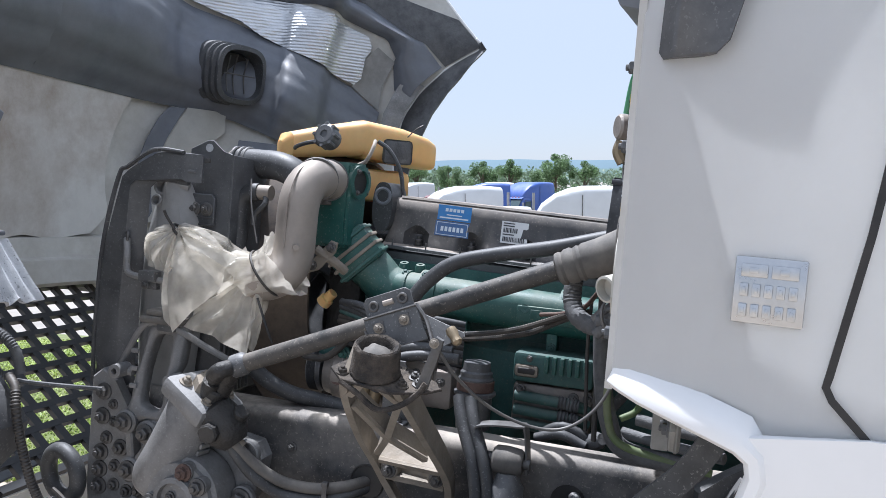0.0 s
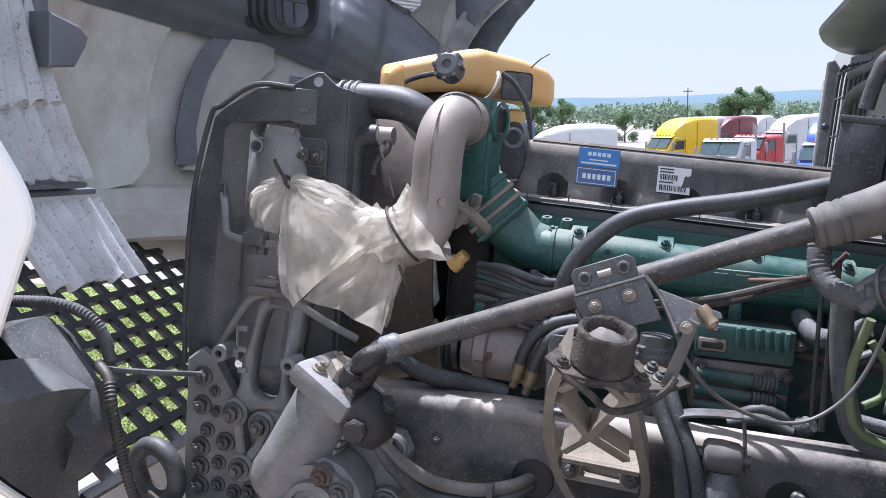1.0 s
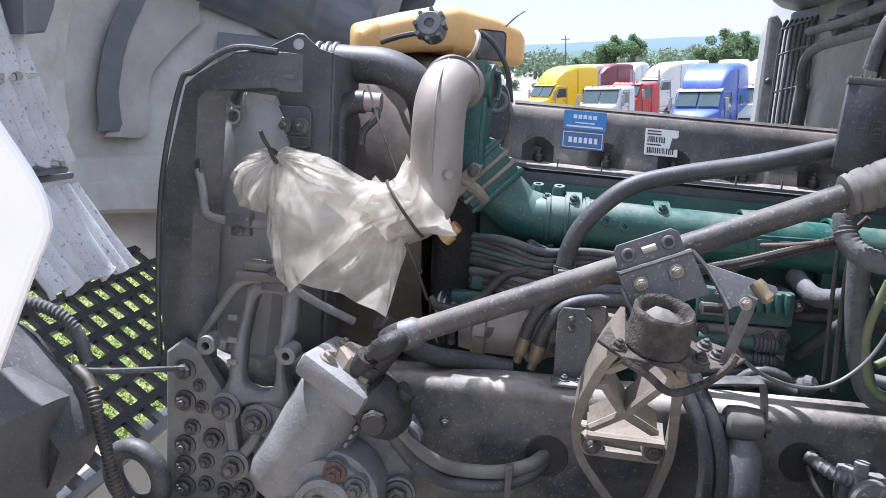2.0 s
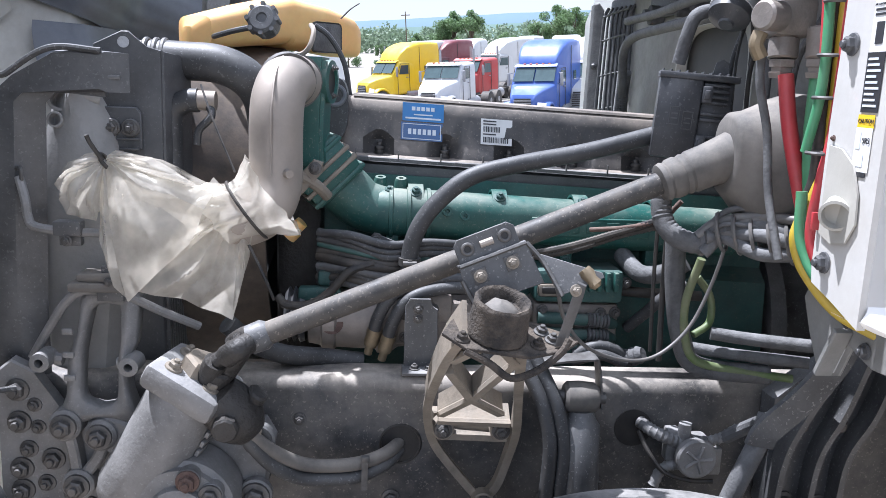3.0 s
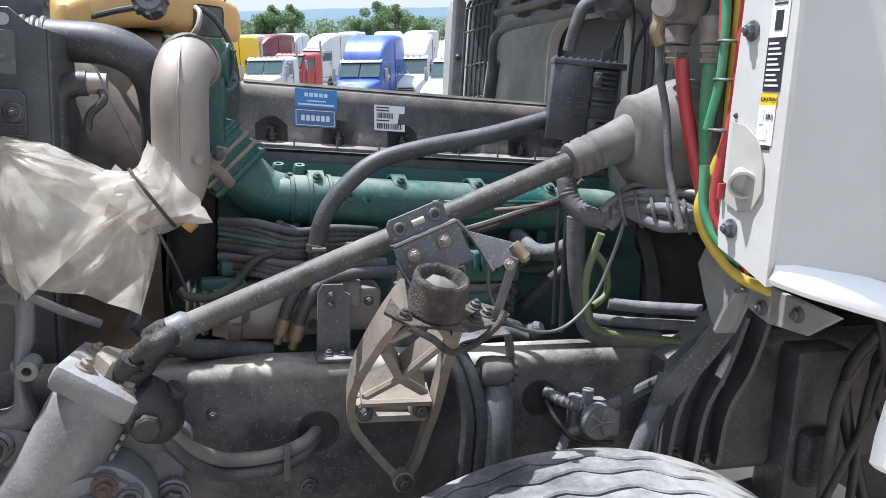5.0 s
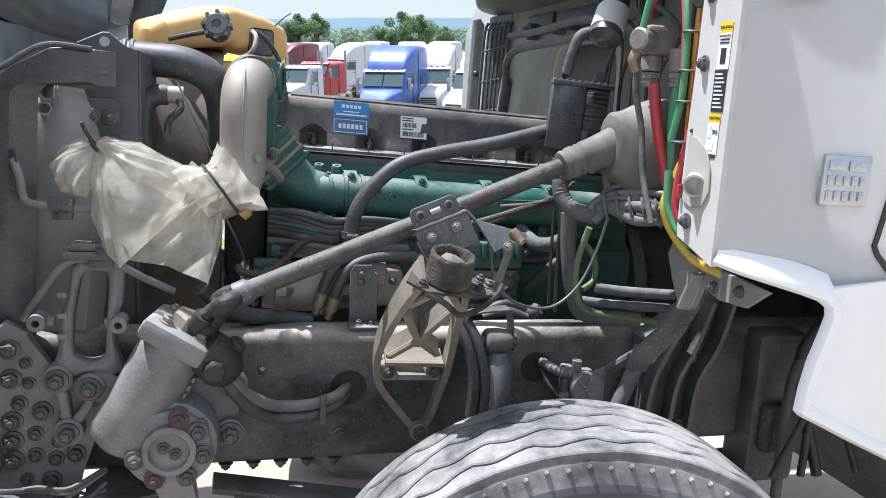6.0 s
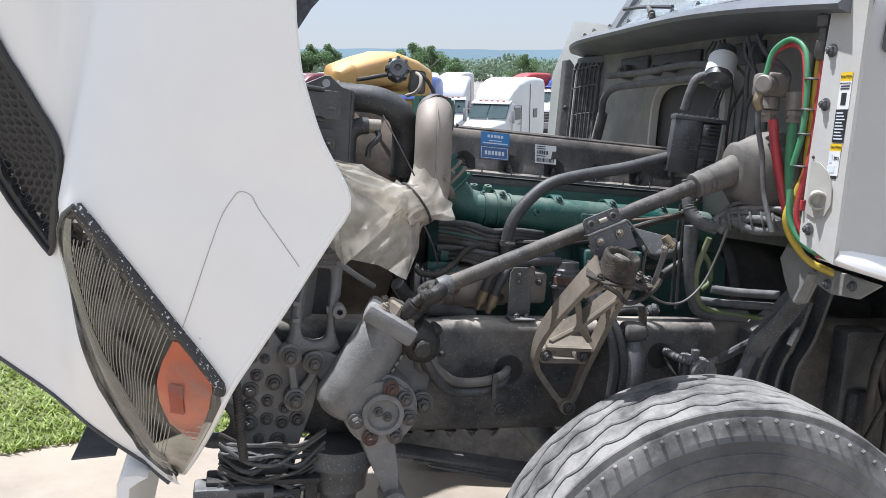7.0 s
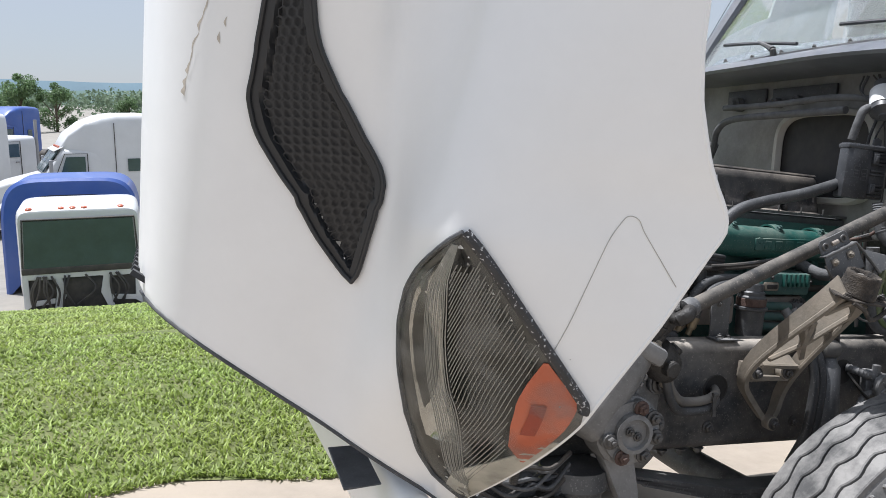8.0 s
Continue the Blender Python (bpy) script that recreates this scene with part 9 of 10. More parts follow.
for P, r, mm, lb in (
        ([(0.09, -0.58, 1.36), (0.10, -0.58, 1.25), (0.12, -0.58, 1.16), (0.16, -0.58, 1.10), (0.30, -0.6, 1.09)], 0.02, M_GREY_LOOM, "grey taped cable hanging to the rail"),
        ([(0.13, -0.62, 1.33), (0.115, -0.60, 1.24), (0.12, -0.60, 1.17), (0.145, -0.60, 1.12), (0.22, -0.6, 1.10), (0.34, -0.62, 1.09)], 0.0085, M_LIME, "faded lime-green hose in the bay"),
        ([(0.15, -0.56, 1.28), (0.18, -0.56, 1.24), (0.18, -0.57, 1.19), (0.145, -0.58, 1.165)], 0.0075, M_LIME, "faded lime-green hose in the bay"),
        ([(0.18, -0.58, 1.17), (0.25, -0.6, 1.165), (0.36, -0.66, 1.17)], 0.013, M_GREY_LOOM, "grey taped cable under the boot"),
        ([(0.15, -0.55, 1.13), (0.24, -0.58, 1.125), (0.36, -0.64, 1.13)], 0.012, M_GREY_LOOM, "grey taped cable under the boot"),
        ([(0.08, -0.56, 1.42), (0.085, -0.55, 1.25), (0.09, -0.55, 1.10)], 0.006, M_CABLE, "thin black wire hanging in the bay"),
        ([(0.06, -0.56, 1.42), (0.06, -0.56, 1.30), (0.07, -0.55, 1.12)], 0.004, M_CABLE, "thin black wire hanging in the bay")):
    hose_thing("hanging_cable", lb, P, r, mm, "hanging wiring", category="wiring")
# bare grey pull cable in a low curve
hose_thing("pull_cable", "grey sheathed cable hanging in a low curve", [(-0.20, -0.86, 1.325), (-0.17, -0.80, 1.255), (-0.11, -0.73, 1.185), (-0.03, -0.69, 1.148), (0.04, -0.67, 1.15), (0.10, -0.66, 1.20), (0.135, -0.66, 1.28), (0.15, -0.68, 1.38), (0.155, -0.69, 1.48)], 0.0035, M_WIRE, category="cable")
for k, P in enumerate(([(-0.46, -0.36, 1.262), (-0.38, -0.37, 1.262), (-0.25, -0.42, 1.28), (-0.12, -0.48, 1.315), (0.0, -0.55, 1.37), (0.05, -0.6, 1.40)], [(-0.40, -0.36, 1.248), (-0.25, -0.40, 1.266), (-0.10, -0.46, 1.305), (0.0, -0.54, 1.36), (0.06, -0.6, 1.39)])):
    hose_thing("engine_cable", "black corrugated cable along the engine", P, 0.0075, M_CABLE, "engine cables", 0.0012, 8, "cable")
hose_thing("red_wire", "faded red wire near the boot", [(-0.06, -0.5, 1.36), (0.0, -0.55, 1.375), (0.05, -0.6, 1.40), (0.08, -0.62, 1.44)], 0.005, M_RUSTY, category="wire")

# ---- lower side of the engine ----
comp = thing("compressor", "grimy alloy compressor low on the engine", "compressor", (-0.55, -0.38, 1.1))
bm = bmesh.new()
lathe(bm, (-0.64, -0.36, 1.13), (-0.40, -0.36, 1.12), [(0, 0.03), (0.005, 0.062), (0.03, 0.066), (0.035, 0.075), (0.06, 0.075), (0.065, 0.068), (0.15, 0.068), (0.155, 0.076), (0.18, 0.076), (0.2, 0.06), (0.24, 0.055)], 36)
part("body", bm, M_COMP, comp)
bm = bmesh.new()
lathe(bm, (-0.585, -0.4265, 1.13), (-0.585, -0.436, 1.133), [(0, 0.024), (0.002, 0.024)], 24)
part("round_sticker", bm, M_RUSTY, comp, "round red sticker")
bm = bmesh.new()
lathe(bm, (-0.69, -0.36, 1.13), (-0.64, -0.36, 1.13), [(0, 0.05), (0.008, 0.062), (0.014, 0.05), (0.02, 0.062), (0.026, 0.05), (0.034, 0.062), (0.045, 0.058)], 36)
part("pulley", bm, M_BLACK, comp)
for P in ([(-0.50, -0.45, 1.10), (-0.485, -0.46, 1.16), (-0.45, -0.46, 1.21), (-0.38, -0.45, 1.235), (-0.28, -0.44, 1.235)], [(-0.47, -0.46, 1.09), (-0.455, -0.47, 1.15), (-0.42, -0.47, 1.20), (-0.35, -0.46, 1.22), (-0.26, -0.45, 1.22)]):
    t = thing("pressure_hose", "black pressure hose with a crimped brass end", "hose", P[0], "pressure hoses")
    bm = bmesh.new()
    tube(bm, P, 0.0135, 12)
    part("hose", bm, M_RUBBER, t)
    bm = bmesh.new()
    d = (Vector(P[1]) - Vector(P[0]))
    lathe(bm, Vector(P[0]) - d * 0.5, P[1], [(0, 0.009), (0.02, 0.009), (0.021, 0.014), (0.03, 0.016), (0.04, 0.014), (0.05, 0.016), (0.06, 0.0155)], 12)
    part("crimp", bm, M_BRASS, t)
bm = bmesh.new()
box(bm, (-0.46, -0.42, 1.08), (-0.28, -0.30, 1.18), 0.015)
box(bm, (-0.40, -0.44, 1.14), (-0.33, -0.38, 1.20), 0.008)
comp2 = solo("feed_pump", bm, M_COMP, "reddish dusty feed pump on the engine", "pump", at=(-0.37, -0.36, 1.08))
for q in ((-0.43, -0.42, 1.15), (-0.43, -0.42, 1.10), (-0.31, -0.42, 1.15), (-0.37, -0.44, 1.17)):
    bolt(comp2, q, (0, -1, 0), 0.008)
filt = thing("fuel_filter", "black-capped fuel filter housing with red band", "filter", (-0.23, -0.43, 1.06))
bm = bmesh.new()
lathe(bm, (-0.22, -0.42, 1.05), (-0.22, -0.42, 1.3), [(0, 0.042), (0.08, 0.044), (0.085, 0.052), (0.092, 0.052), (0.095, 0.044), (0.125, 0.044), (0.13, 0.04), (0.14, 0.04), (0.145, 0.035), (0.165, 0.033), (0.168, 0.02)], 24)
part("housing", bm, M_BLACK, filt)
bm = bmesh.new()
lathe(bm, (-0.22, -0.42, 1.145), (-0.22, -0.42, 1.2), [(0, 0.045), (0.002, 0.0465), (0.024, 0.0465), (0.026, 0.045)], 24)
part("band", bm, M_RUSTY, filt)
# electronics and finned units on the block's flank
ecu = thing("engine_controller", "finned green engine controller on the block", "controller", (0.0, -0.33, 1.15))
bm = bmesh.new()
box(bm, (-0.14, -0.37, 1.17), (0.06, -0.26, 1.245), 0.01)
part("case", bm, M_GREEN_DULL, ecu)
for k in range(6):
    bm = bmesh.new()
    box(bm, (-0.06 + k * 0.019, -0.385, 1.20), (-0.05 + k * 0.019, -0.36, 1.243), 0.002)
    part("fin", bm, M_GREEN, ecu)
bm = bmesh.new()
box(bm, (-0.135, -0.378, 1.185), (-0.075, -0.366, 1.215), 0.008)
part("connector_socket", bm, M_ALU, ecu)
bm = bmesh.new()
box(bm, (-0.127, -0.381, 1.192), (-0.083, -0.372, 1.208), 0.004)
part("connector_pins", bm, M_HAT, ecu)
bm = bmesh.new()
box(bm, (-0.14, -0.35, 1.05), (0.06, -0.25, 1.165), 0.012)
part("lower_case", bm, M_COMP, ecu)
for z in (1.135, 1.10, 1.065):
    bm = bmesh.new()
    tube(bm, [(-0.13, -0.365, z), (-0.02, -0.37, z - 0.003), (0.02, -0.365, z - 0.006), (0.05, -0.34, z - 0.02)], 0.014, 12)
    part("cooling_tube", bm, M_GREEN_DULL, ecu)
    bm = bmesh.new()
    tube(bm, [(-0.02, -0.372, z - 0.002), (0.03, -0.366, z - 0.007)], 0.017, 12, 4, 0.003)
    part("ribbed_sleeve", bm, M_GREY_LOOM, ecu)
for q in ((0.07, -0.35, 1.215), (0.05, -0.35, 1.145), (0.015, -0.36, 1.145), (-0.12, -0.36, 1.15), (-0.1, -0.36, 1.23)):
    bolt(ecu, q, (0, -1, 0), 0.009)
for P, r, mm in (([(0.07, -0.30, 1.27), (0.09, -0.38, 1.245), (0.13, -0.42, 1.255), (0.17, -0.44, 1.285)], 0.02, M_GREY_LOOM), ([(0.06, -0.32, 1.19), (0.12, -0.34, 1.19), (0.25, -0.34, 1.185)], 0.012, M_CABLE), ([(0.09, -0.32, 1.10), (0.12, -0.36, 1.15), (0.15, -0.38, 1.19), (0.2, -0.38, 1.22)], 0.013, M_RUBBER), ([(-0.05, -0.40, 1.06), (0.0, -0.41, 1.085), (0.05, -0.41, 1.07), (0.07, -0.40, 1.03)], 0.012, M_RUBBER), ([(-0.06, -0.42, 1.05), (0.0, -0.43, 1.07), (0.06, -0.43, 1.05)], 0.012, M_RUBBER)):
    hose_thing("engine_hose", "dusty dark hose on the engine's flank", P, r, mm, "engine hoses")
bm = bmesh.new()
lathe(bm, (0.065, -0.40, 1.05), (0.10, -0.43, 1.075), [(0, 0.018), (0.01, 0.022), (0.02, 0.018), (0.024, 0.022), (0.034, 0.018), (0.038, 0.021), (0.05, 0.014)], 14)
solo("cable_plug", bm, M_GREY_LOOM, "grey ribbed cable plug above the rail", "plug", at=(0.07, -0.41, 1.04))
# tangled cables below the manifold elbow
rnd = random.Random(21)
for k in range(10):
    z = 1.31 - 0.012 * k
    P = [(-0.62, -0.36, z + 0.02 * rnd.random()), (-0.55, -0.40 - 0.02 * rnd.random(), z + 0.01), (-0.47, -0.41, z - 0.015 * rnd.random()), (-0.38, -0.37, z - 0.01), (-0.28, -0.34, z - 0.02)]
    hose_thing("loom", "dark taped cable below the manifold", P, 0.006 + 0.006 * rnd.random(), rnd.choice((M_CABLE, M_RUBBER, M_GREY_LOOM, M_GREEN_DULL)), "manifold cables", category="cable")
hose_thing("sensor_cable", "black sensor cable with a fitting", [(-0.70, -0.42, 1.185), (-0.68, -0.43, 1.17), (-0.63, -0.43, 1.172), (-0.59, -0.43, 1.20), (-0.55, -0.43, 1.245), (-0.50, -0.42, 1.262)], 0.01, M_CABLE, "", 0.001, 10, "cable")
bm = bmesh.new()
box(bm, (-0.66, -0.40, 1.17), (-0.57, -0.37, 1.20), 0.006)
box(bm, (-0.62, -0.39, 1.20), (-0.44, -0.30, 1.235), 0.01)
pb = solo("pump_bracket", bm, M_GREEN_DULL, "green cast bracket above the compressor", "bracket", at=(-0.55, -0.35, 1.17))
bolt(pb, (-0.585, -0.402, 1.185), (0, -1, 0), 0.013, M_GREEN)
bm = bmesh.new()
slab(bm, [V(-0.50, -0.345, 1.315), V(-0.43, -0.36, 1.29), V(-0.40, -0.36, 1.268), V(-0.41, -0.36, 1.255), V(-0.46, -0.36, 1.27), V(-0.51, -0.345, 1.29)], (0, -0.006, 0), 0.001)
lk = solo("link_plate", bm, M_CHASSIS, "black slotted link plate below the manifold", "bracket", at=(-0.45, -0.35, 1.26))
bolt(lk, (-0.495, -0.352, 1.302), (0, -1, 0), 0.009)
bm = bmesh.new()
lathe(bm, (-0.69, -0.33, 1.30), (-0.655, -0.335, 1.335), [(0, 0.02), (0.02, 0.02), (0.022, 0.015), (0.045, 0.014)], 14)
solo("yellow_plug", bm, M_AMBER_TANK, "yellow plastic plug by the inlet", "plug", at=(-0.68, -0.33, 1.30))
bm = bmesh.new()
tube(bm, [(-0.78, -0.56, 1.165), (-0.74, -0.53, 1.12), (-0.68, -0.50, 1.085), (-0.60, -0.46, 1.065), (-0.52, -0.44, 1.05)], 0.02, 14)
solo("lower_hose", bm, M_RUBBER, "black hose running down behind the frame rail", "hose", at=(-0.65, -0.5, 1.05))

# ---- under the cab, behind the wheel ----
cr = thing("cab_mount_bracket", "massive dusty black cab-mount casting on the frame", "bracket", (0.5, -0.6, 0.75))
bm = bmesh.new()
slab(bm, xz([(0.31, 1.045), (0.37, 1.085), (0.435, 1.12), (0.47, 1.18), (0.56, 1.20), (0.545, 1.08), (0.515, 0.95), (0.475, 0.79), (0.455, 0.775), (0.33, 0.785), (0.312, 0.81), (0.325, 0.93)], -0.605), (0, 0.05, 0), 0.008)
part("web", bm, M_CHASSIS, cr)
for x0, x1, z1 in ((0.325, 0.40, 1.09), (0.395, 0.475, 1.15), (0.455, 0.545, 1.19)):
    bm = bmesh.new()
    strip(bm, smooth_path([V(x0, -0.62, 0.80), V(x0 + 0.01, -0.625, 0.93), V((x0 + x1) / 2 + 0.01, -0.63, 1.03), V(x1, -0.64, z1)], 5), 0.05, 0.012, (0, 1, 0))
    part("rib", bm, M_CHASSIS, cr)
for q in ((0.372, -0.605, 0.99), (0.452, -0.605, 0.99), (0.36, -0.605, 0.815), (0.435, -0.605, 0.808)):
    bolt(cr, q, (0, -1, 0), 0.017)
bm = bmesh.new()
slab(bm, [V(0.255, -0.776, 1.30), V(0.255, -0.815, 1.25), V(0.255, -0.838, 1.20), V(0.255, -0.87, 1.188), V(0.255, -0.905, 1.20), V(0.255, -0.945, 1.285), V(0.255, -0.87, 1.33), V(0.255, -0.80, 1.345)], (0.014, 0.0, 0), 0.005)
slab(bm, [V(0.25, -0.93, 1.262), V(0.25, -1.0, 1.245), V(0.25, -1.093, 1.252), V(0.25, -1.157, 1.298), V(0.25, -0.94, 1.31)], (0.01, 0, 0), 0.002)
slab(bm, [V(0.25, -0.895, 1.205), V(0.25, -0.905, 1.20), V(0.25, -0.948, 1.285), V(0.25, -0.938, 1.29)], (-0.03, 0, 0), 0.002)
hb = solo("cowl_stay", bm, M_STAY, "dusty grey cowl stay bracket under the flange", "bracket", at=(0.27, -0.95, 1.2))
bm = bmesh.new()
strip(bm, smooth_path([V(0.345, -0.80, 1.25), V(0.315, -0.80, 1.18), V(0.27, -0.795, 1.115), V(0.215, -0.79, 1.055), V(0.205, -0.78, 1.02)], 5), 0.012, 0.05, (0, 1, 0))
part("leg", bm, M_CHASSIS, hb, "black leg of the stay, running down to the frame")
for q in ((0.249, -0.985, 1.268), (0.249, -1.072, 1.28)):
    bolt(hb, q, (-1, 0, 0), 0.009, M_BLACK)
hose_thing("drain_hose", "long grey hose hanging behind the wheel", [(0.93, -0.70, 1.35), (0.84, -0.70, 1.17), (0.755, -0.70, 1.05), (0.712, -0.70, 0.97), (0.704, -0.70, 0.85), (0.708, -0.70, 0.4)], 0.014, M_BOOT)
bm = bmesh.new()
tube(bm, [(0.78, -0.7, 1.32), (0.95, -0.74, 1.17), (1.12, -0.78, 1.05)], 0.02, 10)
tube(bm, [(0.80, -0.76, 1.0), (0.95, -0.76, 1.12)], 0.03, 12)
solo("column_link", bm, M_CHASSIS, "dusty dark linkage under the cab floor", "linkage", at=(0.95, -0.74, 1.05))
bm = bmesh.new()
box(bm, (0.66, -0.62, 0.62), (0.82, -0.5, 1.05), 0.02)
tb = solo("transmission_bracket", bm, M_CHASSIS, "rusty dark casting behind the wheel", "bracket", at=(0.74, -0.58, 0.62))
bm = bmesh.new()
box(bm, (0.68, -0.66, 0.72), (0.78, -0.615, 0.86), 0.02)
part("boss", bm, M_CHASSIS, tb)
bm = bmesh.new()
cyl(bm, (0.5, 0.05, 1.0), (1.6, 0.05, 0.95), 0.26, 0.2, 28, 0.02)
gb = solo("gearbox", bm, M_CHASSIS, "dark dusty gearbox between the rails", "gearbox", at=(1.0, 0.05, 0.75))
bm = bmesh.new()
lathe(bm, (0.5, 0.05, 1.0), (0.6, 0.05, 0.995), [(-0.03, 0.3), (-0.028, 0.31), (0.012, 0.31), (0.014, 0.3)], 32)
part("bell_flange", bm, M_CAST, gb)
for k in range(10):
    q = 2 * math.pi * k / 10
    bolt(gb, (0.515, 0.05 + 0.29 * math.cos(q), 1.0 + 0.29 * math.sin(q)), (1, 0, 0), 0.011)
rnd = random.Random(31)
for k in range(5):
    x = 0.74 + 0.45 * rnd.random()
    P = [(x, -0.72 + 0.2 * rnd.random(), 1.36), (x + rnd.uniform(-0.06, 0.06), -0.74, 1.2), (x + rnd.uniform(-0.1, 0.1), -0.75 + 0.1 * rnd.random(), 1.0), (x + rnd.uniform(-0.12, 0.12), -0.74, 0.7)]
    hose_thing("floor_cable", "dark dusty cable hanging under the cab floor", P, 0.007 + 0.009 * rnd.random(), rnd.choice((M_CABLE, M_RUBBER, M_GREY_LOOM)), "cables under the cab", category="cable")

# ---- the yard beyond: parked trucks, cab shells, trees, hills ----
CAR_PAINT = {}


def paint(name, c):
    if name not in CAR_PAINT:
        CAR_PAINT[name] = material(name + "_truck_paint", c, 0.35, 0, 0.06, 1.2, dust=0.15, dust_colour=(0.45, 0.43, 0.4), bump=0.02, bump_scale=30, coat=0.2)
    return CAR_PAINT[name]


PAINTS = {"white": (0.6, 0.61, 0.62), "blue": (0.03, 0.09, 0.36), "yellow": (0.78, 0.55, 0.01), "red": (0.42, 0.03, 0.03), "maroon": (0.14, 0.02, 0.03)}
M_DARKGLASS = material("dark_truck_glass", (0.05, 0.08, 0.085), 0.12, 0, 0.2, 2, bump=0.0, coat=0.3)
M_UNDER = material("dark_running_gear", (0.03, 0.03, 0.032), 0.7, 0, 0.3, 4, dust=0.3, bump=0.2, bump_scale=20)
M_GREYTRIM = material("grey_truck_trim", (0.3, 0.3, 0.31), 0.4, 0.3, 0.15, 3, bump=0.0)


def loft(sections):
    """A body from rounded-box sections: (x, half width, z low, z high)."""
    bm = bmesh.new()
    rings = []
    for x, hw, z0, z1 in sections:
        cz, hz = (z0 + z1) / 2, (z1 - z0) / 2
        rings.append([V(x, hw * math.copysign(abs(math.cos(q)) ** 0.2, math.cos(q)), cz + hz * math.copysign(abs(math.sin(q)) ** 0.2, math.sin(q))) for q in (2 * math.pi * (k + 0.5) / 28 for k in range(28))])
    return grid_faces(bm, rings)


def lot_truck(colour, x, y, heading, sleeper=True, roof=3.9, bare=False):
    """A parked highway tractor; it faces along its own -x, turned by heading degrees. bare: its hood is gone."""
    base = pose(x, y, ground_height(x, y), 0, 0, heading)
    words = "a tall sleeper" if sleeper else "a day cab"
    state = "its hood missing" if bare else words
    t = thing("parked_truck", f"{colour} highway truck with {state} parked in the yard", "truck", (0, 0, 0), "parked trucks", base)
    p = paint(colour, PAINTS[colour])
    cabz = 2.75
    if bare:
        rng = random.Random(3)
        bm = bmesh.new()
        box(bm, (-3.3, -0.4, 0.8), (-2.05, 0.4, 1.75), 0.06)
        box(bm, (-3.45, -0.6, 0.7), (-3.32, 0.6, 1.7), 0.03)
        part("engine", bm, M_UNDER, t, "dark bare engine and radiator")
        for k in range(16):
            bm = bmesh.new()
            q = V(rng.uniform(-3.3, -2.1), rng.choice((-1, 1)) * rng.uniform(0.4, 0.6), rng.uniform(0.9, 1.8))
            tube(bm, [q, q + V(rng.uniform(-0.3, 0.3), rng.uniform(-0.1, 0.1), rng.uniform(-0.2, 0.2)), q + V(rng.uniform(-0.4, 0.4), 0.1, rng.uniform(-0.4, 0.2))], 0.035, 6, 4)
            part("engine_hose", bm, rng.choice((M_UNDER, M_GREYTRIM, paint("red", PAINTS["red"]))), t)
    else:
        part("hood", loft([(-3.62, 0.52, 0.8, 1.35), (-3.5, 0.62, 0.7, 1.58), (-3.0, 0.78, 0.62, 1.76), (-2.0, 1.08, 0.62, 1.98), (-1.95, 1.1, 0.62, 1.98)]), p, t, "", 40)
        bm = bmesh.new()
        slab(bm, [V(-3.66, -0.44, 0.75), V(-3.66, 0.44, 0.75), V(-3.6, 0.38, 1.42), V(-3.6, -0.38, 1.42)], (-0.02, 0, 0))
        grille_ = part("grille", bm, M_UNDER, t)
        for k in range(6):
            bm = bmesh.new()
            box(bm, (-3.70, -0.42, 0.8 + k * 0.1), (-3.66, 0.42, 0.84 + k * 0.1), 0.008)
            part("grille_bar", bm, M_GREYTRIM, grille_)
        part("bumper", loft([(-3.85, 0.95, 0.32, 0.7), (-3.72, 1.14, 0.3, 0.74), (-3.35, 1.18, 0.33, 0.7)]), M_GREYTRIM, t, "", 40)
    part("cab", loft([(-2.0, 1.06, 0.7, 1.95), (-1.97, 1.1, 0.7, 2.02), (-1.48, 1.08, 0.7, cabz - 0.04), (-1.38, 1.1, 0.7, cabz + 0.04), (0.1, 1.14, 0.7, cabz + 0.08)]), p, t, "", 40)
    bm = bmesh.new()
    slab(bm, [V(-1.66, -1.0, cabz - 0.06), V(-1.66, 1.0, cabz - 0.06), V(-1.36, 1.0, cabz + 0.08), V(-1.36, -1.0, cabz + 0.08)], (0, 0, 0.03), 0.008)
    part("visor", bm, p, t)
    if sleeper:
        part("sleeper", loft([(-1.45, 0.86, cabz - 0.15, cabz + 0.08), (-1.2, 0.98, cabz - 0.2, cabz + 0.5), (-0.7, 1.08, cabz - 0.3, roof - 0.28), (-0.2, 1.14, 1.0, roof - 0.08), (0.3, 1.17, 0.9, roof), (1.2, 1.2, 0.9, roof), (1.78, 1.2, 0.9, roof - 0.06), (1.82, 1.18, 0.95, roof - 0.1)]), p, t, "tall sleeper body", 40)
    for s in (-1, 1):
        bm = bmesh.new()
        slab(bm, [V(-1.5, s * 1.125, 1.98), V(-0.75, s * 1.14, 1.98), V(-0.75, s * 1.135, 2.52), V(-1.32, s * 1.125, 2.52)], (0, s * 0.014, 0))
        part("side_window", bm, M_DARKGLASS, t)
        bm = bmesh.new()
        strip(bm, [V(-1.62, s * 1.135, 0.8), V(-1.62, s * 1.135, 2.0), V(-1.36, s * 1.13, 2.62), V(-0.68, s * 1.145, 2.62), V(-0.68, s * 1.15, 0.8)], 0.02, 0.025, (0, 1, 0))
        part("door_seam", bm, M_UNDER, t)
        bm = bmesh.new()
        box(bm, (-0.95, s * 1.15 - 0.03, 1.75), (-0.78, s * 1.15 + 0.03, 1.8), 0.01)
        part("door_handle", bm, M_GREYTRIM, t)
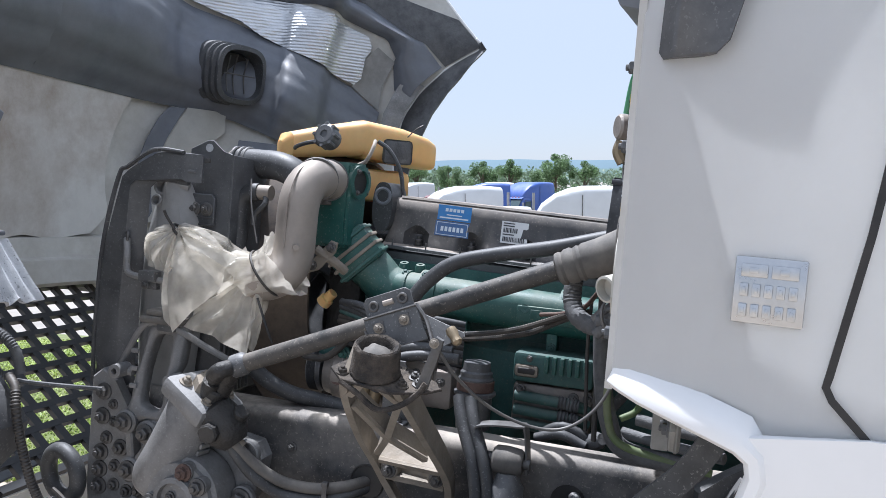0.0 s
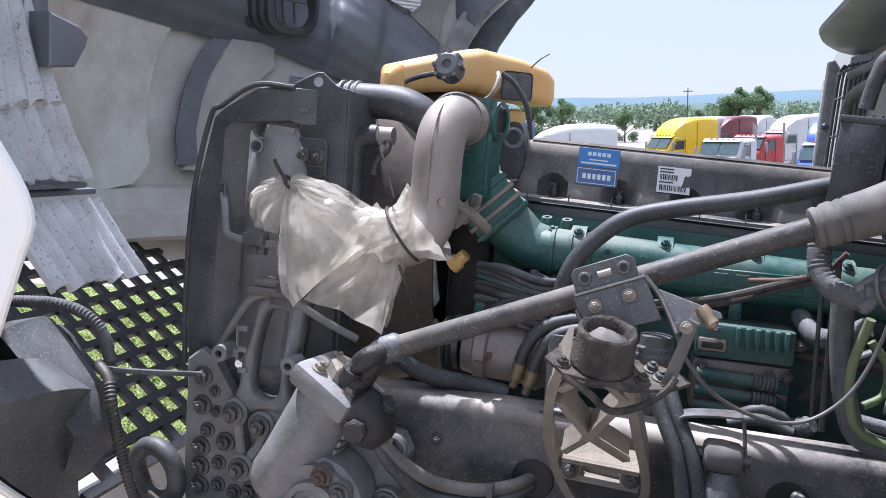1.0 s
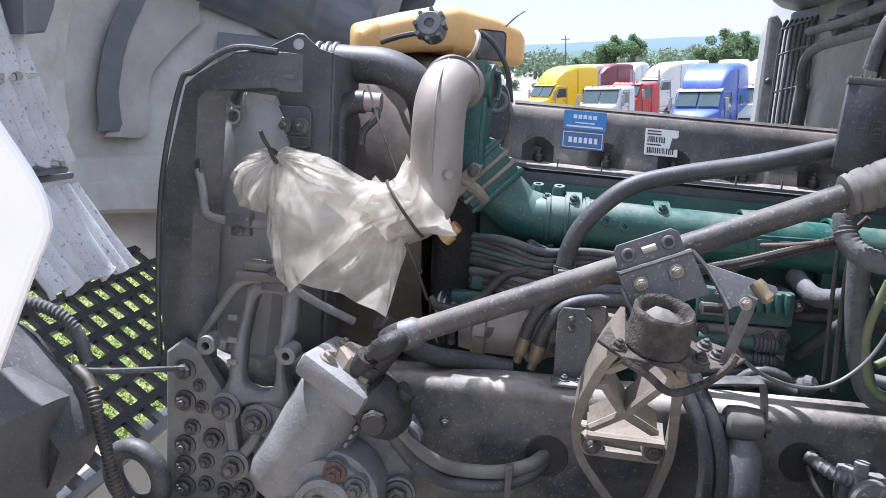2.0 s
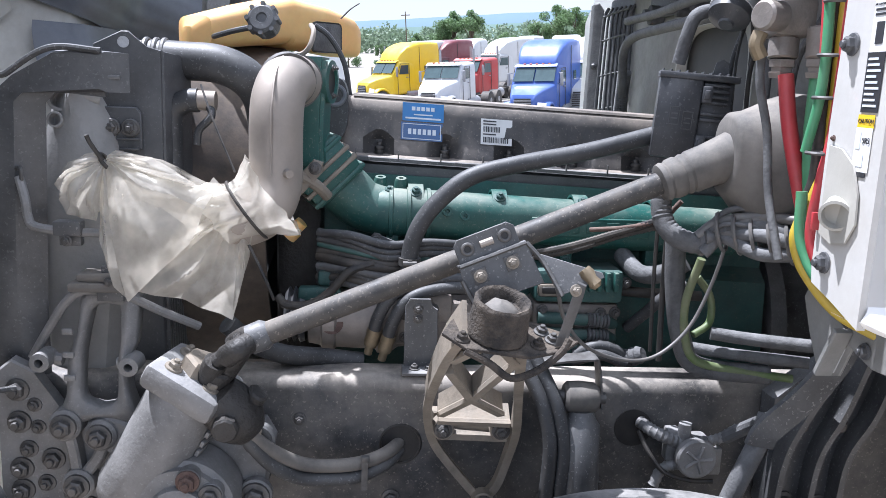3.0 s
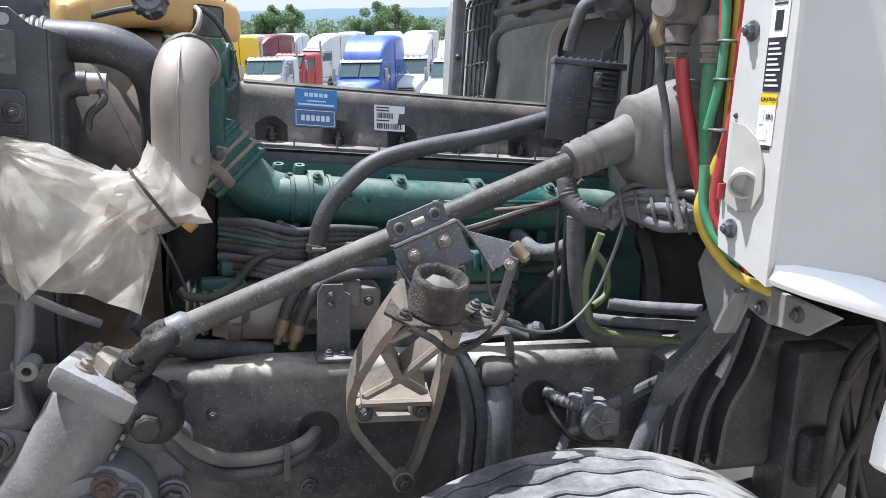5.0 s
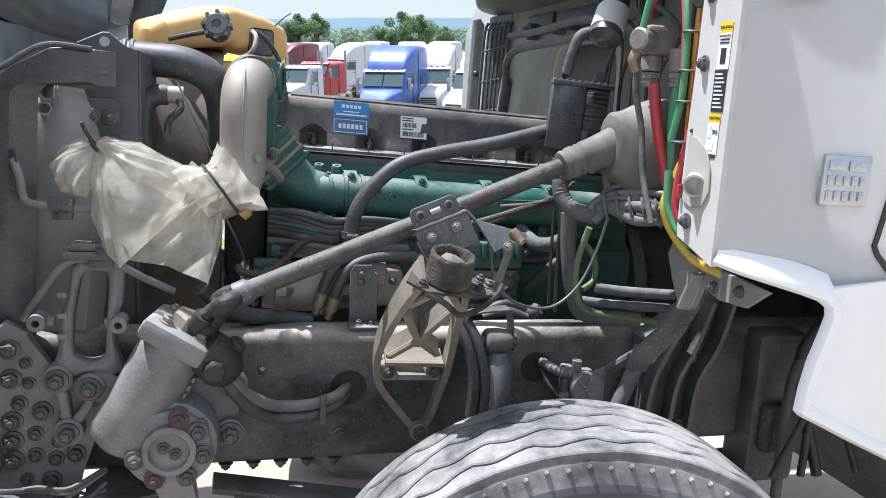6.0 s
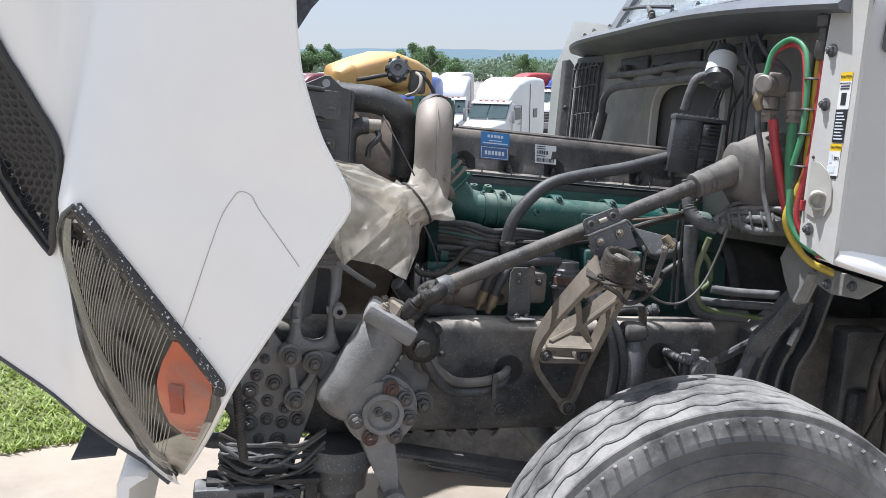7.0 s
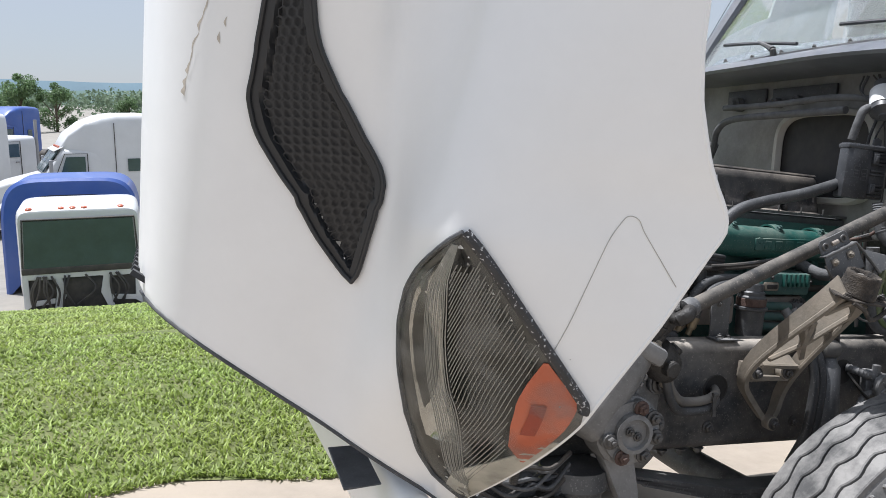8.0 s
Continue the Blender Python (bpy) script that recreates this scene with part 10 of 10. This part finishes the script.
        if sleeper:
            bm = bmesh.new()
            slab(bm, [V(0.55, s * 1.195, 2.0), V(0.95, s * 1.2, 2.0), V(0.95, s * 1.2, 2.42), V(0.55, s * 1.195, 2.42)], (0, s * 0.014, 0))
            part("sleeper_window", bm, M_DARKGLASS, t)
            bm = bmesh.new()
            strip(bm, [V(0.18, s * 1.18, 0.95), V(0.18, s * 1.18, 3.6)], 0.02, 0.02, (0, 1, 0))
            part("panel_seam", bm, M_UNDER, t)
        bm = bmesh.new()
        box(bm, (-1.85, s * 1.28 - 0.07, 1.85), (-1.74, s * 1.28 + 0.07, 2.45), 0.03)
        tube(bm, [(-1.6, s * 1.1, 2.45), (-1.78, s * 1.28, 2.4)], 0.02, 6)
        tube(bm, [(-1.6, s * 1.1, 1.95), (-1.78, s * 1.28, 1.9)], 0.02, 6)
        part("mirror", bm, M_GREYTRIM, t)
        if not bare:
            bm = bmesh.new()
            arch = [V(-2.85 + 0.68 * math.cos(radians(a)), 0, 0.52 + 0.68 * math.sin(radians(a))) for a in range(20, 185, 15)]
            grid_faces(bm, [[q + V(0, s * 0.72, 0.05), q + V(0, s * 1.1, 0.02), q + V(0, s * 1.14, -0.03), q + V(0, s * 1.13, -0.1), q + V(0, s * 0.72, -0.06)] for q in arch])
            part("fender", bm, p, t, "", 50)
            bm = bmesh.new()
            slab(bm, [V(-3.58, s * 0.66, 0.98), V(-3.5, s * 1.08, 0.98), V(-3.42, s * 1.06, 1.2), V(-3.5, s * 0.68, 1.24)], (-0.05, 0, 0), 0.01)
            part("headlamp", bm, M_PAPER, t)
        bm = bmesh.new()
        lathe(bm, (-0.9, s * 0.95, 0.68), (0.7, s * 0.95, 0.68), [(0, 0.2), (0.03, 0.29), (1.57, 0.29), (1.6, 0.2)], 16)
        part("fuel_tank", bm, M_GREYTRIM, t)
        if not sleeper:
            bm = bmesh.new()
            tube(bm, [(0.3, s * 1.0, 0.9), (0.3, s * 1.0, 3.5)], 0.07, 8, 2)
            part("exhaust_stack", bm, M_GREYTRIM, t)
        for wx, yw in ((-2.85, 0.8), (2.6, 0.6), (3.9, 0.6)):
            bm = bmesh.new()
            lathe(bm, (wx, s * yw, 0.52), (wx, s * 1.13, 0.52), [(0, 0.4), (0.02, 0.52), (1.13 - yw - 0.03, 0.52), (1.13 - yw, 0.42), (1.13 - yw - 0.02, 0.31)], 24)
            whl = part("wheel", bm, M_UNDER, t)
            bm = bmesh.new()
            lathe(bm, (wx, s * 1.09, 0.52), (wx, s * 1.13, 0.52), [(0, 0.3), (0.02, 0.29), (0.0, 0.2), (0.035, 0.12), (0.05, 0.05)], 16)
            part("rim", bm, M_GREYTRIM, whl)
        bm = bmesh.new()
        slab(bm, [V(-2.0, s * 0.03, 2.06), V(-2.0, s * 0.99, 2.06), V(-1.53, s * 0.95, 2.69), V(-1.53, s * 0.03, 2.69)], (-0.04, 0, 0.02))
        part("windscreen", bm, M_DARKGLASS, t)
    bm = bmesh.new()
    box(bm, (-3.0, -0.45, 0.55), (4.5, -0.33, 0.85))
    box(bm, (-3.0, 0.33, 0.55), (4.5, 0.45, 0.85))
    box(bm, (-1.3, -0.7, 0.45), (1.6, 0.7, 0.9), 0.05)
    part("frame", bm, M_UNDER, t)
    for k in range(5):
        bm = bmesh.new()
        box(bm, (-1.5, -0.6 + k * 0.3 - 0.06, cabz + 0.03), (-1.38, -0.6 + k * 0.3 + 0.06, cabz + 0.11), 0.02)
        part("roof_marker", bm, M_ORANGE, t)
    return t


# one of each kind, then copies across the lower yard: x, y, heading
PROTO = {}
ROW = (
    ("blue", True, 7.3, 37.6, 62), ("yellow", True, 0.9, 52.0, 38), ("white", False, 3.4, 43.7, 62), ("white", True, 10.0, 40.6, 72),
    ("white", True, -3.75, 27.8, 12), ("white", True, 11.5, 35.3, 45), ("white", False, 20.9, 53.0, 60), 
    ("white", False, -7.9, 37.0, 50), ("blue", True, -11.3, 56.8, 60), ("white", True, 2.2, 59.0, 55), ("maroon", True, 4.0, 60.0, 40),
    ("white", True, 6.0, 64.0, 65), ("red", False, 5.6, 50.0, 50), ("white", True, 8.6, 60.0, 30), ("blue", True, -13.0, 50.0, 20),
    ("white", False, -9.5, 39.0, 20), ("white", True, 14.5, 66.0, 80), ("red", True, 23.5, 66.0, 10), ("blue", True, 26.5, 64.0, 15),
    ("white", True, -15.0, 60.0, 35), ("maroon", False, -19.0, 62.0, 70), ("white", True, -23.5, 66.0, 45), ("white", True, 12.0, 74.0, 5), ("white", False, 0.5, 70.0, 80),
    ("yellow", False, -28.0, 60.0, 30), ("white", True, 18.5, 72.0, 45))
for colour, big, x, y, hd in ROW:
    if (colour, big) not in PROTO:
        PROTO[(colour, big)] = lot_truck(colour, x, y, hd, big)
    else:
        copy_thing(PROTO[(colour, big)], pose(x, y, ground_height(x, y), 0, 0, hd))


lot_truck("white", -9.3, 31.0, 30, True, 3.9, True)


# stripped cab at the foot of the bank and a blue sleeper shell behind it
def stripped_cab(x, y, heading):
    base = pose(x, y, ground_height(x, y) + 0.02, 0, 0, heading)
    t = thing("stripped_cab", "stripped white truck cab with a bare front on the ground", "truck cab", (0, 0, 0), "", base)
    p = paint("white", PAINTS["white"])
    part("roof_shell", loft([(-0.02, 1.0, 0.62, 1.86), (0.0, 1.05, 0.6, 1.9), (0.25, 1.1, 0.1, 2.0), (1.4, 1.12, 0.0, 2.02), (1.5, 1.1, 0.0, 2.0)]), p, t, "", 40)
    bm = bmesh.new()
    slab(bm, [V(-0.10, -0.99, 0.82), V(-0.10, 0.99, 0.82), V(-0.05, 0.95, 1.72), V(-0.05, -0.95, 1.72)], (-0.02, 0, 0))
    part("windscreen", bm, M_DARKGLASS, t)
    bm = bmesh.new()
    box(bm, (-0.14, -1.04, 0.72), (-0.08, 1.04, 0.84), 0.02)
    tube(bm, [V(-0.10, -1.02, 0.80), V(-0.05, -0.98, 1.74), V(-0.05, 0.98, 1.74), V(-0.10, 1.02, 0.80)], 0.022, 8, 1, 0.0, True)
    part("screen_surround", bm, M_UNDER, t)
    bm = bmesh.new()
    box(bm, (-0.06, -1.02, 0.0), (0.2, 1.02, 0.74), 0.05)
    part("bare_front", bm, M_UNDER, t, "dark bare front of the cab")
    for P in (((-1.04, 0.74), (1.04, 0.74), (1.04, 0.62), (0.42, 0.60), (0.3, 0.64), (-0.3, 0.64), (-0.42, 0.60), (-1.04, 0.62)), ((-1.04, 0.64), (-0.94, 0.64), (-0.92, 0.1), (-1.04, 0.02)), ((0.94, 0.64), (1.04, 0.64), (1.04, 0.02), (0.92, 0.1)),
              ((-0.48, 0.62), (-0.36, 0.62), (-0.30, 0.3), (-0.42, 0.0), (-0.54, 0.0), (-0.46, 0.32)), ((0.36, 0.62), (0.48, 0.62), (0.46, 0.32), (0.54, 0.0), (0.42, 0.0), (0.30, 0.3)), ((-0.94, 0.2), (-0.5, 0.24), (-0.5, 0.14), (-0.94, 0.1)), ((0.5, 0.24), (0.94, 0.2), (0.94, 0.1), (0.5, 0.14))):
        bm = bmesh.new()
        slab(bm, [V(-0.12, a, b) for a, b in P], (0.05, 0, 0), 0.01)
        part("front_strut", bm, p, t)
    for yy in (-0.75, -0.1, 0.1, 0.3, 0.85):
        bm = bmesh.new()
        lathe(bm, (0.1, yy, 1.9), (0.1, yy, 2.0), [(0, 0.07), (0.04, 0.06), (0.06, 0.03)], 12)
        part("roof_marker", bm, M_ORANGE, t)
    rng = random.Random(4)
    for k in range(14):
        bm = bmesh.new()
        y0 = rng.uniform(-0.9, 0.9)
        tube(bm, [V(-0.15, y0, 0.68), V(-0.22, y0 + rng.uniform(-0.2, 0.2), 0.4), V(-0.16, y0 + rng.uniform(-0.2, 0.2), 0.1)], 0.02, 6)
        part("torn_wire", bm, M_UNDER, t)
    return t


stripped_cab(-3.45, 14.3, 93)
shell_t = thing("sleeper_shell", "blue empty sleeper shell standing on the ground", "truck body", (0, 0, 0), "", pose(-3.8, 16.6, ground_height(-3.8, 16.6), 0, 0, 90))
bm = bmesh.new()
out_, in_ = [], []
for k in range(33):
    q = math.pi * k / 32
    out_.append((1.38 * math.copysign(abs(math.cos(q)) ** 0.35, math.cos(q)), 0.0 + 2.45 * abs(math.sin(q)) ** 0.3))
    in_.append((1.0 * math.copysign(abs(math.cos(q)) ** 0.4, math.cos(q)), 0.3 + 1.8 * abs(math.sin(q)) ** 0.35))
for (a, b), xx in (((out_, in_), 0.0),):
    A = [bm.verts.new(V(xx, p[0], p[1])) for p in a]
    A2 = [bm.verts.new(V(xx - 0.06, p[0] * 0.96, p[1] - 0.06)) for p in a]
    B = [bm.verts.new(V(xx - 0.03, p[0], p[1])) for p in b]
    C = [bm.verts.new(V(xx + 1.6, p[0], p[1])) for p in a]
    for i in range(32):
        bm.faces.new((A[i], A[i + 1], A2[i + 1], A2[i]))
        bm.faces.new((A2[i], A2[i + 1], B[i + 1], B[i]))
        bm.faces.new((C[i], C[i + 1], A[i + 1], A[i]))
    bm.faces.new(C)
part("shell", bm, paint("blue", PAINTS["blue"]), shell_t, "dented blue painted shell", 40)
# dark sheet across the opening, coloured as the shade inside the shell
bm = bmesh.new()
slab(bm, [V(-0.02, p[0], p[1]) for p in in_], (0.02, 0, 0))
part("inside_shade_sheet", bm, M_UNDER, shell_t)
# weathered pallet boards and litter by the shell
for k in range(6):
    bm = bmesh.new()
    box(bm, (-0.6, -0.06, 0), (0.6, 0.06, 0.03), 0.004)
    x, y = -6.0 + 0.05 * k, 12.9 + 0.17 * k
    solo("pallet_board", bm, M_BARK, "weathered grey pallet board on the ground", "board", "pallet boards", base=pose(x, y, ground_height(x, y) + 0.05 + 0.03 * (k % 2), 0, 0, 8 + 5 * k))


# ---- trees ----
def leaf_cloud(name, centres, per, size, seed, mat_, spread=1.0):
    rng = np.random.default_rng(seed)
    verts, faces = [], []
    for cx, cy, cz, r in centres:
        for _ in range(per):
            d = rng.normal(size=3)
            d /= np.linalg.norm(d)
            rad = r * rng.random() ** 0.4
            p = np.array([cx, cy, cz]) + d * rad * np.array([1, 1, 0.85]) * spread
            a, b = rng.normal(size=3), rng.normal(size=3)
            a /= np.linalg.norm(a)
            b -= a * a.dot(b)
            b /= np.linalg.norm(b)
            s = size * (0.6 + 0.8 * rng.random())
            k = len(verts)
            verts += [tuple(p - a * s), tuple(p + b * s * 0.55), tuple(p + a * s), tuple(p - b * s * 0.55)]
            faces.append((k, k + 1, k + 2, k + 3))
    me = bpy.data.meshes.new(name)
    me.from_pydata(verts, [], faces)
    me.materials.append(mat_)
    return me


def tree(x, y, h, seed):
    rng = random.Random(seed)
    t = thing("tree", "leafy broad summer tree beyond the yard", "tree", (0, 0, 0), "yard trees", pose(x, y, ground_height(x, y) - 0.2))
    bm = bmesh.new()
    tube(bm, [V(0, 0, 0), V(0.1, 0, h * 0.3), V(-0.1, 0.1, h * 0.6), V(0.05, 0, h * 0.9)], (h * 0.028, h * 0.006), 8)
    cs = []
    for k in range(15):
        a = rng.uniform(0, 2 * math.pi)
        z0 = h * rng.uniform(0.2, 0.55)
        z1 = min(h * 0.95, z0 + h * rng.uniform(0.12, 0.42))
        reach = h * rng.uniform(0.12, 0.46) * (1.15 - z1 / h * 0.75)
        e = V(math.cos(a) * reach, math.sin(a) * reach, z1)
        tube(bm, [V(0, 0, z0), V(e.x * 0.45, e.y * 0.45, (z0 + z1) / 2 + 0.1), e], (h * 0.012, h * 0.003), 5, 4)
        cs.append((e.x, e.y, e.z, h * rng.uniform(0.085, 0.15)))
    cs.append((0.0, 0.0, h * 0.93, h * 0.09))
    cs += [(rng.uniform(-0.3, 0.3) * h, rng.uniform(-0.3, 0.3) * h, h * rng.uniform(0.12, 0.3), h * 0.13) for _ in range(6)]
    part("trunk", bm, M_BARK, t)
    crown = new("crown", leaf_cloud("crown", cs, 340, h * 0.017, seed, M_LEAF))
    crown.parent = t
    return t


kinds = [tree(13.0, 128.0, 8.0, 1), tree(26.0, 126.0, 8.3, 2), tree(8.5, 130.0, 6.6, 3)]
for i, (x, y, sc) in enumerate(((10.5, 131, 1.0), (29.5, 128, 0.95), (23.0, 125, 0.85), (32, 122, 0.75), (17, 118, 0.55), (20, 117, 0.5), (-15, 120, 0.85), (-19, 118, 0.95), (-22.5, 121, 0.8), (-26, 119, 0.9), (-31, 122, 0.85), (-36, 120, 0.95), (-42, 122, 0.9), (-6.0, 124, 0.6), (-1.0, 128, 0.5), (4.5, 130, 0.6), (44, 124, 0.8), (52, 120, 0.9), (-49, 118, 0.9), (60, 118, 0.95))):
    c = copy_thing(kinds[i % 3], pose(x, y, ground_height(x, y) - 0.2, 0, 0, 47 * i))
    c.scale = (sc, sc, sc)
rng = np.random.default_rng(9)
belt = []
for k in range(420):
    a = radians(rng.uniform(38, 142))
    d = rng.uniform(210, 420)
    belt.append((d * math.cos(a), d * math.sin(a), -1.0 + rng.uniform(0, 2.5) + (d - 210) * 0.006, rng.uniform(3.0, 6.0)))
woods = new("far_woods", leaf_cloud("far_woods", belt, 170, 0.6, 12, M_LEAF_FAR))
tagged(woods, "hazy green belt of distant woods", "woods", kind="stuff")


# ridges on the sky line, with the haze of distance put into their colour
def ridge(name, dist, base_h, bumps, colour, label_, seed):
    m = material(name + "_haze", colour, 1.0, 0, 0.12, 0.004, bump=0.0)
    bm = bmesh.new()
    rows = []
    for i in range(181):
        a = radians(20 + 140 * i / 180)
        hgt = base_h + bumps * noise.noise((i * 0.06 + seed, seed, 0.0)) + bumps * 0.25 * noise.noise((i * 0.5, seed, 2.0)) + 0.10 * base_h * (i / 180)
        rows.append([V(math.cos(a) * (dist - 60), math.sin(a) * (dist - 60), -6), V(math.cos(a) * dist, math.sin(a) * dist, hgt), V(math.cos(a) * (dist + 200), math.sin(a) * (dist + 200), -6)])
    vs = [[bm.verts.new(p) for p in r] for r in rows]
    for a_, b_ in zip(vs, vs[1:]):
        for j in range(2):
            bm.faces.new((a_[j], a_[j + 1], b_[j + 1], b_[j]))
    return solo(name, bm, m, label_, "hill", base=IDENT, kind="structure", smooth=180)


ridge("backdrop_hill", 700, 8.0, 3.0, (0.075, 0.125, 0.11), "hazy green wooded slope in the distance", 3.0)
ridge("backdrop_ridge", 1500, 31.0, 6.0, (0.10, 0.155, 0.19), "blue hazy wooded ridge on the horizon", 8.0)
bm = bmesh.new()
tube(bm, [V(0, 0, 0), V(0, 0, 9)], (0.12, 0.08), 8, 2)
box(bm, (-0.8, -0.05, 8.3), (0.8, 0.05, 8.45))
solo("utility_pole", bm, M_BARK, "thin wooden utility pole beyond the yard", "pole", base=pose(3.5, 150, -3.0))
